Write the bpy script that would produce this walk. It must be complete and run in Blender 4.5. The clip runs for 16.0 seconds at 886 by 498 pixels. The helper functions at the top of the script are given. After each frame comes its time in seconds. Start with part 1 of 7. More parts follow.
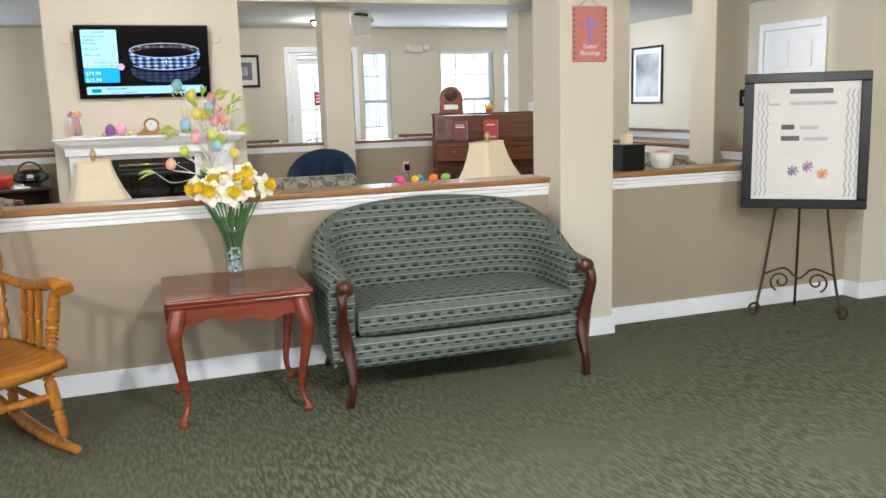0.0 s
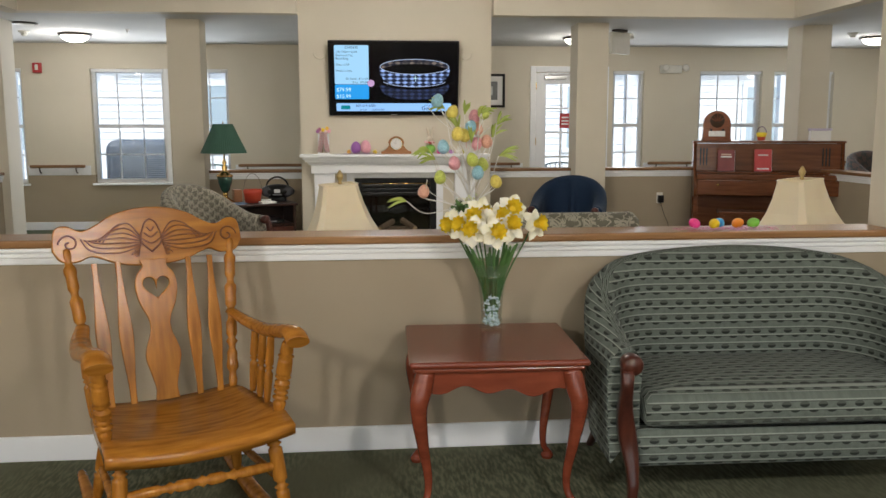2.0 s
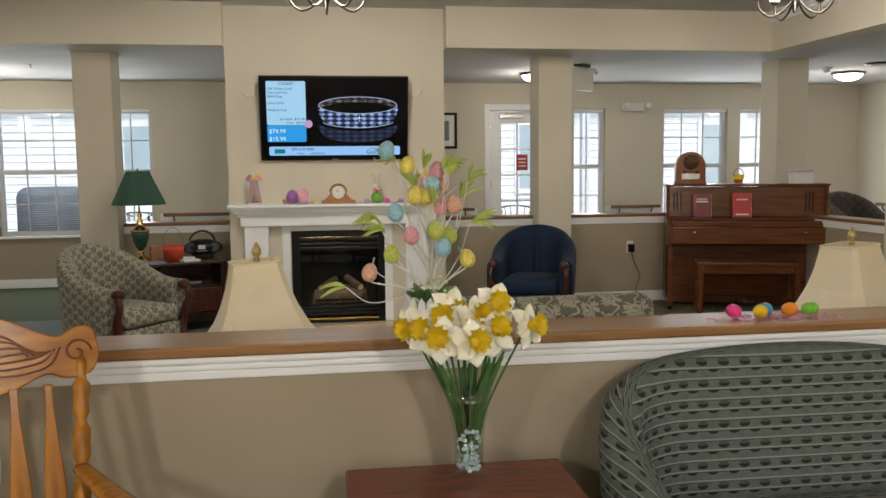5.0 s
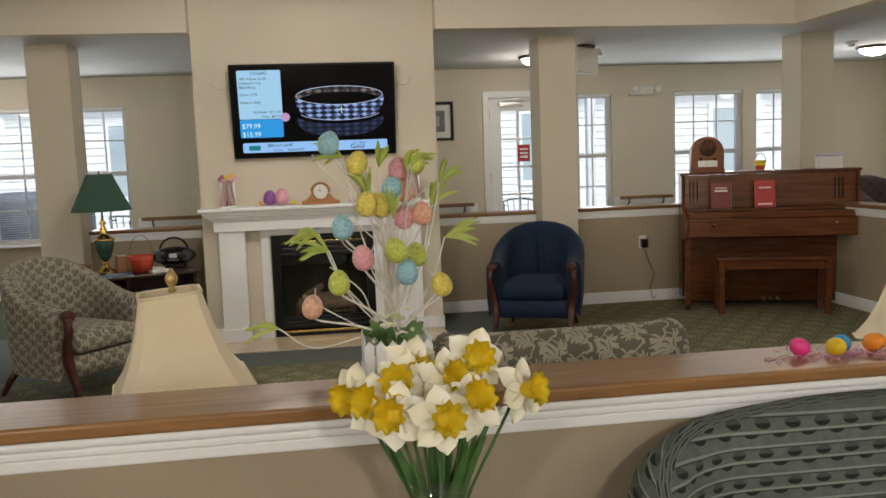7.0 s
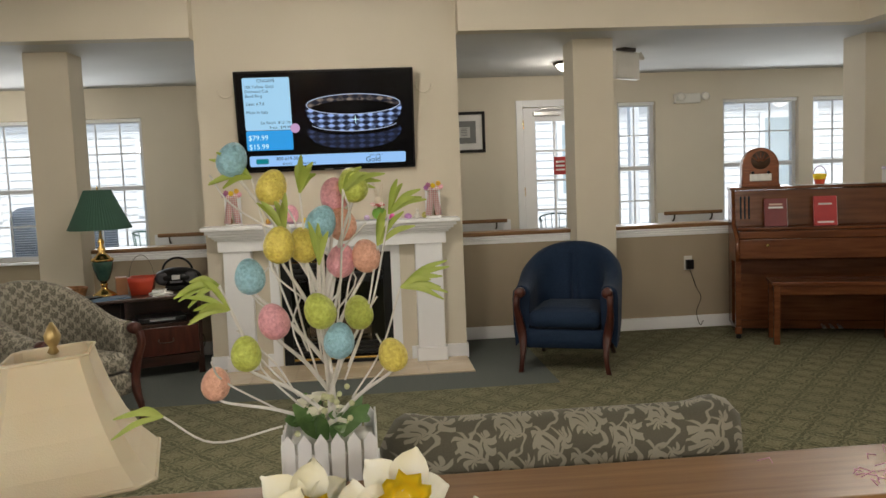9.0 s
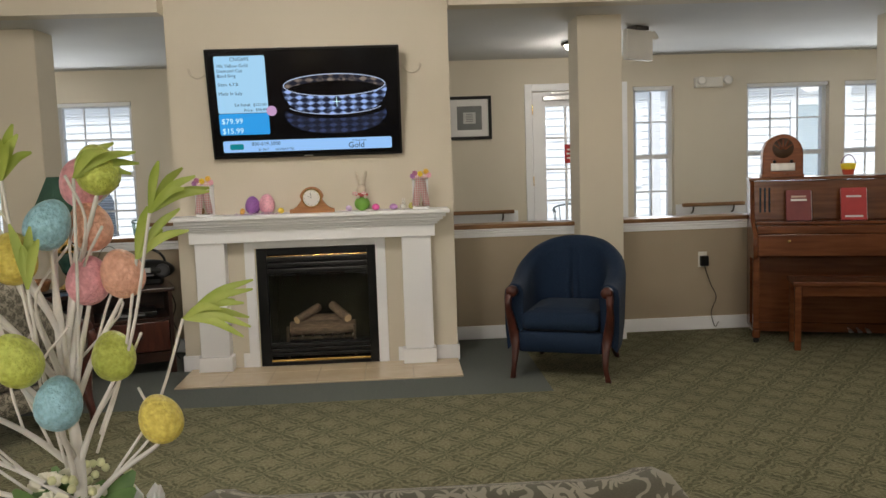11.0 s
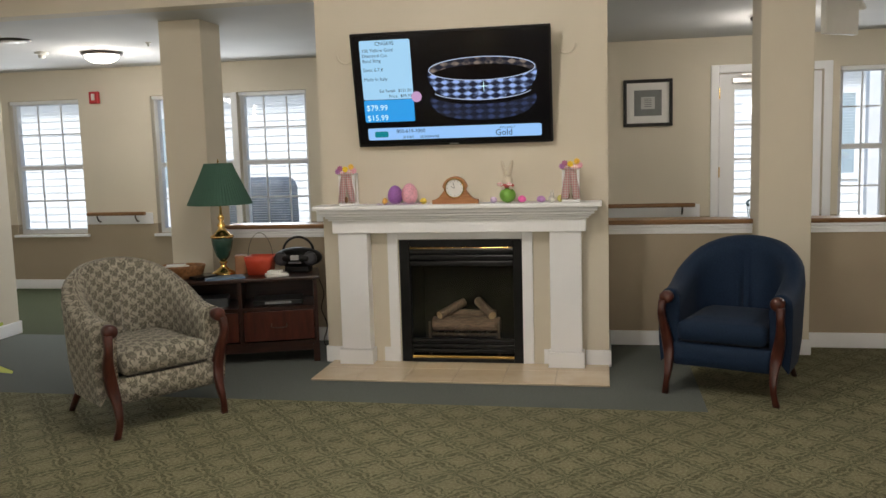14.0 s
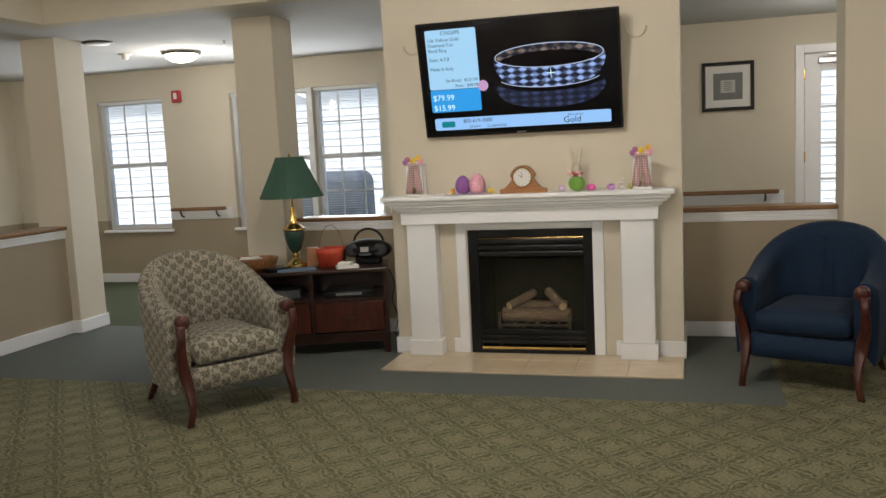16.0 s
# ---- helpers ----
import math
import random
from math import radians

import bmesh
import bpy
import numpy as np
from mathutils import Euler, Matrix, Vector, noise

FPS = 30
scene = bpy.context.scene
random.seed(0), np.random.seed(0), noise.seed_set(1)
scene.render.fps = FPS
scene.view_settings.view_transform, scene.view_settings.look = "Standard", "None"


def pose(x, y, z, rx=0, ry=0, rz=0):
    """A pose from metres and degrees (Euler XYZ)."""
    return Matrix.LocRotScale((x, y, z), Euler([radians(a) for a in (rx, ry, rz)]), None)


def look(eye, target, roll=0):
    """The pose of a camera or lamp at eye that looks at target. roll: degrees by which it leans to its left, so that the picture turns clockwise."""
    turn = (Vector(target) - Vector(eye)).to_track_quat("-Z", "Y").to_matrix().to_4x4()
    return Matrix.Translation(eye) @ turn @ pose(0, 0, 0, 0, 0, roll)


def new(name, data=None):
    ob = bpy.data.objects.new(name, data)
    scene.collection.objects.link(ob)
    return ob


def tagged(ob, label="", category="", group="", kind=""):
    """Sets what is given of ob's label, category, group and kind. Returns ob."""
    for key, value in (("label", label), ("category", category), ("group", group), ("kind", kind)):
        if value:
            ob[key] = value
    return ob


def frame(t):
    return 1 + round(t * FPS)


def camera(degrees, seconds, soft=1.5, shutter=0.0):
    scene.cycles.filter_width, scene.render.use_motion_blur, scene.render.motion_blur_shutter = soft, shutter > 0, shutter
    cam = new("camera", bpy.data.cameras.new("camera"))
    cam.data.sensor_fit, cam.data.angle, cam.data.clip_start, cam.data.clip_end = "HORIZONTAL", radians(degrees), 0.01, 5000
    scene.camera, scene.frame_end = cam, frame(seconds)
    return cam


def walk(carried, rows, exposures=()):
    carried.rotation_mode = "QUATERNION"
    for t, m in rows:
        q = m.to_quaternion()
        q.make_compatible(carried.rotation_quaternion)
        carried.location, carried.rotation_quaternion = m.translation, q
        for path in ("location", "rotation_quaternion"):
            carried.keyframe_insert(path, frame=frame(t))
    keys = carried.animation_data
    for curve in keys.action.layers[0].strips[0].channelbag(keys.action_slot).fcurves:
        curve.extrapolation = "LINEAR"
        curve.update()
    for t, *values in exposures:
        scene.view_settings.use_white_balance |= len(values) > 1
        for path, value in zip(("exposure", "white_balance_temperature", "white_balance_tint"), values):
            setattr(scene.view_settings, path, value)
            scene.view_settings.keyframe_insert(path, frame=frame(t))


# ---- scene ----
cam = camera(55.3, 16.0)
PATH = [
    (0, (0.473, 2.026, 1.342), (1.147, 3.877, 0.998), -1.6),
    (0.5, (0.379, 2.213, 1.355), (0.886, 4.119, 1.017), -1.6),
    (1, (0.378, 2.399, 1.353), (0.761, 4.333, 1.016), -1.8),
    (1.5, (0.432, 2.616, 1.38), (0.662, 4.576, 1.056), -1.3),
    (2, (0.419, 2.85, 1.345), (0.593, 4.821, 1.06), -0.1),
    (2.5, (0.384, 3.0, 1.369), (0.654, 4.961, 1.086), -0.1),
    (3, (0.383, 3.135, 1.361), (0.69, 5.09, 1.074), -0.4),
    (3.5, (0.458, 3.307, 1.406), (0.765, 5.264, 1.131), -0.2),
    (4, (0.478, 3.473, 1.402), (0.788, 5.439, 1.209), -0.1),
    (4.2, (0.457, 3.548, 1.407), (0.765, 5.515, 1.214), -0.2),
    (6.5, (0.639, 4.349, 1.412), (0.924, 6.317, 1.198), -1.5),
    (7, (0.695, 4.507, 1.417), (0.976, 6.475, 1.201), -2.1),
    (7.5, (0.786, 4.665, 1.429), (1.023, 6.642, 1.237), -1.0),
    (8, (0.848, 4.777, 1.416), (0.96, 6.764, 1.216), -0.8),
    (8.5, (0.869, 4.924, 1.429), (1.01, 6.911, 1.242), -0.8),
    (9, (0.943, 5.065, 1.427), (1.119, 7.048, 1.242), -2.2),
    (9.2, (0.974, 5.107, 1.403), (1.174, 7.089, 1.219), -2.3),
    (11.3, (1.33, 5.609, 1.405), (1.427, 7.596, 1.195), -1.9),
    (11.5, (1.376, 5.665, 1.401), (1.463, 7.653, 1.192), -1.9),
    (12, (1.511, 5.768, 1.411), (1.308, 7.747, 1.205), -1.4),
    (12.5, (1.533, 5.816, 1.401), (1.21, 7.778, 1.185), -1.5),
    (13, (1.522, 5.827, 1.402), (1.186, 7.787, 1.187), -1.9),
    (13.5, (1.525, 5.867, 1.398), (1.193, 7.827, 1.181), -2.4),
    (14, (1.625, 5.921, 1.407), (1.253, 7.873, 1.182), -1.6),
    (14.5, (1.658, 6.004, 1.397), (1.145, 7.923, 1.166), -2.0),
    (15, (1.69, 6.016, 1.394), (1.141, 7.925, 1.166), -2.8),
    (15.5, (1.707, 6.0, 1.396), (1.153, 7.908, 1.164), -2.9),
    (16, (1.709, 5.98, 1.385), (1.146, 7.885, 1.15), -2.8),
]
walk(cam, [(t, look(eye, target, roll)) for t, eye, target, roll in PATH], [(0, 0.86, 5750, 10), (0.7, 0.8, 5750, 10), (1.5, 0.48, 5950, 10), (2.2, 0.07, 6250, 10), (3, 0.01, 6300, 10), (4, 0.0, 6350, 10), (7, -0.08, 6500, 10), (9, -0.02, 6500, 10), (11.5, 0.0, 6400, 11), (16, 0.05, 6400, 11)])

# ---- world and lights ----
world = bpy.data.worlds.new("world")
scene.world = world
world.use_nodes = True
wn = world.node_tree
sky = wn.nodes.new("ShaderNodeTexSky")
sky.sky_type = 'NISHITA'
sky.sun_disc = False
sky.sun_elevation = radians(42)
sky.sun_rotation = radians(170)
wn.links.new(sky.outputs[0], wn.nodes["Background"].inputs[0])
wn.nodes["Background"].inputs[1].default_value = 0.22


def lamp(name, kind, m, power, color, size=0.1, size_y=None):
    d = bpy.data.lights.new(name, kind)
    d.energy, d.color = power, color
    if kind == 'AREA':
        d.shape, d.size, d.size_y = 'RECTANGLE', size, size_y or size
    elif kind == 'SUN':
        d.angle = radians(size)
    else:
        d.shadow_soft_size = size
    ob = new(name, d)
    ob.matrix_world = m
    return ob


lamp("overcast_sun", 'SUN', look((4, -20, 28), (0, 0, 0)), 4.0, (1, 0.97, 0.93), 12)
DAY, WARM = (0.93, 0.97, 1.0), (1.0, 0.915, 0.81)
# daylight in the window openings: centre x, width
for wx, ww in ((-4.47, 0.8), (-2.7, 0.8), (-1.8, 0.7), (4.0, 0.35), (5.45, 0.8), (6.45, 0.7)):
    lamp("window_daylight", 'AREA', look((wx, 14.36, 1.4), (wx, 10, 1.0)), 22 * ww, DAY, ww, 1.4)

# ---- materials ----


def material(name, c1, c2=None, rough=0.6, metal=0.0, scale=8.0, bump=0.0, bscale=200.0, stretch=(1, 1, 1), coord="Object", detail=4.0, coat=0.0, sheen=0.0, trans=0.0, emit=None, power=0.0, subsurf=0.0, spec=0.5):
    m = bpy.data.materials.new(name)
    m.use_nodes = True
    n, l = m.node_tree.nodes, m.node_tree.links
    b = n["Principled BSDF"]
    b.inputs["Roughness"].default_value, b.inputs["Metallic"].default_value = rough, metal
    b.inputs["Coat Weight"].default_value, b.inputs["Sheen Weight"].default_value = coat, sheen
    b.inputs["Transmission Weight"].default_value = trans
    b.inputs["Specular IOR Level"].default_value = spec
    b.inputs["Base Color"].default_value = (*c1, 1)
    if subsurf:
        b.inputs["Subsurface Weight"].default_value = subsurf
        b.inputs["Subsurface Radius"].default_value = (0.02, 0.015, 0.01)
    if emit:
        b.inputs["Emission Color"].default_value = (*emit, 1)
        b.inputs["Emission Strength"].default_value = power
    tc, mp = n.new("ShaderNodeTexCoord"), n.new("ShaderNodeMapping")
    mp.inputs["Scale"].default_value = stretch
    l.new(tc.outputs[coord], mp.inputs[0])
    if c2:
        t = n.new("ShaderNodeTexNoise")
        t.inputs["Scale"].default_value, t.inputs["Detail"].default_value = scale, detail
        l.new(mp.outputs[0], t.inputs["Vector"])
        r = n.new("ShaderNodeValToRGB")
        r.color_ramp.elements[0].position, r.color_ramp.elements[1].position = 0.32, 0.68
        r.color_ramp.elements[0].color, r.color_ramp.elements[1].color = (*c1, 1), (*c2, 1)
        l.new(t.outputs["Fac"], r.inputs[0])
        l.new(r.outputs[0], b.inputs["Base Color"])
    if bump:
        t2, bp = n.new("ShaderNodeTexNoise"), n.new("ShaderNodeBump")
        t2.inputs["Scale"].default_value = bscale
        l.new(mp.outputs[0], t2.inputs["Vector"])
        bp.inputs["Strength"].default_value, bp.inputs["Distance"].default_value = bump, 0.004
        l.new(t2.outputs["Fac"], bp.inputs["Height"])
        l.new(bp.outputs[0], b.inputs["Normal"])
    return m


def math_node(m, op, a, b=None, c=None):
    n = m.node_tree.nodes.new("ShaderNodeMath")
    n.operation = op
    for i, v in enumerate((a, b, c)):
        if v is None:
            continue
        if isinstance(v, (int, float)):
            n.inputs[i].default_value = v
        else:
            m.node_tree.links.new(v, n.inputs[i])
    return n.outputs[0]


def mix_color(m, fac, a, b):
    n = m.node_tree.nodes.new("ShaderNodeMix")
    n.data_type = 'RGBA'
    for i, v in ((0, fac), (6, a), (7, b)):
        if isinstance(v, tuple):
            n.inputs[i].default_value = (*v, 1)
        elif isinstance(v, (int, float)):
            n.inputs[i].default_value = v
        else:
            m.node_tree.links.new(v, n.inputs[i])
    return n.outputs[2]


def coords(m, which="UV"):
    n = m.node_tree.nodes.new("ShaderNodeTexCoord")
    s = m.node_tree.nodes.new("ShaderNodeSeparateXYZ")
    m.node_tree.links.new(n.outputs[which], s.inputs[0])
    return s.outputs[0], s.outputs[1], n.outputs[which]


def noise_of(m, vec, scale, detail=3.0):
    n = m.node_tree.nodes.new("ShaderNodeTexNoise")
    n.inputs["Scale"].default_value, n.inputs["Detail"].default_value = scale, detail
    if vec is not None:
        m.node_tree.links.new(vec, n.inputs["Vector"])
    return n.outputs["Fac"]


def set_color(m, color, height=None, strength=0.4, dist=0.003):
    b = m.node_tree.nodes["Principled BSDF"]
    m.node_tree.links.new(color, b.inputs["Base Color"])
    if height is not None:
        bp = m.node_tree.nodes.new("ShaderNodeBump")
        bp.inputs["Strength"].default_value, bp.inputs["Distance"].default_value = strength, dist
        m.node_tree.links.new(height, bp.inputs["Height"])
        m.node_tree.links.new(bp.outputs[0], b.inputs["Normal"])


def mask(m, v, lo, hi):
    n = m.node_tree.nodes.new("ShaderNodeMapRange")
    n.interpolation_type = 'SMOOTHSTEP'
    n.inputs[1].default_value, n.inputs[2].default_value = lo, hi
    m.node_tree.links.new(v, n.inputs[0])
    return n.outputs[0]


def carpet_near():
    m = material("carpet_green_dash", (0.09, 0.10, 0.055), rough=0.95, spec=0.1)
    x, y, vec = coords(m, "Object")
    mp = m.node_tree.nodes.new("ShaderNodeMapping")
    mp.inputs["Scale"].default_value = (75, 16, 1)
    mp.inputs["Rotation"].default_value = (0, 0, 0.25)
    m.node_tree.links.new(vec, mp.inputs[0])
    dash = noise_of(m, mp.outputs[0], 1.0, 2)
    fine, wide = noise_of(m, vec, 320, 2), noise_of(m, vec, 1.3, 3)
    c = mix_color(m, mask(m, dash, 0.38, 0.66), (0.068, 0.080, 0.050), (0.205, 0.205, 0.130))
    c = mix_color(m, mask(m, wide, 0.3, 0.75), c, (0.135, 0.137, 0.088))
    c = mix_color(m, math_node(m, 'MULTIPLY', fine, 0.45), c, (0.08, 0.085, 0.055))
    set_color(m, c, math_node(m, 'ADD', dash, fine), 0.5)
    return m


def carpet_lounge():
    """Diamonds of woven pile edged by lens-shaped sheaves of lines that meet in stars."""
    m = material("carpet_olive_lattice", (0.12, 0.12, 0.06), rough=0.95, spec=0.1)
    x, y, vec = coords(m, "Object")
    wob = math_node(m, 'MULTIPLY', math_node(m, 'SUBTRACT', noise_of(m, vec, 26, 2), 0.5), 0.3)
    cells = []
    for op in ('ADD', 'SUBTRACT'):
        k = math_node(m, 'MULTIPLY_ADD', math_node(m, op, x, math_node(m, 'MULTIPLY', y, 0.85)), 4.1, wob)
        cells.append(math_node(m, 'ABSOLUTE', math_node(m, 'SUBTRACT', math_node(m, 'FRACT', k), 0.5)))
    lines = None
    for p, q in (cells, cells[::-1]):
        edge = math_node(m, 'SUBTRACT', 0.5, p)
        wide = math_node(m, 'MULTIPLY_ADD', math_node(m, 'POWER', math_node(m, 'MULTIPLY', q, 2.0), 2.0), -0.31, 0.34)
        rel = math_node(m, 'DIVIDE', edge, wide)
        one = math_node(m, 'MULTIPLY', mask(m, math_node(m, 'SINE', math_node(m, 'MULTIPLY', rel, 13.0)), -0.3, 0.5), mask(m, rel, 1.04, 0.96))
        lines = one if lines is None else math_node(m, 'MAXIMUM', lines, one)
    centre = mask(m, math_node(m, 'MAXIMUM', cells[0], cells[1]), 0.13, 0.09)
    fine, mid = noise_of(m, vec, 300, 2), noise_of(m, vec, 70, 2)
    c = mix_color(m, mask(m, mid, 0.3, 0.7), (0.215, 0.207, 0.122), (0.35, 0.333, 0.21))
    c = mix_color(m, math_node(m, 'MULTIPLY', lines, math_node(m, 'MULTIPLY', mask(m, noise_of(m, vec, 34, 3), 0.2, 0.62), 0.92)), c, (0.098, 0.096, 0.052))
    c = mix_color(m, math_node(m, 'MULTIPLY', centre, 0.15), c, (0.27, 0.255, 0.175))
    c = mix_color(m, math_node(m, 'MULTIPLY', mask(m, noise_of(m, vec, 1.1, 3), 0.35, 0.7), 0.3), c, (0.16, 0.152, 0.095))
    c = mix_color(m, math_node(m, 'MULTIPLY', fine, 0.45), c, (0.115, 0.108, 0.066))
    set_color(m, c, math_node(m, 'SUBTRACT', math_node(m, 'ADD', fine, mid), lines), 0.8, 0.006)
    return m


def fabric_dashes():
    """Corded rows: whole two-tone ovals in every second row, half ovals hanging between them in the others."""
    m = material("fabric_green_ovals", (0.2, 0.22, 0.17), rough=0.9, sheen=0.05, spec=0.15)
    u, v, vec = coords(m)
    row = math_node(m, 'DIVIDE', v, 0.031)
    fr = math_node(m, 'FRACT', row)
    odd = math_node(m, 'MODULO', math_node(m, 'ABSOLUTE', math_node(m, 'FLOOR', row)), 2.0)
    col = math_node(m, 'MULTIPLY_ADD', odd, 0.5, math_node(m, 'DIVIDE', u, 0.066))
    fc = math_node(m, 'SUBTRACT', math_node(m, 'FRACT', col), 0.5)
    fv = math_node(m, 'SUBTRACT', fr, math_node(m, 'MULTIPLY_ADD', odd, 0.42, 0.42))
    d = math_node(m, 'SQRT', math_node(m, 'ADD', math_node(m, 'POWER', math_node(m, 'MULTIPLY', fc, 3.7), 2.0), math_node(m, 'POWER', math_node(m, 'MULTIPLY', fv, 2.9), 2.0)))
    oval = mask(m, d, 1.06, 0.9)
    low = mask(m, fv, 0.06, -0.06)
    cord = mask(m, math_node(m, 'ABSOLUTE', math_node(m, 'SUBTRACT', fr, 0.91)), 0.11, 0.06)
    # Shadow line under each cord is put into the colour, and into the bump.
    shaded_groove = mask(m, math_node(m, 'ABSOLUTE', math_node(m, 'SUBTRACT', fr, 0.77)), 0.07, 0.02)
    fleck = noise_of(m, vec, 260, 2)
    c = mix_color(m, mask(m, noise_of(m, vec, 45, 2), 0.35, 0.65), (0.124, 0.146, 0.128), (0.156, 0.178, 0.158))
    c = mix_color(m, oval, c, mix_color(m, low, (0.080, 0.090, 0.078), (0.012, 0.016, 0.014)))
    c = mix_color(m, math_node(m, 'MULTIPLY', shaded_groove, 0.75), c, (0.035, 0.042, 0.036))
    c = mix_color(m, cord, c, (0.31, 0.34, 0.30))
    c = mix_color(m, math_node(m, 'MULTIPLY', fleck, 0.4), c, (0.06, 0.068, 0.056))
    hgt = math_node(m, 'SUBTRACT', math_node(m, 'ADD', math_node(m, 'MULTIPLY', cord, 1.2), math_node(m, 'MULTIPLY', fleck, 0.5)), shaded_groove)
    set_color(m, c, hgt, 0.5)
    return m


def fabric_leaves(name, ground, leaf, size):
    """Woven scrolls: in every cell a fan of pointed leaves on a curling stem."""
    m = material(name, ground, rough=0.9, sheen=0.15, spec=0.15)
    u, v, vec = coords(m)
    warp = math_node(m, 'MULTIPLY', math_node(m, 'SUBTRACT', noise_of(m, vec, 1.3 / size, 2), 0.5), 0.55)
    a = math_node(m, 'ADD', math_node(m, 'DIVIDE', u, size), warp)
    off = math_node(m, 'MULTIPLY', math_node(m, 'FLOOR', a), 0.5)
    b = math_node(m, 'ADD', math_node(m, 'ADD', math_node(m, 'DIVIDE', v, size * 1.35), warp), off)
    fa = math_node(m, 'SUBTRACT', math_node(m, 'FRACT', a), 0.5)
    fb = math_node(m, 'SUBTRACT', math_node(m, 'FRACT', b), 0.5)

    def fan(cx, cy, turn, lobes, reach):
        """Leaves round a heart at (cx, cy) of the cell."""
        px, py = math_node(m, 'SUBTRACT', fa, cx), math_node(m, 'SUBTRACT', fb, cy)
        ang = math_node(m, 'ADD', math_node(m, 'ARCTAN2', py, px), turn)
        rad = math_node(m, 'SQRT', math_node(m, 'ADD', math_node(m, 'POWER', px, 2.0), math_node(m, 'POWER', py, 2.0)))
        swirl = math_node(m, 'MULTIPLY_ADD', rad, 4.0, ang)
        petal = math_node(m, 'POWER', math_node(m, 'ABSOLUTE', math_node(m, 'COSINE', math_node(m, 'MULTIPLY', swirl, lobes / 2))), 0.8)
        side = math_node(m, 'MULTIPLY_ADD', math_node(m, 'COSINE', ang), 0.38, 0.62)
        edge = math_node(m, 'MULTIPLY', math_node(m, 'MULTIPLY', petal, side), reach)
        return mask(m, math_node(m, 'SUBTRACT', edge, rad), 0.0, 0.04)

    wave = math_node(m, 'MULTIPLY', math_node(m, 'SINE', math_node(m, 'MULTIPLY', fb, 6.2832)), 0.3)
    stem = mask(m, math_node(m, 'ABSOLUTE', math_node(m, 'SUBTRACT', fa, wave)), 0.075, 0.045)
    lf = math_node(m, 'MAXIMUM', math_node(m, 'MAXIMUM', fan(0.05, -0.12, -1.3, 7, 0.62), fan(-0.22, 0.3, 2.2, 5, 0.46)), math_node(m, 'MAXIMUM', stem, fan(0.3, 0.28, 0.4, 5, 0.42)))
    thread = noise_of(m, vec, 420, 1)
    c = mix_color(m, lf, ground, leaf)
    c = mix_color(m, math_node(m, 'MULTIPLY', thread, 0.4), c, tuple(0.5 * (g + k) for g, k in zip(ground, leaf)))
    set_color(m, c, math_node(m, 'ADD', lf, thread), 0.35, 0.002)
    return m


def wood(name, dark, light, rough=0.35, scale=3.0, stretch=(1, 14, 14), coat=0.2):
    m = material(name, dark, light, rough=rough, scale=scale, stretch=stretch, coat=coat, detail=8, bump=0.06, bscale=30)
    m.node_tree.nodes["Principled BSDF"].inputs["Coat Roughness"].default_value = 0.25
    m.node_tree.nodes["Principled BSDF"].inputs["Specular IOR Level"].default_value = 0.3
    return m


M_CREAM = material("paint_cream", (0.655, 0.60, 0.49), (0.695, 0.637, 0.525), rough=0.75, scale=1.2, bump=0.08, bscale=260)
M_TAN = material("paint_tan", (0.35, 0.288, 0.205), (0.38, 0.314, 0.226), rough=0.7, scale=1.5, bump=0.1, bscale=260)
M_CEIL = material("ceiling_white", (0.62, 0.62, 0.615), (0.66, 0.66, 0.65), rough=0.9, scale=2, bump=0.12, bscale=180)
M_WHITE = material("paint_white_trim", (0.87, 0.88, 0.90), (0.90, 0.91, 0.93), rough=0.4, scale=3, bump=0.03, bscale=60)
M_OAK = wood("oak_cap", (0.24, 0.115, 0.042), (0.37, 0.195, 0.08), 0.3, 2.5, (1.2, 22, 22))
M_RAIL = wood("oak_rail_dark", (0.17, 0.085, 0.035), (0.27, 0.14, 0.06), 0.35, 2.5, (1.2, 22, 22))
M_ROCK = wood("honey_oak", (0.27, 0.098, 0.010), (0.47, 0.195, 0.026), 0.22, 3.0, (16, 16, 2), 0.0)
M_ROCK2 = wood("honey_oak_flat", (0.27, 0.098, 0.010), (0.47, 0.195, 0.026), 0.22, 3.0, (2, 16, 16), 0.0)
M_CHERRY = wood("cherry", (0.150, 0.030, 0.014), (0.215, 0.048, 0.022), 0.2, 3.0, (2, 12, 12), 0.4)
M_MAHOG = wood("mahogany_post", (0.040, 0.010, 0.007), (0.085, 0.022, 0.013), 0.3, 3.0, (14, 14, 2), 0.3)
M_WALNUT = wood("walnut_dark", (0.018, 0.007, 0.005), (0.042, 0.015, 0.009), 0.35, 3.0, (2, 14, 14), 0.3)
M_PIANO = wood("piano_walnut", (0.105, 0.033, 0.012), (0.175, 0.060, 0.022), 0.25, 2.2, (1.4, 14, 14), 0.1)
M_CLOCKW = wood("clock_wood", (0.30, 0.12, 0.04), (0.42, 0.19, 0.07), 0.35, 5, (2, 16, 16))
M_RADIO = wood("radio_wood", (0.17, 0.045, 0.014), (0.27, 0.085, 0.028), 0.3, 5, (2, 16, 16))
M_CARPET_N, M_CARPET_L = carpet_near(), carpet_lounge()
M_CARPET_B = material("carpet_slate", (0.115, 0.130, 0.120), (0.150, 0.163, 0.150), rough=0.95, scale=90, bump=0.5, bscale=320, spec=0.1)
M_CARPET_G = material("carpet_green_plain", (0.048, 0.058, 0.032), (0.082, 0.094, 0.055), rough=0.95, scale=60, bump=0.5, bscale=320, spec=0.1)
M_SOFA = fabric_dashes()
M_LEAF = fabric_leaves("fabric_leaf_damask", (0.38, 0.35, 0.28), (0.095, 0.087, 0.066), 0.054)
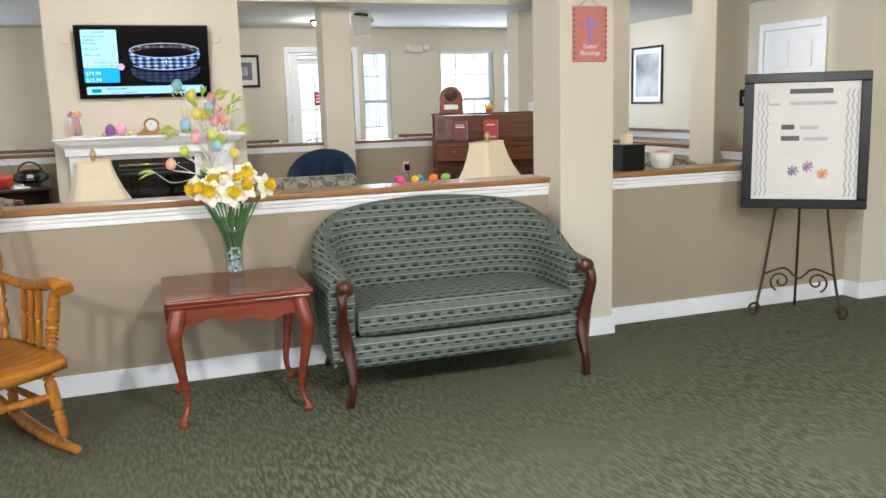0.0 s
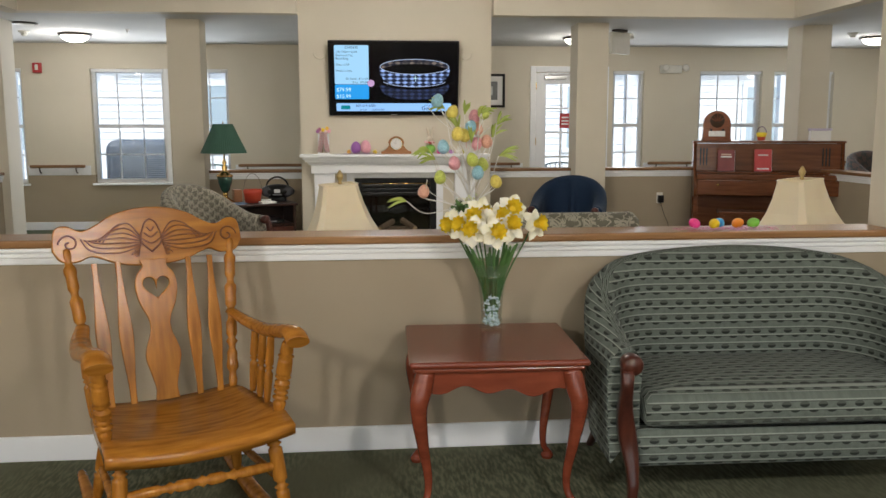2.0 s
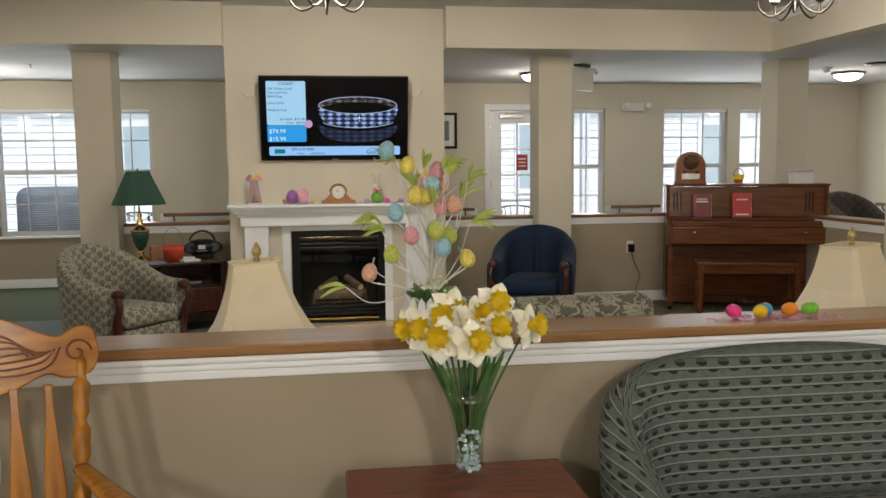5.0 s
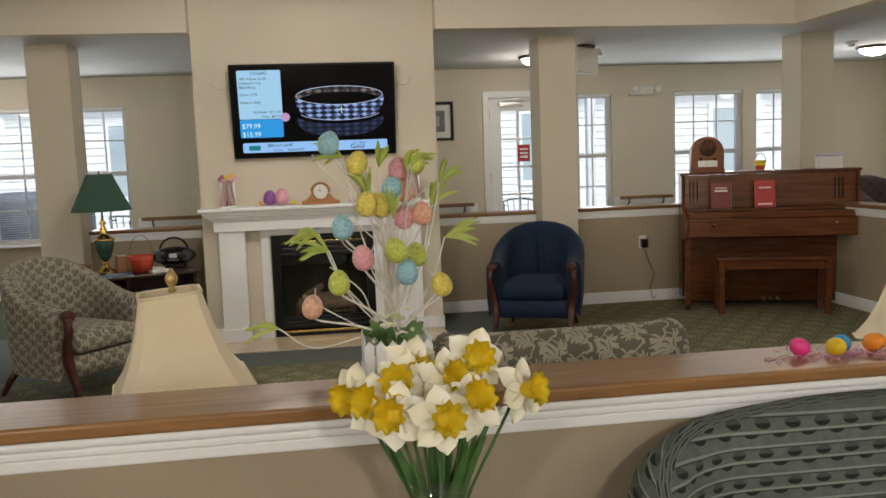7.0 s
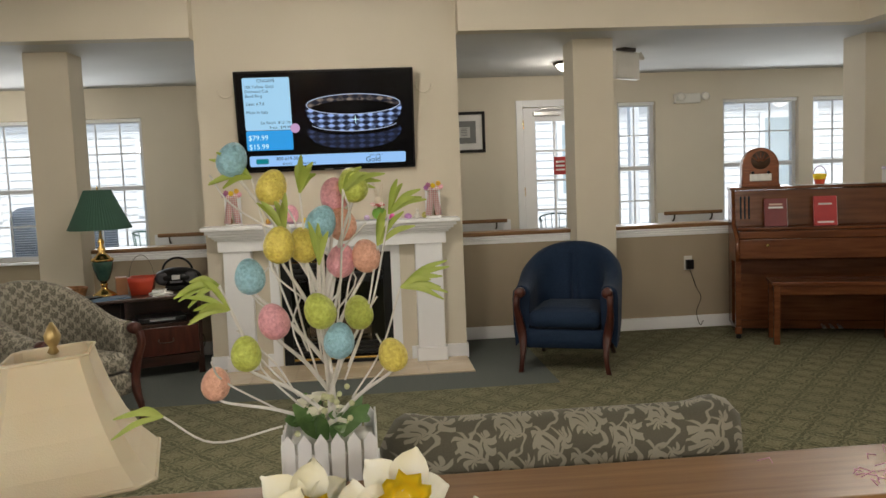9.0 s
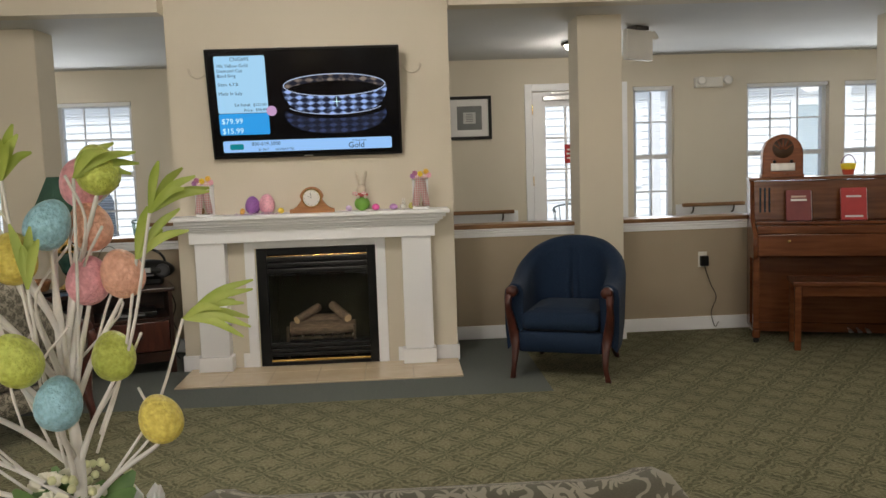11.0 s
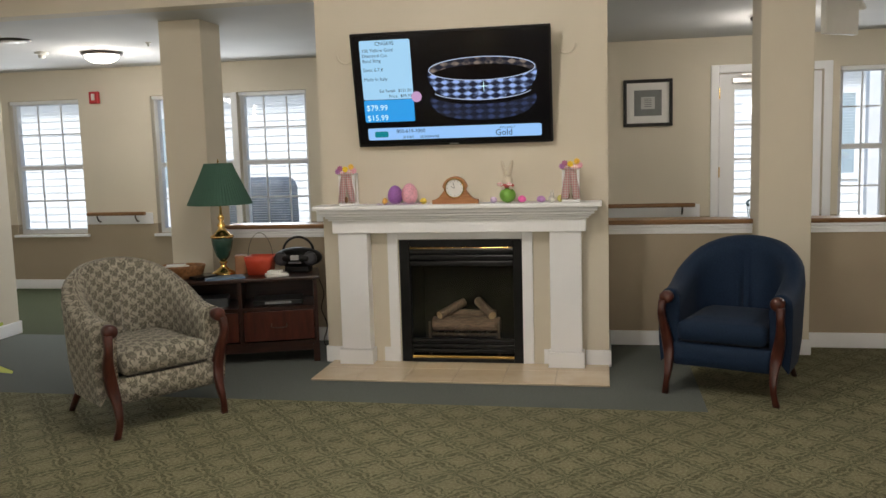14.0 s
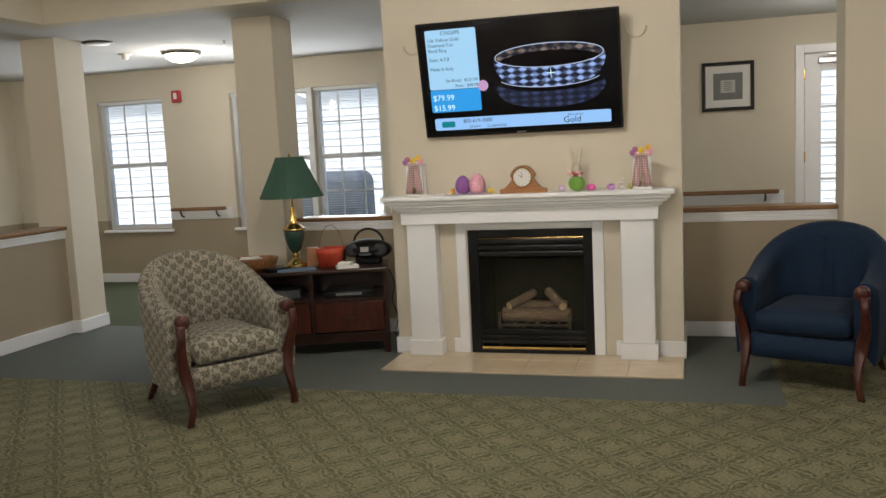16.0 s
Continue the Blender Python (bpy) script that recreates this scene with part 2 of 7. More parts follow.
M_LEAF2 = fabric_leaves("fabric_leaf_scroll", (0.105, 0.098, 0.072), (0.37, 0.345, 0.275), 0.072)
M_NAVY = material("fabric_navy", (0.004, 0.015, 0.040), (0.009, 0.025, 0.060), rough=0.75, scale=120, bump=0.25, bscale=500, sheen=0.05, spec=0.25)
M_BLACK = material("black_satin", (0.004, 0.004, 0.004), (0.008, 0.008, 0.008), rough=0.32, spec=0.25, scale=20)
M_IRON = material("wrought_iron", (0.045, 0.032, 0.022), (0.09, 0.06, 0.035), rough=0.5, metal=0.7, scale=30)
M_SCREEN = material("screen_glass", (0.004, 0.004, 0.006), rough=0.12)
M_BRASS = material("brass", (0.72, 0.46, 0.14), (0.80, 0.55, 0.2), rough=0.22, metal=1, scale=12)
M_STEEL = material("brushed_steel", (0.5, 0.5, 0.5), (0.6, 0.6, 0.6), rough=0.35, metal=1, scale=30)
M_BRONZE = material("dark_bronze", (0.055, 0.045, 0.04), (0.09, 0.075, 0.065), rough=0.4, metal=0.8, scale=15)
M_TILE = material("hearth_tile", (0.66, 0.53, 0.37), (0.76, 0.64, 0.47), rough=0.16, scale=5, detail=8)
M_GROUT = material("grout", (0.45, 0.38, 0.28), rough=0.9)
M_GLASS = material("glass", (0.95, 0.98, 0.97), rough=0.02, trans=1.0)
M_VASE = bpy.data.materials.new("vase_glass")
M_VASE.use_nodes = True
vn, vl = M_VASE.node_tree.nodes, M_VASE.node_tree.links
clear, shine, blend = vn.new("ShaderNodeBsdfTransparent"), vn.new("ShaderNodeBsdfGlossy"), vn.new("ShaderNodeMixShader")
clear.inputs["Color"].default_value = (0.93, 0.96, 0.95, 1)
shine.inputs["Roughness"].default_value = 0.04
blend.inputs[0].default_value = 0.09
vl.new(clear.outputs[0], blend.inputs[1])
vl.new(shine.outputs[0], blend.inputs[2])
vl.new(blend.outputs[0], vn["Material Output"].inputs["Surface"])
M_PEBBLE = material("glass_pebbles", (0.62, 0.72, 0.74), (0.36, 0.50, 0.55), rough=0.12, scale=45)
M_SHADE = material("lamp_shade_cream", (0.82, 0.71, 0.51), (0.86, 0.76, 0.57), rough=0.8, scale=6, bump=0.2, bscale=400, subsurf=0.3)
M_GSHADE = material("lamp_shade_green", (0.030, 0.085, 0.060), (0.045, 0.115, 0.08), rough=0.8, scale=10, stretch=(60, 60, 1))
M_GREENCER = material("green_marble_ceramic", (0.012, 0.042, 0.032), (0.035, 0.085, 0.065), rough=0.12, scale=14, coat=0.5)
M_ANTQ = material("antique_gold", (0.45, 0.32, 0.13), (0.62, 0.47, 0.22), rough=0.4, metal=0.7, scale=40)
M_PETAL = material("petal_white", (0.93, 0.90, 0.70), (0.95, 0.94, 0.86), rough=0.6, scale=20)
M_CORONA = material("petal_yellow", (1.0, 0.73, 0.015), (1.0, 0.82, 0.06), rough=0.6, scale=25)
M_STEM = material("stem_green", (0.045, 0.12, 0.03), (0.085, 0.19, 0.05), rough=0.5, scale=10)
M_LIME = material("leaf_lime", (0.32, 0.42, 0.06), (0.48, 0.56, 0.14), rough=0.5, scale=15)
M_FOLIAGE = material("leaf_green", (0.08, 0.17, 0.05), (0.17, 0.29, 0.10), rough=0.5, scale=25)
M_BRANCH = material("branch_white", (0.76, 0.74, 0.71), (0.84, 0.82, 0.79), rough=0.6, scale=40)
M_RED = material("red_print", (0.42, 0.025, 0.03), (0.50, 0.04, 0.04), rough=0.4, scale=10)
M_MAROON = material("maroon_cover", (0.16, 0.018, 0.02), (0.21, 0.03, 0.03), rough=0.45, scale=10)
M_PAPER = material("paper", (0.78, 0.77, 0.75), (0.83, 0.82, 0.80), rough=0.7, scale=4)
M_INK = material("ink_grey", (0.12, 0.12, 0.13), rough=0.7)
M_VINYL = material("window_vinyl", (0.80, 0.81, 0.82), (0.84, 0.85, 0.86), rough=0.45, scale=6)
M_BLIND = material("blind_slat", (0.82, 0.83, 0.84), rough=0.5, subsurf=0.1)
M_PLASTIC = material("white_plastic", (0.74, 0.72, 0.66), (0.78, 0.76, 0.70), rough=0.4, scale=8)
M_WICKER = material("wicker", (0.20, 0.085, 0.03), (0.36, 0.17, 0.065), rough=0.6, scale=50, bump=0.8, bscale=90)
M_REDBOX = material("red_orange_plastic", (0.56, 0.06, 0.03), (0.62, 0.085, 0.04), rough=0.4, scale=8)
M_GLOW = material("lit_glass", (0.9, 0.88, 0.82), rough=0.4, emit=(1.0, 0.90, 0.74), power=9.0)
M_LOG = material("ceramic_log", (0.06, 0.035, 0.02), (0.16, 0.10, 0.06), rough=0.9, scale=22, bump=1.0, bscale=60, stretch=(1, 5, 5))
M_LOGEND = material("log_end", (0.34, 0.22, 0.11), (0.42, 0.29, 0.16), rough=0.9, scale=40)
M_SOOT = material("firebox_black", (0.002, 0.002, 0.002), (0.005, 0.004, 0.0035), rough=0.9, scale=6, spec=0.1)
M_PINKSAT = material("pink_gingham_ribbon", (0.75, 0.36, 0.40), rough=0.6)
gx, gy, gvec = coords(M_PINKSAT, "Object")
_, _, gsep = coords(M_PINKSAT, "Object")
gz = M_PINKSAT.node_tree.nodes.new("ShaderNodeSeparateXYZ")
M_PINKSAT.node_tree.links.new(gvec, gz.inputs[0])
chk = math_node(M_PINKSAT, 'ADD', mask(M_PINKSAT, math_node(M_PINKSAT, 'SINE', math_node(M_PINKSAT, 'MULTIPLY', gx, 420.0)), -0.2, 0.2), mask(M_PINKSAT, math_node(M_PINKSAT, 'SINE', math_node(M_PINKSAT, 'MULTIPLY', gz.outputs[2], 420.0)), -0.2, 0.2))
set_color(M_PINKSAT, mix_color(M_PINKSAT, math_node(M_PINKSAT, 'MULTIPLY', chk, 0.5), (0.92, 0.86, 0.83), (0.80, 0.40, 0.44)))
EGG_MATS = {}
for ek, ec in (("b", (0.30, 0.56, 0.68)), ("y", (0.80, 0.64, 0.12)), ("g", (0.52, 0.60, 0.10)), ("p", (0.80, 0.36, 0.42)), ("c", (0.82, 0.42, 0.30))):
    EGG_MATS[ek] = material("glitter_egg_" + ek, ec, tuple(min(1, c * 1.25 + 0.06) for c in ec), rough=0.35, scale=160, bump=1.0, bscale=230, detail=1)


def plain(name, c, rough=0.45):
    return material(name, c, tuple(min(1.0, v * 1.15) for v in c), rough=rough, scale=12)


# ---- mesh helpers ----


def box(bm, x0, x1, y0, y1, z0, z1, bev=0.0, seg=2):
    r = bmesh.ops.create_cube(bm, size=1.0, matrix=Matrix.LocRotScale(((x0 + x1) / 2, (y0 + y1) / 2, (z0 + z1) / 2), None, (x1 - x0, y1 - y0, z1 - z0)))
    if bev > 0:
        es = list({e for v in r["verts"] for e in v.link_edges})
        bmesh.ops.bevel(bm, geom=es, offset=bev, segments=seg, profile=0.5, affect='EDGES')
    return bm


def boxed(x0, x1, y0, y1, z0, z1, bev=0.0, seg=2):
    return box(bmesh.new(), x0, x1, y0, y1, z0, z1, bev, seg)


def grid(bm, rows, closed_u=False, closed_v=False, uv=None):
    """Faces between rows of points. uv: rows of pairs."""
    vs = [[bm.verts.new(p) for p in r] for r in rows]
    lay = bm.loops.layers.uv.verify() if uv else None
    nu, nv = len(vs), len(vs[0])
    for i in range(nu if closed_u else nu - 1):
        for j in range(nv if closed_v else nv - 1):
            ids = ((i, j), ((i + 1) % nu, j), ((i + 1) % nu, (j + 1) % nv), (i, (j + 1) % nv))
            f = bm.faces.new([vs[a][b] for a, b in ids])
            f.smooth = True
            if uv:
                for lp, (a, b), (da, db) in zip(f.loops, ids, ((0, 0), (1, 0), (1, 1), (0, 1))):
                    lp[lay].uv = uv[i + da if i + da < len(uv) else a][j + db if j + db < len(uv[0]) else b]
    return vs


def lathe(profile, seg=24, bm=None, m=Matrix(), caps=True, squash=1.0):
    bm = bm or bmesh.new()
    rows = [[m @ Vector((r * math.cos(2 * math.pi * k / seg), r * squash * math.sin(2 * math.pi * k / seg), z)) for k in range(seg)] for r, z in profile]
    vs = grid(bm, rows, closed_v=True)
    if caps:
        for ring in (vs[0], vs[-1]):
            bm.faces.new(ring)
    bmesh.ops.recalc_face_normals(bm, faces=bm.faces)
    return bm


def tube(points, radii, seg=10, bm=None, flat=1.0):
    """A swept round bar; radii one number or one for each point."""
    bm = bm or bmesh.new()
    pts = [Vector(p) for p in points]
    if isinstance(radii, (int, float)):
        radii = [radii] * len(pts)
    rows, side = [], None
    for i, p in enumerate(pts):
        d = (pts[min(i + 1, len(pts) - 1)] - pts[max(i - 1, 0)]).normalized()
        if side is None:
            side = d.cross(Vector((0.12, 0.31, 0.94))).normalized()
        side = (side - d * side.dot(d)).normalized()
        up = d.cross(side)
        rows.append([p + (side * math.cos(2 * math.pi * k / seg) + up * flat * math.sin(2 * math.pi * k / seg)) * radii[i] for k in range(seg)])
    vs = grid(bm, rows, closed_v=True)
    bm.faces.new(vs[0]), bm.faces.new(vs[-1])
    bmesh.ops.recalc_face_normals(bm, faces=bm.faces)
    return bm


def spline(ctrl, n=8):
    """Catmull-Rom through the given tuples."""
    c = [np.array(p, float) for p in ctrl]
    c = [2 * c[0] - c[1]] + c + [2 * c[-1] - c[-2]]
    out = []
    for i in range(1, len(c) - 2):
        for k in range(n):
            t = k / n
            a, b, d, e = c[i - 1], c[i], c[i + 1], c[i + 2]
            out.append(tuple(0.5 * (2 * b + (d - a) * t + (2 * a - 5 * b + 4 * d - e) * t * t + (3 * b - a - 3 * d + e) * t ** 3)))
    out.append(tuple(c[-2]))
    return out


def part(name, bm, mat, parent=None, label="", smooth=None):
    me = bpy.data.meshes.new(name)
    if smooth is not None:
        for f in bm.faces:
            f.smooth = smooth
    bm.to_mesh(me)
    bm.free()
    for mm in (mat if isinstance(mat, (list, tuple)) else (mat,)):
        me.materials.append(mm)
    ob = new(name, me)
    ob.parent = parent
    if label:
        tagged(ob, label)
    return ob


def thing(name, label, category, x=0, y=0, z=0, rz=0, group="", rx=0, ry=0):
    ob = new(name)
    ob.empty_display_size = 0.1
    ob.matrix_basis = pose(x, y, z, rx, ry, rz)
    return tagged(ob, label, category, group)


def single(name, bm, mat, label, category, group="", m=None):
    ob = part(name, bm, mat)
    if m is not None:
        ob.matrix_basis = m
    return tagged(ob, label, category, group)


def structure(name, bm, mat, label, category):
    return tagged(part(name, bm, mat), label, category, kind="structure")


def mesh_of(curve):
    """The mesh of a curve or text, as a bmesh."""
    ob = new("shape", curve)
    me = bpy.data.meshes.new_from_object(ob.evaluated_get(bpy.context.evaluated_depsgraph_get()))
    bm = bmesh.new()
    bm.from_mesh(me)
    bpy.data.objects.remove(ob)
    bpy.data.meshes.remove(me)
    bpy.data.curves.remove(curve)
    return bm


def cutout(loops, depth, bevel=0.0):
    """A flat board in the x-z plane with holes: loops of (x, z), thick along y."""
    c = bpy.data.curves.new("outline", 'CURVE')
    c.dimensions, c.fill_mode, c.extrude, c.bevel_depth, c.bevel_resolution = '2D', 'BOTH', depth / 2 - bevel, bevel, 1
    for lp in loops:
        s = c.splines.new('POLY')
        s.points.add(len(lp) - 1)
        for p, (a, b) in zip(s.points, lp):
            p.co = (a, b, 0, 1)
        s.use_cyclic_u = True
    bm = mesh_of(c)
    bm.transform(Matrix.Rotation(radians(90), 4, 'X'))
    return bm


def lettering(text, size, align='LEFT', thick=0.0005):
    c = bpy.data.curves.new("words", 'FONT')
    c.body, c.size, c.align_x, c.extrude, c.resolution_u = text, size, align, thick, 2
    return mesh_of(c)


def blob(cx, cy, cz, rx, ry, rz, bm=None, seg=14, rings=9, egg=0.0):
    bm = bm or bmesh.new()
    rows = []
    for i in range(rings + 1):
        a = math.pi * i / rings
        z = -math.cos(a)
        r = max(0.02, math.sin(a)) * (1 - egg * z)
        rows.append([(cx + rx * r * math.cos(2 * math.pi * k / seg), cy + ry * r * math.sin(2 * math.pi * k / seg), cz + rz * z) for k in range(seg)])
    vs = grid(bm, rows, closed_v=True)
    bm.faces.new(vs[0]), bm.faces.new(vs[-1])
    bmesh.ops.recalc_face_normals(bm, faces=bm.faces)
    return bm

# ---- structure ----
SOFFIT, TOP, SPLIT = 2.43, 2.78, 0.73


def wall(name, length, height, thick, openings, label, m, split=SPLIT):
    """A wall along x from 0 with openings (x0, x1, z0, z1); lower part tan, upper part cream."""
    bm = bmesh.new()
    xs = sorted({0, length, *(v for o in openings for v in o[:2])})
    for a, b in zip(xs, xs[1:]):
        holes = [o[2:] for o in openings if o[0] <= a and b <= o[1]]
        solid = [(0, height)]
        for z0, z1 in holes:
            solid = [(0, z0), (z1, height)]
        for z0, z1 in solid:
            for c, d, k in ((z0, min(z1, split), 1), (max(z0, split), z1, 0)):
                if d - c > 0.001:
                    n = len(bm.faces)
                    box(bm, a, b, 0, thick, c, d)
                    bm.faces.ensure_lookup_table()
                    for f in bm.faces[n:]:
                        f.material_index = k
    bmesh.ops.remove_doubles(bm, verts=bm.verts, dist=0.0005)
    ob = structure(name, bm, (M_CREAM, M_TAN), label, "wall")
    ob.matrix_basis = m
    return ob


WINDOWS = ((-4.91, -4.04, 0.62, 2.11), (-3.18, -2.24, 0.62, 2.11), (-2.18, -1.41, 0.62, 2.11), (3.80, 4.24, 0.62, 2.11), (5.03, 5.93, 0.62, 2.11), (6.10, 6.98, 0.62, 2.11))
DOOR = (2.72, 3.66, 0.0, 2.09)
X0, X1, YW = -6.12, 7.82, 14.45
wall("wall_north", X1 - X0, 2.6, 0.2, [(a - X0, b - X0, c, d) for a, b, c, d in (*WINDOWS, DOOR)], "cream upper and tan lower painted window wall", pose(X0, YW, 0))
wall("wall_east", 16.4, 2.6, 0.2, [], "cream painted corridor wall above tan wainscot", pose(X1, YW, 0, 0, 0, -90))
wall("wall_west", 16.4, 2.6, 0.2, [(1.0, 1.9, 0.62, 2.11)], "cream painted corridor wall above tan wainscot", pose(X0, -1.95, 0, 0, 0, 90))
# South wall is out of view; its openings are added to admit daylight.
wall("wall_south", X1 - X0, 2.6, 0.2, [(3.0, 6.5, 0.4, 2.2), (8.0, 11.5, 0.4, 2.2)], "unseen cream lobby wall with wide openings added to let daylight in", pose(X1, -1.95, 0, 0, 0, 180))


def half_wall(name, x0, x1, y0, y1, label, up=0.0):
    """A tan half wall with white apron moulding, oak cap and white baseboards; runs along its longer side."""
    along = x1 - x0 > y1 - y0
    ob = structure(name, boxed(x0, x1, y0, y1, 0, 0.86 + up), M_TAN, label, "half wall")

    def strip(nm, out, za, zb, mat, bev=0.004):
        if along:
            bm = box(boxed(x0, x1, y0 - out, y0 - 0.0005, za, zb, bev), x0, x1, y1 + 0.0005, y1 + out, za, zb, bev)
        else:
            bm = box(boxed(x0 - out, x0 - 0.0005, y0, y1, za, zb, bev), x1 + 0.0005, x1 + out, y0, y1, za, zb, bev)
        part(nm, bm, mat, ob)
    strip("baseboard", 0.014, 0, 0.105, M_WHITE)
    strip("apron", 0.012, 0.800 + up, 0.826 + up, M_WHITE)
    strip("apron_step", 0.020, 0.8265 + up, 0.846 + up, M_WHITE, 0.006)
    strip("apron_bead", 0.028, 0.8465 + up, 0.8675 + up, M_WHITE, 0.008)
    e = 0.035
    part("cap", boxed(x0 - (0 if along else e), x1 + (0 if along else e), y0 - (e if along else 0), y1 + (e if along else 0), 0.868 + up, 0.90 + up, 0.008, 3), M_OAK if y0 < 7 else M_RAIL, ob)
    return ob


half_wall("wall_half_near", -6.1, 2.66, 6.28, 6.435, "tan half wall with white moulding and oak cap", 0.01)
half_wall("wall_half_near_right", 2.99, 4.85, 6.28, 6.435, "tan half wall with white moulding and oak cap", 0.01)
half_wall("wall_half_far_left", -1.26, -0.24, 12.04, 12.19, "tan half wall with white moulding and dark oak cap")
half_wall("wall_half_far_right", 1.66, 2.64, 12.04, 12.19, "tan half wall with white moulding and dark oak cap")
half_wall("wall_half_piano", 2.97, 5.08, 12.04, 12.19, "tan half wall behind the piano with dark oak cap")
half_wall("wall_half_west", -3.44, -3.29, 8.28, 11.82, "tan half wall with white moulding and oak cap")
half_wall("wall_half_east", 5.18, 5.33, 10.10, 11.84, "tan half wall with white moulding and oak cap")
half_wall("wall_half_east_2", 5.18, 5.33, 8.29, 9.77, "tan half wall with white moulding and oak cap")
half_wall("wall_half_east_3", 5.18, 5.33, 6.48, 7.96, "tan half wall with white moulding and oak cap")


def column(name, x, y, w=0.33, d=0.33, h=SOFFIT):
    ob = structure(name, boxed(x, x + w, y, y + d, 0, h, 0.004, 1), M_CREAM, "square cream painted column", "column")
    bm = bmesh.new()
    o = 0.013
    box(bm, x - o, x + w + o, y - o, y - 0.0005, 0, 0.105, 0.004)
    box(bm, x - o, x + w + o, y + d + 0.0005, y + d + o, 0, 0.105, 0.004)
    box(bm, x - o, x - 0.0005, y, y + d, 0, 0.105, 0.004)
    box(bm, x + w + 0.0005, x + w + o, y, y + d, 0, 0.105, 0.004)
    part("baseboard", bm, M_WHITE, ob)


for nm, cx, cy in (("column_poster", 2.66, 6.13), ("column_near_right", 4.85, 6.14), ("column_a", -1.59, 11.81), ("column_b", 2.64, 11.81), ("column_left", -3.54, 11.82), ("column_left_2", -3.54, 7.95), ("column_right", 5.12, 11.84), ("column_right_2", 5.08, 9.77), ("column_right_3", 5.08, 7.96)):
    column(nm, cx, cy)

# chimney breast, open at the firebox
bm = bmesh.new()
bx0, bx1, by = -0.24, 1.66, 11.40
fx0, fx1, fz = 0.30, 1.15, 0.80
for a, b, c, d in ((bx0, fx0, 0, TOP), (fx1, bx1, 0, TOP), (fx0, fx1, fz, TOP)):
    box(bm, a, b, by, by + 0.8, c, d)
structure("wall_chimney_breast", bm, M_CREAM, "cream painted chimney breast", "wall")

# ceilings: low ring over the corridors, raised tray over the lounge
tx0, tx1, ty0, ty1 = -2.82, 4.73, 6.75, 11.27
bm = bmesh.new()
for a, b, c, d in ((X0, X1, -1.95, ty0), (X0, bx0 - 0.001, ty1, YW), (bx1 + 0.001, X1, ty1, YW), (bx0 - 0.001, bx1 + 0.001, by + 0.801, YW), (X0, tx0, ty0, ty1), (tx1, X1, ty0, ty1)):
    box(bm, a, b, c, d, SOFFIT, 2.6)
structure("ceiling_low", bm, M_CEIL, "white corridor ceiling", "ceiling")
structure("ceiling_lounge", boxed(tx0 - 0.2, tx1 + 0.2, ty0 - 0.2, ty1 + 0.3, TOP, TOP + 0.15), M_CEIL, "raised white lounge ceiling", "ceiling")
bm = bmesh.new()
t = 0.14
for a, b, c, d in ((tx0 - t, bx0, ty1 - 0.02, ty1 + t), (bx1, tx1 + t, ty1 - 0.02, ty1 + t), (tx0 - t, tx1 + t, ty0 - t, ty0 + 0.02), (tx0 - t, tx0 + 0.02, ty0 + 0.02, ty1 - 0.02), (tx1 - 0.02, tx1 + t, ty0 + 0.02, ty1 - 0.02)):
    box(bm, a, b, c, d, SOFFIT - 0.006, TOP)
structure("wall_soffit", bm, M_CREAM, "cream painted soffit round the raised ceiling", "wall")
bm = bmesh.new()
for k in range(4):
    o, za = 0.018 + 0.018 * k, 2.68 + 0.025 * k
    box(bm, tx1 - 0.02 - o, tx1 - 0.0205, ty0 + 0.03, ty1 - 0.03, za, za + 0.024, 0.003)
structure("trim_crown", bm, M_WHITE, "white stepped crown moulding", "moulding")


# floors
def sheet(name, x0, x1, y0, y1, mat, label):
    return structure(name, boxed(x0, x1, y0, y1, -0.1, 0), mat, label, "carpet")


sheet("floor_lobby", X0, X1, -1.95, 6.35, M_CARPET_N, "green carpet with fine broken stripes")
sheet("floor_lounge", -2.78, 5.25, 6.35, 10.47, M_CARPET_L, "olive carpet with woven lattice pattern")
sheet("floor_lounge_piano", 2.17, 5.25, 10.47, 12.1, M_CARPET_L, "olive carpet with woven lattice pattern")
sheet("floor_slate", -2.78, 2.17, 10.47, 12.1, M_CARPET_B, "plain slate grey carpet before the hearth")
sheet("floor_slate_left", -3.36, -2.78, 6.35, 12.1, M_CARPET_B, "plain slate grey carpet border")
sheet("floor_corridor", -3.36, X1, 12.1, YW, M_CARPET_G, "plain green corridor carpet")
sheet("floor_corridor_west", X0, -3.36, 6.35, YW, M_CARPET_G, "plain green corridor carpet")
sheet("floor_corridor_east", 5.25, X1, 6.35, 12.1, M_CARPET_G, "plain green corridor carpet")

# baseboards of the outer walls
bm = bmesh.new()
for a, b in ((X0, DOOR[0] - 0.1), (DOOR[1] + 0.1, X1)):
    box(bm, a, b, YW - 0.015, YW - 0.0005, 0, 0.105, 0.004)
box(bm, X1 - 0.015, X1 - 0.0005, -1.9, YW - 0.02, 0, 0.105, 0.004)
box(bm, X0 + 0.0005, X0 + 0.015, -1.9, YW - 0.02, 0, 0.105, 0.004)
structure("baseboard", bm, M_WHITE, "white painted baseboard", "baseboard")
bm = bmesh.new()
for a, b in ((bx0 - 0.014, -0.075), (0.16, 0.205), (1.24, 1.285), (1.51, bx1 + 0.014)):
    box(bm, a, b, by - 0.014, by - 0.0005, 0, 0.11, 0.004)
box(bm, bx0 - 0.014, bx0 - 0.0005, by, 12.03, 0, 0.11, 0.004)
box(bm, bx1 + 0.0005, bx1 + 0.014, by, 12.03, 0, 0.11, 0.004)
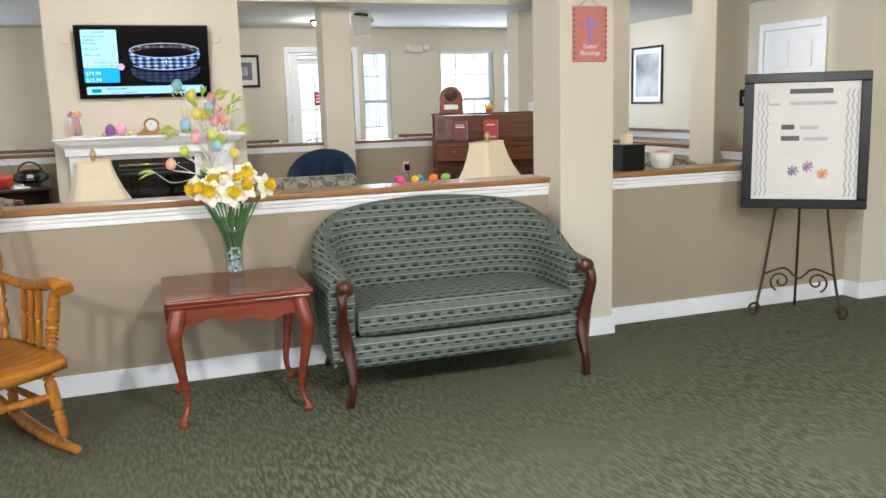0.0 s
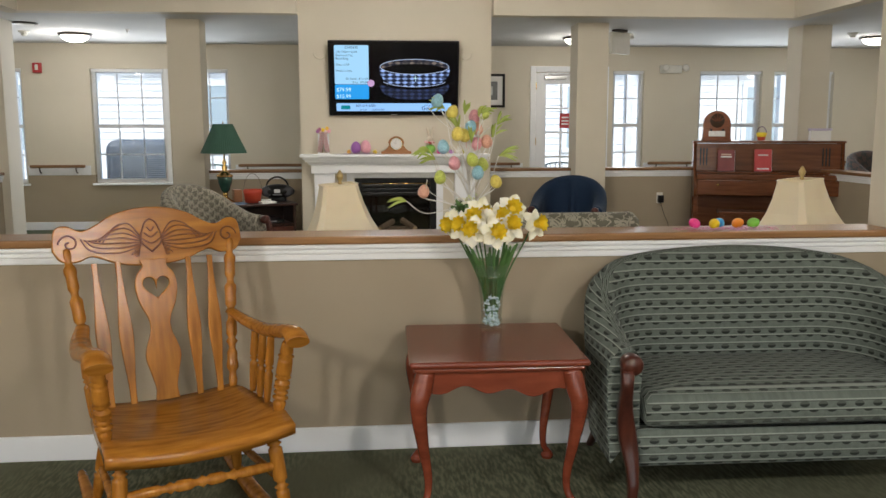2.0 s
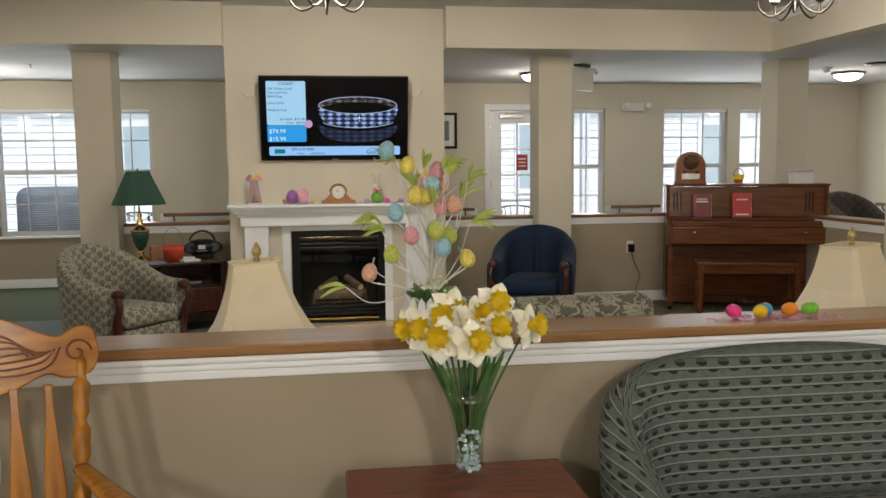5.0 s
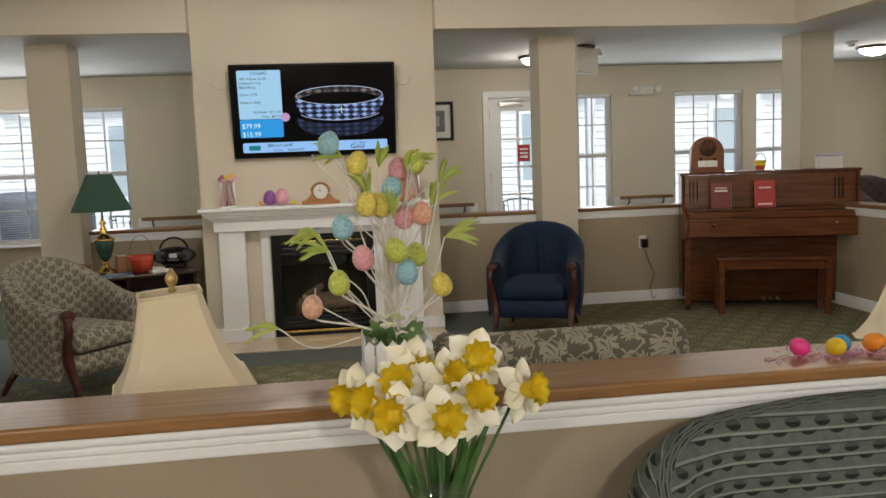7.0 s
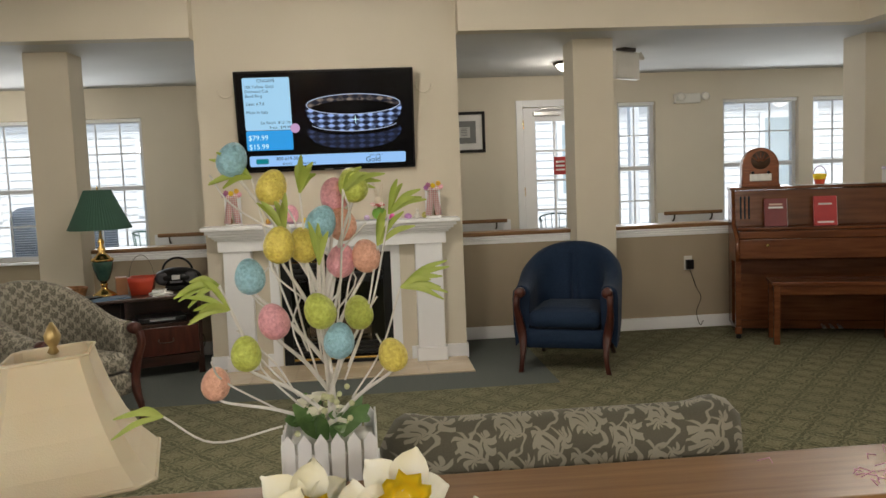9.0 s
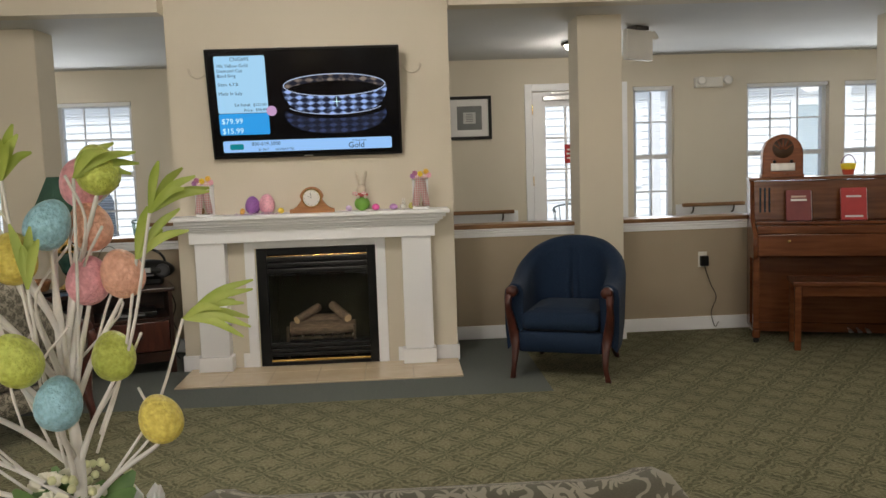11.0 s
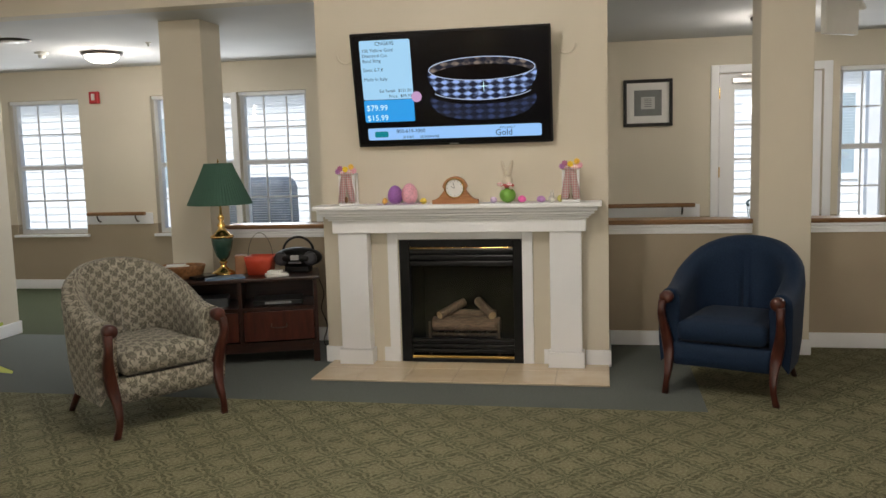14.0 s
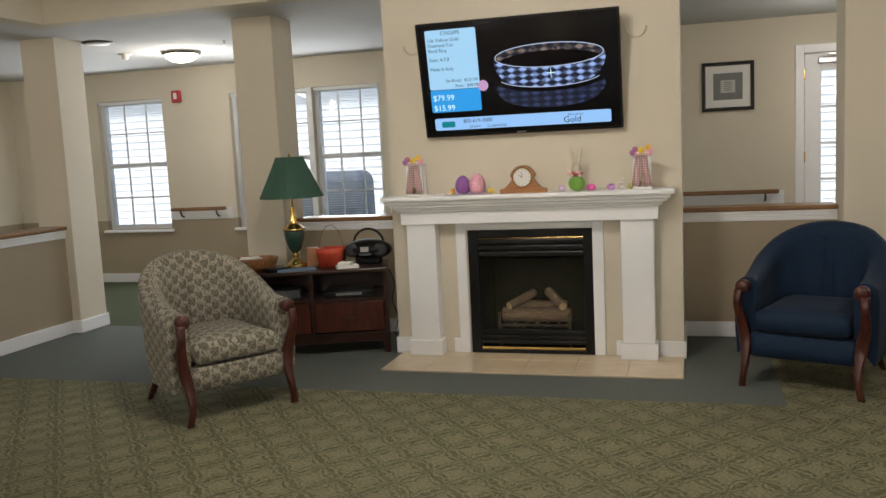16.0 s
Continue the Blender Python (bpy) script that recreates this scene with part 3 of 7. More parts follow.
structure("baseboard_chimney", bm, M_WHITE, "white painted baseboard", "baseboard")


def window(name, x0, x1, z0, z1, blinds=1.0, y=YW, cols=3):
    """A double-hung white window with muntins, sill and thin blind slats; blinds: how far down they hang."""
    root = thing(name, "white double-hung window with muntins and blinds", "window", (x0 + x1) / 2, y, 0)
    tagged(root, kind="structure")
    w, zm = (x1 - x0) / 2, (z0 + z1) / 2
    bm = bmesh.new()
    for a, b, c, d in ((-w, -w + 0.045, z0, z1), (w - 0.045, w, z0, z1), (-w + 0.045, w - 0.045, z1 - 0.045, z1), (-w + 0.045, w - 0.045, z0, z0 + 0.05)):
        box(bm, a, b, 0.07, 0.15, c, d, 0.003, 1)
    part("window_frame", bm, M_VINYL, root)
    part("meeting_rail", boxed(-w + 0.045, w - 0.045, 0.075, 0.13, zm - 0.025, zm + 0.025, 0.004, 1), M_VINYL, root)
    part("window_sill", boxed(-w - 0.03, w + 0.03, -0.045, 0.07, z0 - 0.03, z0 - 0.001, 0.006), M_WHITE, root)
    for k in range(1, cols):
        xx = -w + 2 * w * k / cols
        part("muntin", boxed(xx - 0.008, xx + 0.008, 0.098, 0.112, z0 + 0.05, z1 - 0.045), M_VINYL, root)
    for zz in ((z0 + zm) / 2, (z1 + zm) / 2):
        part("muntin", boxed(-w + 0.045, w - 0.045, 0.0965, 0.1135, zz - 0.008, zz + 0.008), M_VINYL, root)
    g = part("pane", boxed(-w + 0.04, w - 0.04, 0.103, 0.107, z0 + 0.04, z1 - 0.04), M_GLASS, root)
    g.visible_shadow = False
    part("headrail", boxed(-w + 0.01, w - 0.01, 0.015, 0.05, z1 - 0.04, z1 - 0.002, 0.003, 1), M_BLIND, root)
    bm = bmesh.new()
    zz = z1 - 0.06
    while zz > z1 - (z1 - z0) * blinds + 0.03:
        box(bm, -w + 0.012, w - 0.012, 0.02, 0.044, zz, zz + 0.0012)
        zz -= 0.026
    part("blind_slats", bm, M_BLIND, root)


for i, (a, b, c, d) in enumerate(WINDOWS):
    window("window_%d" % (i + 1), a, b, c, d, (0.98, 0.98, 0.98, 0.5, 0.7, 0.6)[i], cols=2 if b - a < 0.5 else 3)
structure("trim_mullion", boxed(-2.239, -2.181, YW - 0.01, YW - 0.0005, 0.62, 2.11, 0.002), M_VINYL, "white mullion between twin windows", "mullion")

# glazed garden door
root = tagged(thing("door_1", "white fifteen-light glazed door, shut", "door", DOOR[0], YW, 0), kind="structure")
bm = bmesh.new()
dw = DOOR[1] - DOOR[0]
for a, b, c, d in ((-0.075, 0.0, 0, 2.165), (dw, dw + 0.075, 0, 2.165), (0, dw, 2.09, 2.165)):
    box(bm, a, b, -0.018, -0.0005, c, d, 0.005)
part("door_frame", bm, M_WHITE, root)
bm = bmesh.new()
for a, b, c, d in ((0.01, 0.15, 0.01, 2.08), (dw - 0.15, dw - 0.01, 0.01, 2.08), (0.15, dw - 0.15, 1.93, 2.08), (0.15, dw - 0.15, 0.01, 0.28)):
    box(bm, a, b, 0.03, 0.075, c, d, 0.003, 1)
part("door_leaf", bm, M_WHITE, root)
for k in (1, 2):
    xx = 0.15 + (dw - 0.3) * k / 3
    part("muntin", boxed(xx - 0.011, xx + 0.011, 0.035, 0.068, 0.28, 1.93), M_WHITE, root)
for k in range(1, 5):
    zz = 0.28 + 1.65 * k / 5
    part("muntin", boxed(0.15, dw - 0.15, 0.034, 0.069, zz - 0.011, zz + 0.011), M_WHITE, root)
g = part("pane", boxed(0.15, dw - 0.15, 0.05, 0.055, 0.28, 1.93), M_GLASS, root)
g.visible_shadow = False
part("closer", box(boxed(0.12, 0.42, -0.02, 0.028, 1.99, 2.04, 0.006), 0.2, 0.56, -0.03, -0.012, 2.06, 2.075), M_STEEL, root)
for zz in (0.35, 1.1, 1.85):
    part("hinge", boxed(-0.006, 0.014, 0.012, 0.03, zz, zz + 0.1, 0.003, 1), M_BRASS, root)
sg = single("warning_sign", boxed(-0.075, 0.075, -0.002, 0.002, -0.1, 0.1, 0.001, 1), M_RED, "red paper notice stuck to the glass door", "sign", m=pose(3.14, YW + 0.025, 1.43))
for k in range(3):
    part("line_of_print", boxed(-0.05, 0.05, -0.0045, -0.0025, 0.035 - 0.045 * k, 0.055 - 0.045 * k), M_PAPER, sg)

# white panel door and frame in the east wall
root = tagged(thing("door_2", "white six-panel interior door, shut", "door", X1, 10.55, 0, -90), kind="structure")
bm = boxed(0.0, 0.9, -0.02, -0.0005, 0, 2.06, 0.003)
for a, b in ((0.12, 0.41), (0.49, 0.78)):
    for c, d in ((0.2, 0.8), (0.92, 1.5), (1.62, 1.92)):
        box(bm, a, b, -0.028, -0.0205, c, d, 0.006)
part("door_leaf", bm, M_WHITE, root)
bm = bmesh.new()
for a, b, c, d in ((-0.085, -0.005, 0, 2.15), (0.905, 0.985, 0, 2.15), (-0.005, 0.905, 2.065, 2.15)):
    box(bm, a, b, -0.03, -0.0005, c, d, 0.006)
part("door_frame", bm, M_WHITE, root)
part("door_handle", lathe([(0.012, 0), (0.012, 0.03), (0.03, 0.045), (0.03, 0.065), (0.01, 0.075)], 14, m=pose(0.83, -0.02, 1.0, 90)), M_BRONZE, root)


def handrail(x, y, length, rz=0):
    root = thing("handrail", "oak handrail on metal brackets and white backing board", "handrail", x, y, 0, rz)
    part("backing_board", boxed(-0.05, length + 0.05, -0.012, -0.0005, 0.725, 0.85, 0.003), M_WHITE, root)
    part("rail", boxed(0, length, -0.10, -0.055, 0.825, 0.865, 0.012, 3), M_RAIL, root)
    for k in (0.12, length - 0.12):
        part("bracket", tube(spline([(k, -0.0125, 0.755), (k, -0.05, 0.765), (k, -0.075, 0.80), (k, -0.0775, 0.824)], 4), 0.009, 8), M_BRONZE, root)


for a, b in ((-3.98, -3.28), (-1.3, 2.5), (4.3, 4.98), (7.05, 7.6)):
    handrail(a, YW, b - a)
handrail(X1, 13.9, 2.2, -90)

# outdoors
tagged(part("ground", boxed(-60, 60, YW + 0.2, 120, -0.35, -0.12), material("lawn_and_paving", (0.30, 0.31, 0.27), (0.42, 0.42, 0.40), rough=0.9, scale=2)), "pale paving and lawn outside the windows", "ground", kind="structure")
M_SIDING = material("vinyl_siding", (0.78, 0.79, 0.80), (0.83, 0.84, 0.85), rough=0.6, scale=2)
house = thing("house_wing", "white sided building wing across the garden", "building", 0, 21, 0)
bm = bmesh.new()
for k in range(22):
    v = [bm.verts.new(p) for p in ((-14, -0.02, 0.14 * k), (16, -0.02, 0.14 * k), (16, 0.0, 0.14 * (k + 1)), (-14, 0.0, 0.14 * (k + 1)))]
    bm.faces.new(v)
    w = [bm.verts.new(p) for p in ((-14, 0, 0.14 * k), (16, 0, 0.14 * k), (16, -0.02, 0.14 * k), (-14, -0.02, 0.14 * k))]
    bm.faces.new(w)
box(bm, -14, 16, 0.01, 3, -0.12, 3.08)
part("wall", bm, M_SIDING, house)
bm = bmesh.new()
f = [bm.verts.new(p) for p in ((-14.4, -0.5, 3.0), (16.4, -0.5, 3.0), (16.4, 2.5, 4.4), (-14.4, 2.5, 4.4))]
bm.faces.new(f)
bmesh.ops.solidify(bm, geom=bm.faces[:], thickness=0.12)
part("roof", bm, material("roof_shingle", (0.16, 0.16, 0.17), (0.24, 0.24, 0.25), rough=0.9, scale=6), house)
M_PANE = material("far_window_glass", (0.34, 0.42, 0.47), (0.44, 0.52, 0.57), rough=0.1, scale=1)
for wx in (-10.5, -6.2, -2.6, 1.5, 5.2, 9.2):
    wf = part("window", box(box(box(boxed(wx - 0.6, wx - 0.5, -0.05, -0.022, 0.8, 2.3), wx + 0.5, wx + 0.6, -0.05, -0.022, 0.8, 2.3), wx - 0.5, wx + 0.5, -0.05, -0.022, 2.2, 2.3), wx - 0.5, wx + 0.5, -0.05, -0.022, 0.8, 0.9), M_VINYL, house)
    part("pane", boxed(wx - 0.5, wx + 0.5, -0.04, -0.03, 0.9, 2.2), M_PANE, wf)
for px in (-5.4, -1.2, 1.3, 5.0, 7.8):
    p = thing("porch_post", "square white porch post", "post", px, 17.6, -0.12, group="porch posts")
    part("shaft", boxed(-0.07, 0.07, -0.07, 0.07, 0.12, 2.5, 0.006, 1), M_VINYL, p)
    part("plinth", boxed(-0.1, 0.1, -0.1, 0.1, 0, 0.12, 0.006, 1), M_VINYL, p)

# covered grill outside
gr = thing("covered_grill", "barbecue grill under a grey-blue fitted cover", "grill", -2.95, 16.4, -0.12)
bm = boxed(-0.62, 0.62, -0.3, 0.3, 0.02, 1.28, 0.14, 4)
for v in bm.verts:
    k = 1 + 0.04 * noise.noise(v.co * 5)
    v.co.x *= k * (1.0 - 0.12 * max(0, v.co.z - 0.9))
    v.co.y *= k
part("cover", bm, material("grill_cover", (0.08, 0.10, 0.13), (0.13, 0.155, 0.19), rough=0.7, scale=6, bump=0.5, bscale=8), gr, smooth=True)
part("base", boxed(-0.55, 0.55, -0.25, 0.25, 0, 0.02), M_BLACK, gr)


def garden_chair(x, y, rz, mat, label):
    root = thing("garden_chair", label, "chair", x, y, -0.12, rz, group="garden chairs")
    part("seat", lathe([(0.02, 0.42), (0.24, 0.42), (0.25, 0.43), (0.24, 0.44), (0.02, 0.44)], 20), mat, root)
    arc = [(0.27 * math.cos(a), 0.24 * math.sin(a), 0.82 + 0.06 * math.sin(a)) for a in np.linspace(-0.3, math.pi + 0.3, 18)]
    part("back_rail", tube(arc, 0.012, 8), mat, root)
    for a in np.linspace(0.1, math.pi - 0.1, 8):
        part("spindle", tube([(0.22 * math.cos(a), 0.2 * math.sin(a), 0.43), (0.27 * math.cos(a), 0.24 * math.sin(a), 0.82 + 0.06 * math.sin(a))], 0.007, 6), mat, root)
    for sx in (-1, 1):
        for sy in (-1, 1):
            part("leg", tube([(0.16 * sx, 0.16 * sy, 0.42), (0.23 * sx, 0.22 * sy, 0)], 0.012, 8), mat, root)


garden_chair(-1.55, 16.2, 20, plain("garden_metal_black", (0.02, 0.022, 0.025)), "black metal garden chair on the patio")
garden_chair(-2.0, 17.0, 160, plain("garden_metal_green", (0.03, 0.10, 0.07)), "green metal garden chair on the patio")
garden_chair(3.6, 16.6, 0, plain("garden_metal_dark", (0.02, 0.04, 0.035)), "dark metal garden chair outside the door")

# ---- seating ----


def barrel_seat(name, label, x, y, rz, width, depth, back_h, arm_h, fabric, wood_mat, category, corner=0.28, seat_top=0.43, straight=False):
    """An upholstered tub seat: curved shell, loose cushion, front rail, carved front posts and rear legs. It faces -y."""
    root = thing(name, label, category, x, y, 0, rz)
    w, t = width / 2 - 0.05, 0.05
    yb, yf = depth / 2 - 0.05, -depth / 2 + 0.06
    path = [(-w, yf + (yb - corner - yf) * k / 8) for k in range(8)]
    path += [(-w + corner - corner * math.cos(a), yb - corner + corner * math.sin(a)) for a in np.linspace(0, math.pi / 2, 10)]
    n = 12
    path += [(-w + corner + (2 * w - 2 * corner) * k / n, yb) for k in range(1, n)]
    path += [(-px, py) for px, py in reversed(path[:18])]
    rows, uvs, run = [], [], 0.0
    for i, (px, py) in enumerate(path):
        a, b = path[max(i - 1, 0)], path[min(i + 1, len(path) - 1)]
        d = Vector((b[0] - a[0], b[1] - a[1], 0)).normalized()
        out = Vector((-d.y, d.x, 0))
        if i:
            run += math.dist(path[i], path[i - 1])
        f = (py - yf) / (yb - yf)
        f = f * f * (3 - 2 * f) if f < 1 else 1
        arch = 1 - (px / w) ** 2 if not straight else 0.75
        f = (0.0 if py < yb - 0.1 else min(1, (py - yb + 0.1) / 0.06)) if straight else f
        h = arm_h + (back_h - 0.085 * (1 if width < 1 else 1.0) - arm_h) * f ** 1.3 + 0.085 * max(0, arch) ** 0.8 * f
        prof = [(t, 0.17), (t + 0.012, 0.30), (t + 0.015, h - 0.09), (t + 0.008, h - 0.035), (t * 0.55, h - 0.006), (0, h), (-t * 0.6, h - 0.008), (-t - 0.004, h - 0.04), (-t - 0.005, h - 0.10), (-t, 0.42), (-t, 0.30)]
        lean = 0.05 * f
        row, uvr, vv = [], [], 0.0
        for k, (o, z) in enumerate(prof):
            if k:
                vv += math.dist(prof[k], prof[k - 1])
            p = Vector((px, py, 0)) + out * (o + lean * (z - 0.4))
            row.append((p.x, p.y, z))
            uvr.append((run, z if k > 5 else vv))
        rows.append(row), uvs.append(uvr)
    bm = bmesh.new()
    vs = grid(bm, rows, uv=uvs)
    lay_end = bm.loops.layers.uv.verify()
    for ring in (vs[0], vs[-1]):
        for lp in bm.faces.new(ring).loops:
            lp[lay_end].uv = (lp.vert.co.x, lp.vert.co.z)
    bmesh.ops.recalc_face_normals(bm, faces=bm.faces)
    part("shell", bm, fabric, root)

    def pad(nm, x0, x1, y0, y1, z0, z1, bev, crown):
        bm = bmesh.new()
        nx, ny = 16, 10
        lay = bm.loops.layers.uv.verify()
        prof = [(0.35, z0), (0.0, z0 + bev * 0.4), (0.0, z1 - bev * 0.7), (0.12, z1 - bev * 0.15)]
        cx, cy = (x0 + x1) / 2, (y0 + y1) / 2
        ring = [(x0 + (x1 - x0) * k / nx, y0) for k in range(nx)] + [(x1, y0 + (y1 - y0) * k / ny) for k in range(ny)] + [(x1 - (x1 - x0) * k / nx, y1) for k in range(nx)] + [(x0, y1 - (y1 - y0) * k / ny) for k in range(ny)]
        levels = [(bev * 0.9, z0), (0.002, z0 + bev * 0.5), (0, (z0 + z1) / 2), (0.002, z1 - bev * 0.5), (bev * 0.6, z1 - bev * 0.08), (bev * 1.5, z1)]
        for s in np.linspace(0.2, 1.0, 6):
            levels.append((s, None))
        rows, uv = [], []
        for o, z in levels:
            row, ur = [], []
            for (a, b) in ring:
                if z is None:
                    k = (1 - o) * 0.9 + 0.0
                    px_, py_ = cx + (a - cx) * max(k, 0.001), cy + (b - cy) * max(k, 0.001)
                    zz = z1 + crown * (1 - max(abs(px_ - cx) / (x1 - cx), abs(py_ - cy) / (y1 - cy)) ** 2)
                else:
                    px_, py_, zz = a - math.copysign(min(o, abs(a - cx)), a - cx), b - math.copysign(min(o, abs(b - cy)), b - cy), z
                row.append((px_, py_, zz))
                ur.append((px_, zz - py_ + y0))
            rows.append(row), uv.append(ur)
        vs = grid(bm, rows, closed_v=True)
        bm.faces.new(vs[0]), bm.faces.new(vs[-1])
        for f in bm.faces:
            f.smooth = True
            for lp in f.loops:
                c = lp.vert.co
                lp[lay].uv = (c.x, c.z - c.y + y0)
        bmesh.ops.remove_doubles(bm, verts=bm.verts, dist=0.0004)
        bmesh.ops.recalc_face_normals(bm, faces=bm.faces)
        return part(nm, bm, fabric, root)
    pad("cushion", -w + t + 0.01, w - t - 0.01, yf - 0.045, yb - t - 0.02, seat_top - 0.125, seat_top, 0.04, 0.022)
    pad("front_rail", -w + 0.03, w - 0.03, yf - 0.035, yf + 0.06, 0.165, seat_top - 0.13, 0.02, 0.0)
    part("deck", boxed(-w + t, w - t, yf + 0.05, yb - t, 0.19, seat_top - 0.128), M_BLACK, root)
    for sx in (-1, 1):
        c = spline([(0.0, 0.035, 0), (0.010, 0.030, 0.08), (0.0, 0.04, 0.17), (-0.012, 0.058, 0.27), (-0.004, 0.048, 0.38), (0.012, 0.036, 0.47), (0.006, 0.042, arm_h - 0.055)], 5)
        bm = bmesh.new()
        rows = []
        for k, (bend, wd, z) in enumerate(c):
            th = 0.022 if z > 0.1 else 0.016
            px_, py_ = sx * (w + 0.004 - 0.017 * math.sin(6.0 * z / arm_h)), yf - 0.052 - 2.2 * bend - (0.05 * max(0, 0.16 - z))
            rows.append([(px_ + a * wd * 0.52, py_ + b * th, z) for a, b in ((-1, -0.7), (-0.75, -1), (0.75, -1), (1, -0.7), (1, 0.7), (0.75, 1), (-0.75, 1), (-1, 0.7))])
        vs = grid(bm, rows, closed_v=True)
        bm.faces.new(vs[0]), bm.faces.new(vs[-1])
        bmesh.ops.recalc_face_normals(bm, faces=bm.faces)
        post = part("front_post", bm, wood_mat, root)
        part("scroll", lathe([(0.0, 0.0), (0.026, 0.0), (0.034, 0.008), (0.037, 0.025), (0.037, 0.058), (0.030, 0.070), (0.0, 0.072)], 20, m=pose(sx * w, yf - 0.015, arm_h - 0.04, 90), caps=False), wood_mat, post)
        part("rear_leg", tube([(sx * (w - 0.08), yb - 0.06, 0.18), (sx * (w - 0.05), yb - 0.0, 0.09), (sx * (w - 0.03), yb + 0.05, 0)], [0.026, 0.022, 0.016], 8), wood_mat, root)
    return root


barrel_seat("loveseat", "two-seat tub sofa in green fabric with dark oval rows, mahogany posts", 1.90, 5.895, -1.2, 1.28, 0.68, 0.86, 0.585, M_SOFA, M_MAHOG, "sofa", 0.26)
barrel_seat("armchair", "tub armchair in grey leaf damask with mahogany posts", -0.93, 10.17, 54, 0.70, 0.72, 0.86, 0.60, M_LEAF, M_MAHOG, "armchair", 0.28)
barrel_seat("armchair", "navy blue tub armchair with mahogany posts beside the fireplace", 2.385, 11.03, -22, 0.70, 0.70, 0.86, 0.60, M_NAVY, M_MAHOG, "armchair", 0.28)
barrel_seat("armchair", "grey leaf scroll armchair with straight back, back to the half wall", 1.31, 6.97, 180, 0.72, 0.70, 0.975, 0.55, M_LEAF2, M_MAHOG, "armchair", 0.09, straight=True)
barrel_seat("armchair", "dark floral tub armchair by the corridor wall", 7.1, 13.3, 15, 0.75, 0.70, 1.03, 0.7, fabric_leaves("fabric_dark_floral", (0.03, 0.04, 0.04), (0.10, 0.06, 0.05), 0.09), M_MAHOG, "armchair", 0.15)
barrel_seat("armchair", "tub armchair in grey leaf scroll beside the east half wall", 4.55, 7.75, 120, 0.72, 0.70, 0.90, 0.62, M_LEAF2, M_MAHOG, "armchair", 0.28)

# ---- side table ----
tb = thing("side_table", "cherry side table with shaped apron and cabriole legs", "table", 0.863, 5.88, 0.0, -1)
bm = boxed(-0.31, 0.31, -0.285, 0.285, 0.537, 0.56, 0.01, 3)
part("tabletop", bm, M_CHERRY, tb)
part("top_edge", boxed(-0.295, 0.295, -0.27, 0.27, 0.520, 0.5365, 0.006, 2), M_CHERRY, tb)


def apron(length):
    k = length / 2
    pts = [(-k, 0.5195), (k, 0.5195), (k, 0.445)]
    pts += [(k * (1 - s), 0.445 + 0.012 * math.sin(s * math.pi * 3) - 0.010 * math.sin(s * math.pi)) for s in np.linspace(0.08, 1.92, 24)]
    return cutout([pts + [(-k, 0.445)]], 0.018, 0.002)


for ang, ln, off in ((0, 0.48, -0.235), (180, 0.48, -0.235), (90, 0.43, -0.26), (-90, 0.43, -0.26)):
    p = part("apron", apron(ln), M_CHERRY, tb)
    p.matrix_basis = pose(0, 0, 0, 0, 0, ang) @ pose(0, off, 0)
for sx in (-1, 1):
    for sy in (-1, 1):
        o = Vector((sx, sy, 0)).normalized()
        c = spline([(0.0, 0.034, 0.5195), (0.022, 0.036, 0.45), (0.038, 0.031, 0.39), (0.020, 0.022, 0.27), (-0.008, 0.016, 0.14), (-0.006, 0.013, 0.07), (0.018, 0.015, 0.035), (0.022, 0.026, 0.016), (0.022, 0.022, 0.0)], 4)
        part("leg", tube([(sx * 0.252 + o.x * a, sy * 0.23 + o.y * a, z) for a, r, z in c], [r for a, r, z in c], 12), M_CHERRY, tb)

# ---- rocking chair ----
rk = thing("rocking_chair", "honey oak rocking chair with carved crest and heart splat", "rocking chair", -0.205, 5.63, 0, 26)


def turned(name, a, b, r, beads=(0.2, 0.8), par=rk, mat=M_ROCK, thin=0.62):
    a, b = Vector(a), Vector(b)
    pr = []
    for s in np.linspace(0, 1, 41):
        k = r * (thin + (1 - thin) * math.sin(math.pi * s) ** 0.5)
        for q in beads:
            d = abs(s - q)
            if d < 0.05:
                k = r * (1.05 if d < 0.012 or 0.028 < d < 0.04 else 0.62)
        pr.append(k)
    pts = [a + (b - a) * s for s in np.linspace(0, 1, 41)]
    return part(name, tube(pts, pr, 12), mat, par)


# seat, scooped, with a rolled front
bm = bmesh.new()
rows = []
for j in range(15):
    v = j / 14
    yy = -0.27 + 0.52 * v
    row = []
    for i in range(17):
        u = i / 16 * 2 - 1
        hw = 0.29 - 0.035 * v
        edge = 1 - 0.08 * max(0, v - 0.85) / 0.15
        row.append((u * hw * edge, yy + 0.02 * (1 - u * u) * (-1 if v < 0.3 else 0) * (1 - v / 0.3), 0.405 + 0.018 * abs(u) ** 2 - 0.02 * math.sin(math.pi * v) * (1 - u * u) - 0.03 * max(0, 0.15 - v) / 0.15 - 0.02 * v))
    rows.append(row)
grid(bm, rows)
bmesh.ops.recalc_face_normals(bm, faces=bm.faces)
bmesh.ops.solidify(bm, geom=bm.faces[:], thickness=0.038)
part("seat", bm, M_ROCK2, rk, smooth=True)
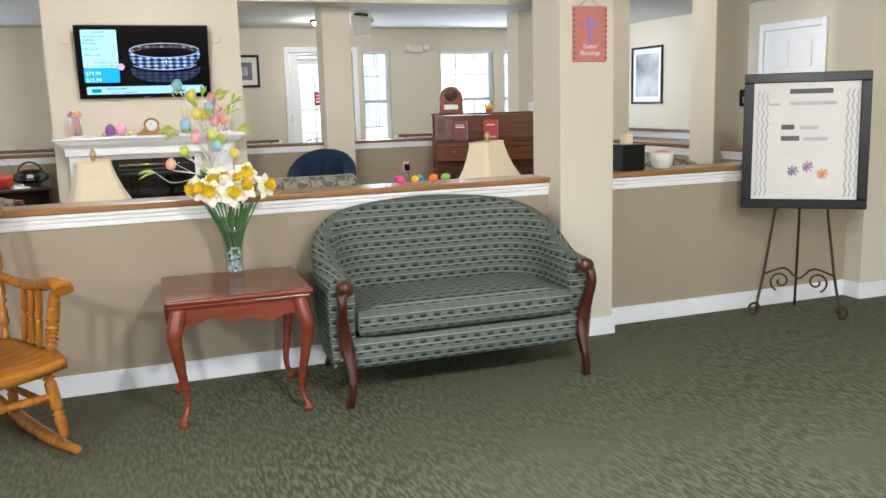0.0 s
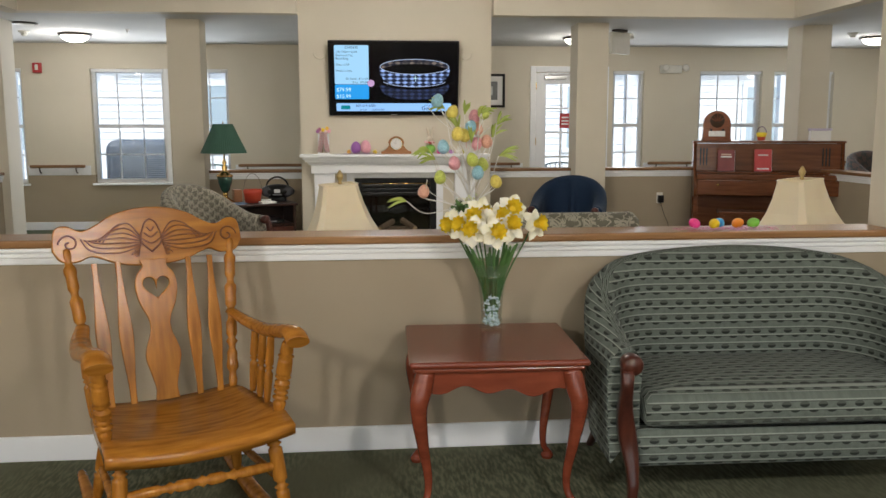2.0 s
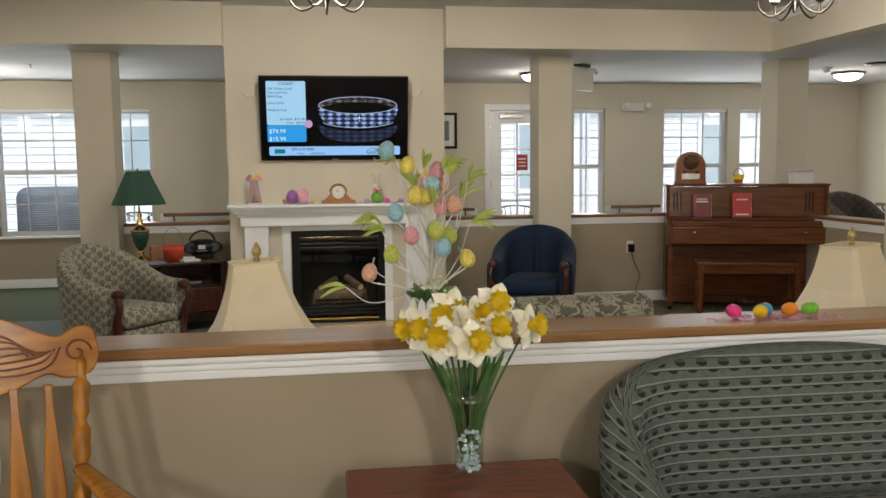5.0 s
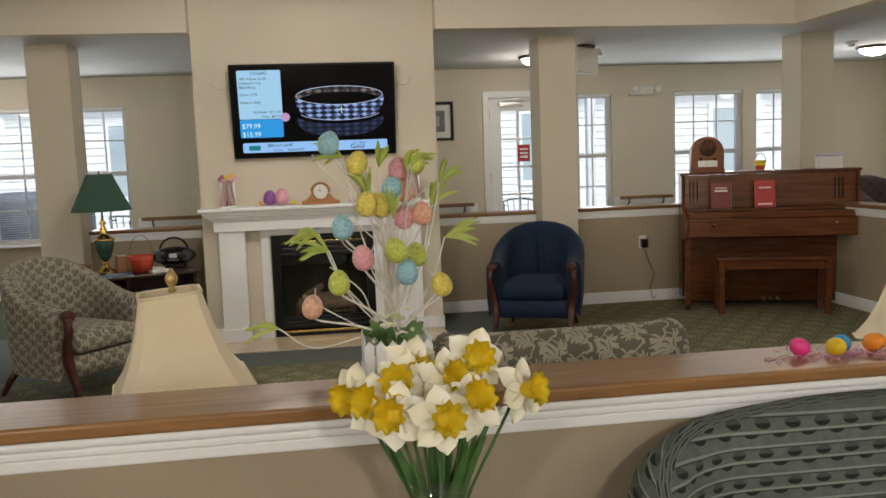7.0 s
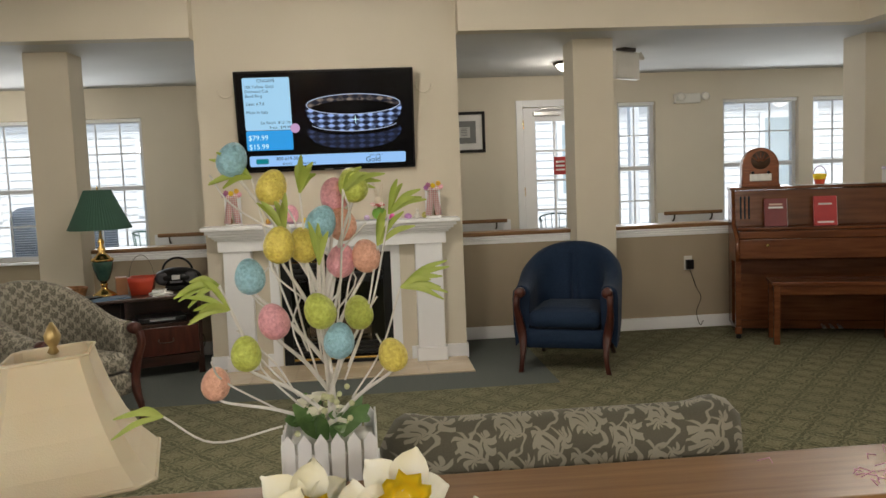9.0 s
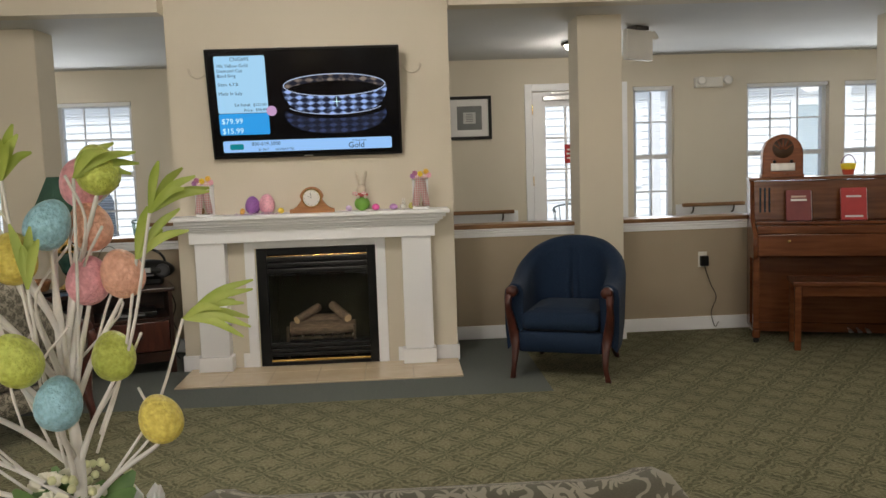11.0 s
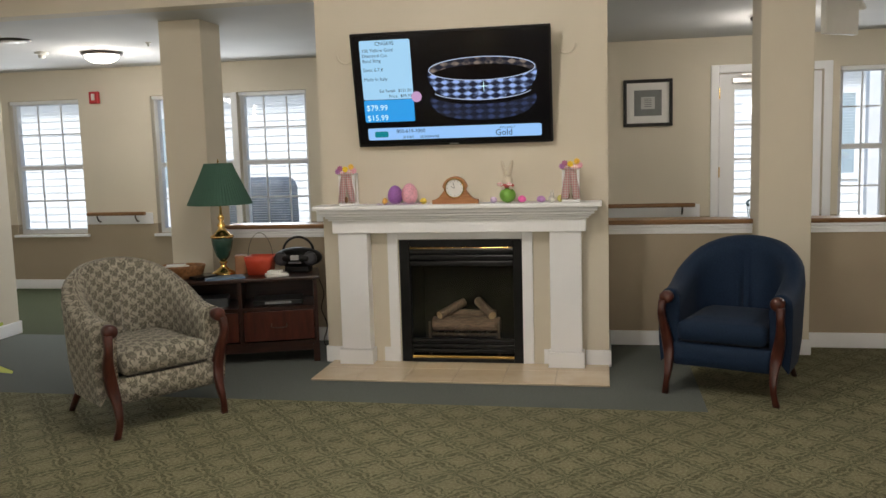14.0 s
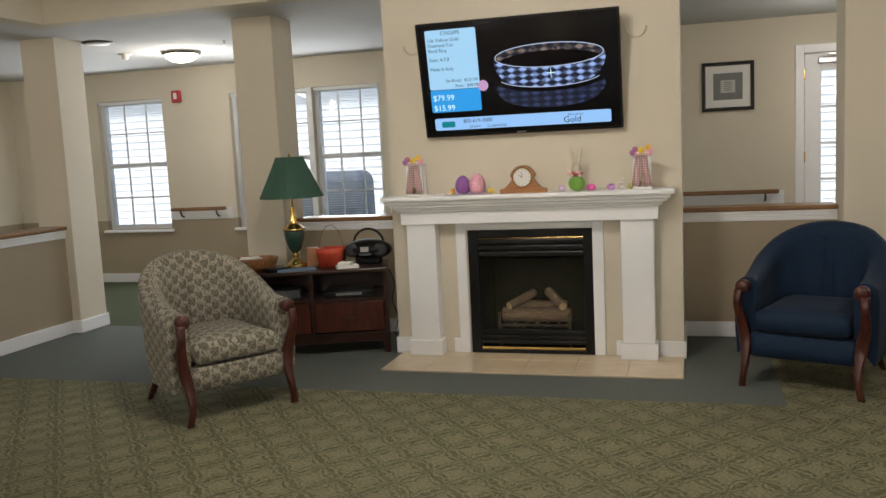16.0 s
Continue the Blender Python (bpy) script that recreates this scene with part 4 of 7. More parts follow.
for sx in (-1, 1):
    turned("back_post", (sx * 0.235, 0.215, 0.40), (sx * 0.285, 0.365, 0.93), 0.021, (0.12, 0.3, 0.5, 0.68, 0.88))
    turned("front_leg", (sx * 0.235, -0.18, 0.39), (sx * 0.265, -0.23, 0.075), 0.024, (0.25, 0.7))
    turned("rear_leg", (sx * 0.21, 0.17, 0.37), (sx * 0.25, 0.25, 0.065), 0.022, (0.25, 0.7))
    turned("arm_post", (sx * 0.272, -0.16, 0.41), (sx * 0.292, -0.215, 0.655), 0.026, (0.2, 0.35, 0.5, 0.8))
    for k in (0.0, 0.075, 0.15):
        turned("arm_spindle", (sx * 0.268, -0.06 + k, 0.41), (sx * 0.287, -0.07 + k * 1.1, 0.655), 0.015, (0.5,))
    arm = spline([(sx * 0.258, 0.282, 0.668), (sx * 0.283, 0.17, 0.648), (sx * 0.298, 0.0, 0.65), (sx * 0.298, -0.16, 0.678), (sx * 0.298, -0.25, 0.69), (sx * 0.298, -0.29, 0.668)], 6)
    part("armrest", tube(arm, [0.024 + 0.017 * min(1, k / 14) for k in range(len(arm))], 12, flat=0.62), M_ROCK2, rk)
    rock = [(sx * 0.265, yy, 0.016 + 0.026 + 0.33 * (yy - 0.02) ** 2 * 0.55) for yy in np.linspace(-0.34, 0.50, 24)]
    lo = min(p[2] for p in rock)
    rock = [(a, b, c - lo + 0.026) for a, b, c in rock]
    part("rocker", tube(rock, [0.016 + 0.014 * math.sin(math.pi * k / 23) for k in range(24)], 10), M_ROCK2, rk)
    turned("side_stretcher", (sx * 0.255, -0.21, 0.19), (sx * 0.235, 0.215, 0.19), 0.015, (0.3, 0.7))
turned("front_stretcher", (-0.25, -0.205, 0.24), (0.25, -0.205, 0.24), 0.019, (0.3, 0.5, 0.7))
turned("rear_stretcher", (-0.24, 0.20, 0.21), (0.24, 0.20, 0.21), 0.016, (0.5,))
tilt = math.atan2(0.14, 0.52)
for sx in (-0.205, -0.125, 0.125, 0.205):
    w0 = [(-0.008, 0), (-0.009, 0.08), (-0.018, 0.22), (-0.021, 0.32), (-0.013, 0.44), (-0.007, 0.55), (-0.007, 0.62)]
    outl = [(a, b * 0.80) for a, b in spline(w0, 4)]
    p = part("slat", cutout([outl + [(-a, b) for a, b in reversed(outl)]], 0.014, 0.003), M_ROCK, rk)
    p.matrix_basis = pose(sx * 0.92, 0.215, 0.395, math.degrees(-tilt), 0, 0) @ pose(0, 0, 0, 0, math.degrees(math.atan(sx * 0.12)), 0)
outl = spline([(-0.038, 0), (-0.034, 0.05), (-0.046, 0.12), (-0.058, 0.20), (-0.034, 0.30), (-0.036, 0.36), (-0.060, 0.43), (-0.070, 0.50), (-0.062, 0.555), (-0.040, 0.59), (-0.046, 0.62)], 5)
outl = [(a, b * 0.80) for a, b in outl]
heart = [(0.0031 * 16 * math.sin(a) ** 3, 0.40 + 0.0031 * (13 * math.cos(a) - 5 * math.cos(2 * a) - 2 * math.cos(3 * a) - math.cos(4 * a))) for a in np.linspace(0, 2 * math.pi, 40, endpoint=False)]
p = part("heart_splat", cutout([outl + [(-a, b) for a, b in reversed(outl)], heart], 0.016, 0.003), M_ROCK, rk, "back splat with a cut-out heart")
p.matrix_basis = pose(0, 0.215, 0.395, math.degrees(-tilt))
top = spline([(-0.325, 0.07), (-0.315, 0.125), (-0.28, 0.135), (-0.235, 0.115), (-0.19, 0.13), (-0.13, 0.165), (-0.06, 0.185), (0.0, 0.19)], 5)
bot = spline([(-0.325, 0.055), (-0.30, 0.02), (-0.25, 0.015), (-0.20, 0.03), (-0.12, 0.0), (-0.05, -0.012), (0.0, -0.005)], 5)
half = top + [(-a, b) for a, b in reversed(top[:-1])]
low = [(-a, b) for a, b in bot] + [(a, b) for a, b in reversed(bot[:-1])]
crest = part("crest_rail", cutout([half + low], 0.026, 0.004), M_ROCK2, rk)
crest.matrix_basis = pose(0, 0.355, 0.872, math.degrees(-tilt) * 0.9)
M_CARVE = wood("oak_carving", (0.14, 0.045, 0.010), (0.20, 0.07, 0.017), 0.4, 3, (8, 8, 8))
for sx in (-1, 1):
    for k in range(7):
        lift = 0.135 - 0.017 * k
        part("carved_leaf", tube(spline([(sx * 0.036, -0.0135, 0.085 - 0.005 * k), (sx * (0.075 + 0.006 * k), -0.0145, lift), (sx * (0.125 + 0.013 * k), -0.0145, lift - 0.012 + 0.004 * k), (sx * (0.165 + 0.012 * k), -0.0135, 0.072 + 0.003 * k)], 5), 0.0026, 6), M_CARVE, crest)
    for k in range(3):
        part("carved_petal", tube([(sx * (0.055 + 0.016 * (1 - a / 7) * math.cos(a + k)), -0.0138, 0.022 + 0.012 * k + 0.014 * (1 - a / 7) * math.sin(a + k)) for a in np.linspace(0, 6, 16)], 0.0022, 6), M_CARVE, crest)
    sp = [(sx * (0.275 + 0.035 * (1 - a / 9) * math.cos(a)), -0.0138, 0.075 + 0.035 * (1 - a / 9) * math.sin(a)) for a in np.linspace(0, 8, 30)]
    part("carved_scroll", tube(sp, 0.003, 6), M_CARVE, crest)
    part("carved_petal", tube(spline([(0, -0.0135, 0.03), (sx * 0.035, -0.0145, 0.07), (sx * 0.022, -0.0145, 0.13), (0, -0.0135, 0.15)], 6), 0.003, 6), M_CARVE, crest)
for k in range(3):
    part("carved_petal", tube(spline([(-0.012 * (k + 1), -0.0135, 0.12 - 0.02 * k), (0, -0.0145, 0.105 - 0.022 * k), (0.012 * (k + 1), -0.0135, 0.12 - 0.02 * k)], 5), 0.0025, 6), M_CARVE, crest)

# ---- fireplace ----
fp = thing("fireplace_mantel", "white painted mantelpiece with pilasters and stepped shelf", "fireplace", 0.69, by, 0)
bm = bmesh.new()
part("shelf", boxed(-0.93, 0.93, -0.235, -0.001, 1.055, 1.085, 0.008, 3), M_WHITE, fp)
for k, (o, a, b) in enumerate(((0.205, 1.030, 1.0545), (0.185, 1.010, 1.0295), (0.165, 0.995, 1.0095), (0.15, 0.98, 0.9945))):
    part("moulding", boxed(-0.70 - o, 0.70 + o, -o, -0.001, a, b, 0.006, 2), M_WHITE, fp)
part("frieze", boxed(-0.83, 0.83, -0.125, -0.001, 0.895, 0.9795, 0.004), M_WHITE, fp)
for sx in (-1, 1):
    pl = part("pilaster", boxed(sx * 0.70 - 0.1, sx * 0.70 + 0.1, -0.105, -0.001, 0.115, 0.8945, 0.004), M_WHITE, fp)
    part("plinth", boxed(sx * 0.70 - 0.115, sx * 0.70 + 0.115, -0.12, -0.001, 0.012, 0.1145, 0.005), M_WHITE, pl)
bm = bmesh.new()
for a, b, c, d in ((-0.485, -0.4155, 0.012, 0.8945), (0.4155, 0.485, 0.012, 0.8945), (-0.4155, 0.4155, 0.842, 0.8945)):
    box(bm, a, b, -0.022, -0.001, c, d, 0.004)
part("surround", bm, M_WHITE, fp)
hb = tagged(part("hearth_slab", boxed(-0.20, 1.66, 10.905, by - 0.001, 0.0005, 0.007), M_GROUT), "cream tiled hearth slab", "hearth", kind="structure")
edges = (-0.20, 0.085, 0.395, 0.705, 1.015, 1.335, 1.66)
for a, b in zip(edges, edges[1:]):
    for c, d in ((10.905, 11.21), (11.213, by - 0.012)):
        part("tile", boxed(a + 0.002, b - 0.002, c, d, 0.0072, 0.012, 0.0015, 1), M_TILE, hb)

fb = thing("gas_fireplace", "black gas fireplace insert with louvres and ceramic logs", "fireplace", 0.70, by, 0.013)
bm = bmesh.new()
for a, b, c, d in ((-0.415, -0.345, 0, 0.826), (0.345, 0.415, 0, 0.826), (-0.345, 0.345, 0.78, 0.826), (-0.345, 0.345, 0.0, 0.025)):
    box(bm, a, b, -0.018, 0.03, c, d, 0.004)
part("frame", bm, M_BLACK, fb)
for z in (0.65, 0.69, 0.73):
    part("louvre", boxed(-0.345, 0.345, -0.014, 0.03, z, z + 0.032, 0.006), M_BLACK, fb)
for z in (0.062, 0.095, 0.128):
    part("louvre", boxed(-0.345, 0.345, -0.014, 0.03, z, z + 0.027, 0.006), M_BLACK, fb)
part("brass_strip", boxed(-0.345, 0.345, -0.022, 0.0, 0.028, 0.046, 0.004), M_BRASS, fb, "polished brass strip")
part("brass_strip", boxed(-0.345, 0.345, -0.016, 0.0, 0.7685, 0.7725, 0.001), M_BRASS, fb, "polished brass strip")
bm = bmesh.new()
for a, b, c, d, e, f in ((-0.39, -0.36, 0.031, 0.5, 0.03, 0.77), (0.36, 0.39, 0.031, 0.5, 0.03, 0.77), (-0.39, 0.39, 0.5, 0.53, 0.03, 0.77), (-0.39, 0.39, 0.031, 0.5, 0.77, 0.78), (-0.39, 0.39, 0.031, 0.5, 0.0, 0.03)):
    box(bm, a, b, c, d, e, f)
part("firebox", bm, M_SOOT, fb)
g = part("glass_front", boxed(-0.345, 0.345, 0.012, 0.016, 0.158, 0.648), M_GLASS, fb)
g.visible_shadow = False


def log(p, q, r):
    p, q = Vector(p), Vector(q)
    pts = [p + (q - p) * s for s in np.linspace(0, 1, 9)]
    ob = part("log", tube(pts, [r * (1 + 0.07 * noise.noise(v * 20)) for v in pts], 12), M_LOG, fb)
    d = (q - p).normalized()
    part("cut_end", tube([p - d * 0.003, p + d * 0.001], r * 0.86, 12), M_LOGEND, ob)


log((-0.22, 0.12, 0.235), (0.24, 0.12, 0.235), 0.05)
log((-0.16, 0.22, 0.27), (0.2, 0.22, 0.27), 0.045)
log((-0.17, 0.08, 0.30), (-0.03, 0.26, 0.36), 0.03)
log((0.19, 0.08, 0.30), (0.07, 0.26, 0.37), 0.032)
for k in range(7):
    part("grate_bar", boxed(-0.22 + 0.072 * k, -0.206 + 0.072 * k, 0.055, 0.26, 0.165, 0.18), M_IRON, fb)
part("grate_bar", boxed(-0.235, 0.235, 0.05, 0.0545, 0.17, 0.185), M_IRON, fb)
for sx in (-0.235, 0.235):
    part("grate_leg", boxed(sx - 0.008, sx + 0.008, 0.05, 0.066, 0.03, 0.26), M_IRON, fb)

# ---- television ----
tv = thing("television", "flat black wall television showing a jewellery advert", "television", 0.685, 11.27, 1.815, rx=101.5)
W2, H2 = 0.635, 0.362
part("bezel", boxed(-W2, W2, -H2, H2, -0.045, -0.001, 0.006), M_BLACK, tv)
part("mount", boxed(-0.2, 0.2, -0.15, 0.15, -0.075, -0.0455), M_BLACK, tv)


def glow(name, c, power):
    return material(name, (0.01, 0.01, 0.01), rough=0.25, emit=c, power=power)


G_WHITE, G_BLUE, G_SKY = glow("screen_white", (0.42, 0.74, 1.0), 0.85), glow("screen_cyan", (0.03, 0.40, 0.95), 0.8), glow("screen_pale", (0.33, 0.60, 1.0), 0.9)
G_DARK, G_TEXT, G_PINK = glow("screen_ink", (0.01, 0.02, 0.06), 1.0), glow("screen_text", (0.65, 0.95, 1.0), 1.0), glow("screen_pink", (0.75, 0.45, 0.75), 0.7)
part("screen", boxed(-W2 + 0.014, W2 - 0.014, -H2 + 0.018, H2 - 0.014, -0.0005, 0.001), M_SCREEN, tv)


def patch(name, x0, x1, y0, y1, mat, z=0.0015, r=0.012):
    pts = []
    for cx, cy, a0 in ((x1 - r, y1 - r, 0), (x0 + r, y1 - r, 90), (x0 + r, y0 + r, 180), (x1 - r, y0 + r, 270)):
        pts += [(cx + r * math.cos(radians(a0 + k * 22.5)), cy + r * math.sin(radians(a0 + k * 22.5)), z) for k in range(5)]
    bm = bmesh.new()
    bm.faces.new([bm.verts.new(p) for p in pts])
    return part(name, bm, mat, tv)


def caption(text, x, y, size, mat=G_DARK, align='LEFT', z=0.0025):
    bm = lettering(text, size, align, 0.0002)
    bm.transform(Matrix.Translation((x, y, z)))
    return part("caption", bm, mat, tv)


patch("advert_panel", -0.575, -0.245, -0.055, 0.318, G_WHITE)
patch("price_panel", -0.575, -0.245, -0.20, -0.058, G_BLUE)
patch("bottom_bar", -0.565, 0.565, -0.318, -0.24, G_SKY)
caption("CNG695", -0.41, 0.285, 0.034, align='CENTER')
for k, s in enumerate(("10k Yellow Gold", "Diamond Cut", "Band Ring")):
    caption(s, -0.562, 0.245 - 0.032 * k, 0.030)
caption("Sizes: 6,7,8", -0.562, 0.125, 0.030)
caption("Made In Italy", -0.562, 0.065, 0.030)
caption("Est Retail:  $121.00", -0.255, -0.01, 0.027, align='RIGHT')
caption("Price:  $99.99", -0.255, -0.045, 0.027, align='RIGHT')
caption("$79.99", -0.562, -0.125, 0.052, G_TEXT)
caption("$15.99", -0.562, -0.19, 0.052, G_TEXT)
caption("800-619-3000", -0.375, -0.275, 0.034)
caption("30 DAY       GUARANTEE", -0.335, -0.31, 0.022)
caption("EXCLUSIVELY", 0.30, -0.265, 0.016)
caption("Gold", 0.27, -0.308, 0.055)
patch("brand_mark", -0.52, -0.43, -0.30, -0.262, glow("screen_teal", (0.0, 0.25, 0.30), 0.8), 0.0025, 0.01)
bm = bmesh.new()
bm.faces.new([bm.verts.new((-0.225 + 0.034 * math.cos(a), -0.045 + 0.034 * math.sin(a), 0.003)) for a in np.linspace(0, 2 * math.pi, 24, endpoint=False)])
part("discount_badge", bm, G_PINK, tv)
# the ring: facetted outer wall, dark mouth with a lit inner wall, bright rims and a faint mirror image below
RX, RY, RA, RB = 0.20, 0.115, 0.335, 0.072


def ring_mat(name, bright, power):
    m = glow(name, bright, power)
    ru, rv, rvec = coords(m, "Object")
    fa = math_node(m, 'SINE', math_node(m, 'MULTIPLY', math_node(m, 'ADD', ru, math_node(m, 'MULTIPLY', rv, 1.9)), 44.0))
    fb = math_node(m, 'SINE', math_node(m, 'MULTIPLY', math_node(m, 'SUBTRACT', ru, math_node(m, 'MULTIPLY', rv, 1.9)), 44.0))
    spark = math_node(m, 'MULTIPLY', math_node(m, 'MULTIPLY', fa, fb), math_node(m, 'MULTIPLY_ADD', noise_of(m, rvec, 22, 4), 6.5, -2.2))
    m.node_tree.links.new(mix_color(m, mask(m, spark, -0.35, 1.0), (0.006, 0.010, 0.03), bright), m.node_tree.nodes["Principled BSDF"].inputs["Emission Color"])
    return m


def ring_wall(name, y0, drop, mat, z, a0=180, a1=360, squash=1.0):
    bm = bmesh.new()
    rows = []
    for a in np.linspace(radians(a0), radians(a1), 41):
        k = abs(math.sin(a)) ** 0.35
        rows.append([(RX + (RA + 0.02 * math.sin(math.pi * q) - 0.02 * q) * math.cos(a), y0 + squash * RB * math.sin(a) - drop * q * (0.55 + 0.45 * k), z) for q in (0, 0.35, 0.7, 1.0)])
    grid(bm, rows)
    return part(name, bm, mat, tv)


ring_wall("ring_wall", RY, 0.125, ring_mat("screen_ring", (0.36, 0.52, 0.95), 0.85), 0.0018)
ring_wall("ring_inner_wall", RY, 0.045, ring_mat("screen_ring_inner", (0.34, 0.27, 0.22), 0.6), 0.0016, 0, 180)
ring_wall("ring_reflection", RY - 0.15, 0.10, ring_mat("screen_ring_mirror", (0.035, 0.06, 0.16), 0.7), 0.0014, 190, 350)
G_SILVER = glow("screen_silver", (0.55, 0.66, 0.9), 0.8)
part("ring_rim", tube([(RX + RA * math.cos(a), RY + RB * math.sin(a), 0.0028) for a in np.linspace(0, 2 * math.pi, 48)], 0.0026, 6), G_SILVER, tv)
part("ring_foot", tube([(RX + (RA - 0.012) * math.cos(a), RY - 0.122 + RB * math.sin(a), 0.0028) for a in np.linspace(radians(200), radians(340), 30)], 0.0022, 6), G_SILVER, tv)
for dx, dz, ln in ((0.01, -0.11, 0.035),):
    for c, q in ((1, 0), (0, 1)):
        part("sparkle", tube([(RX + dx - ln * c, RY + dz - ln * q, 0.0045), (RX + dx, RY + dz, 0.0045), (RX + dx + ln * c, RY + dz + ln * q, 0.0045)], [0.0004, 0.0035, 0.0004], 6), G_TEXT, tv)
part("logo", boxed(-0.03, 0.03, -H2 + 0.005, -H2 + 0.012, 0.0, 0.0015), M_STEEL, tv)
for sx in (-1, 1):
    single("wall_hook", tube([(0.685 + sx * 0.72 + 0.06 * math.cos(a), by - 0.008, 2.07 + 0.06 * math.sin(a)) for a in np.linspace(math.pi, 2 * math.pi, 19)], 0.007, 8), M_CREAM, "cream painted curved wall hook beside the television", "wall hook")

# ---- lamps of the ceiling ----


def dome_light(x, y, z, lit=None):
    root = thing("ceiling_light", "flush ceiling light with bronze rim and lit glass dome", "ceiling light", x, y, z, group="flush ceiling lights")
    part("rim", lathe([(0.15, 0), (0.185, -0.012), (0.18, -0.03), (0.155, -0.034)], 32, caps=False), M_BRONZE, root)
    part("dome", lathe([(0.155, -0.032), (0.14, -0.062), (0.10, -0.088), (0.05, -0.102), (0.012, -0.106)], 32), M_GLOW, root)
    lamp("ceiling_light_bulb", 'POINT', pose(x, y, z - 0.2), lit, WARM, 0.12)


# Fixtures at y 8 and below are unseen, added to light lobby and west.
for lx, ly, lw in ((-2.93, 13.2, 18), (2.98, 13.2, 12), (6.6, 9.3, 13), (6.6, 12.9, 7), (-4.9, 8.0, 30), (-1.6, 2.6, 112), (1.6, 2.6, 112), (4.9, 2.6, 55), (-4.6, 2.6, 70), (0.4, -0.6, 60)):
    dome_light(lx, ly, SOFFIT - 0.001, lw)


def chandelier(x, y, zb, power):
    root = thing("chandelier", "dark bronze five-arm chandelier with lit glass shades", "chandelier", x, y, 0, group="lounge chandeliers")
    part("stem", lathe([(0.006, TOP - 0.02), (0.008, zb + 0.2), (0.022, zb + 0.17), (0.012, zb + 0.12), (0.03, zb + 0.08), (0.034, zb + 0.05), (0.012, zb + 0.02), (0.004, zb)], 14), M_BRONZE, root)
    part("canopy", lathe([(0.065, TOP - 0.001), (0.06, TOP - 0.02), (0.01, TOP - 0.03)], 20), M_BRONZE, root)
    for k in range(5):
        a = 2 * math.pi * k / 5 + 0.35
        c, s = math.cos(a), math.sin(a)
        arm = spline([(0.02, zb + 0.07), (0.08, zb + 0.0), (0.16, zb - 0.03), (0.225, zb + 0.02), (0.235, zb + 0.08)], 5)
        ob = part("arm", tube([(c * r, s * r, z) for r, z in arm], 0.007, 8), M_BRONZE, root)
        part("cup", lathe([(0.012, 0), (0.028, 0.012), (0.03, 0.03)], 14, m=Matrix.Translation((c * 0.235, s * 0.235, zb + 0.075))), M_BRONZE, ob)
        part("shade", lathe([(0.026, 0.0), (0.04, 0.03), (0.046, 0.07), (0.062, 0.125)], 18, m=Matrix.Translation((c * 0.235, s * 0.235, zb + 0.1)), caps=False), M_GLOW, ob)
    lamp("chandelier_bulbs", 'POINT', pose(x, y, zb + 0.28), power, WARM, 0.2)


chandelier(0.60, 9.0, 2.36, 92)
chandelier(3.58, 9.0, 2.37, 40)

# ---- cream table lamps behind the near half wall ----


def square_shade(zs, flats):
    """A bell shade with cut corners: rows of (half width, z)."""
    bm = bmesh.new()
    rows = []
    for h, z in zs:
        cut = h * 0.2
        ring = [(h, -h + cut), (h, 0), (h, h - cut), (h - cut, h), (0, h), (-h + cut, h), (-h, h - cut), (-h, 0), (-h, -h + cut), (-h + cut, -h), (0, -h), (h - cut, -h)]
        rows.append([(a, b, z) for a, b in ring])
    grid(bm, rows, closed_v=True)
    for f in bm.faces:
        f.smooth = False
    bmesh.ops.recalc_face_normals(bm, faces=bm.faces)
    bmesh.ops.solidify(bm, geom=bm.faces[:], thickness=0.003)
    return bm


def cream_lamp(x, y, top, rz):
    et = thing("end_table", "cherry end table behind the half wall", "table", x, y, 0, rz, group="lounge end tables")
    part("tabletop", boxed(-0.25, 0.25, -0.25, 0.25, 0.52, 0.55, 0.01, 2), M_CHERRY, et)
    for sx in (-1, 1):
        for sy in (-1, 1):
            part("leg", tube([(sx * 0.21, sy * 0.21, 0.52), (sx * 0.22, sy * 0.22, 0)], [0.024, 0.014], 10), M_CHERRY, et)
    root = thing("table_lamp", "table lamp with cream cut-corner bell shade and gold finial", "lamp", x, y, 0.55, rz, group="cream table lamps")
    part("base", lathe([(0.09, 0), (0.09, 0.015), (0.04, 0.03), (0.055, 0.08), (0.065, 0.13), (0.03, 0.20), (0.012, 0.22), (0.010, 0.50)], 20), M_ANTQ, root)
    sh = part("shade", square_shade([(0.178, top - 0.865), (0.150, top - 0.825), (0.122, top - 0.765), (0.100, top - 0.70), (0.086, top - 0.64), (0.08, top - 0.608)], 0), M_SHADE, root)
    sh.matrix_basis = Matrix.Translation((0, 0, top - 0.73)) @ pose(0, 0, 0, 0, -4, -rz) @ pose(0, 0, 0, 0, 0, rz) @ Matrix.Translation((0, 0, 0.73 - top))
    for k, (h, z) in enumerate(((0.1795, top - 0.866), (0.081, top - 0.609))):
        c = h * 0.8
        part("trim_band", tube([(h, -c, z), (h, c, z), (c, h, z), (-c, h, z), (-h, c, z), (-h, -c, z), (-c, -h, z), (c, -h, z), (h, -c, z)], 0.004, 6), M_SHADE, sh)
    part("finial", lathe([(0.006, top - 0.61), (0.012, top - 0.605), (0.007, top - 0.595), (0.015, top - 0.582), (0.017, top - 0.57), (0.010, top - 0.555), (0.003, top - 0.543)], 14), M_ANTQ, root)


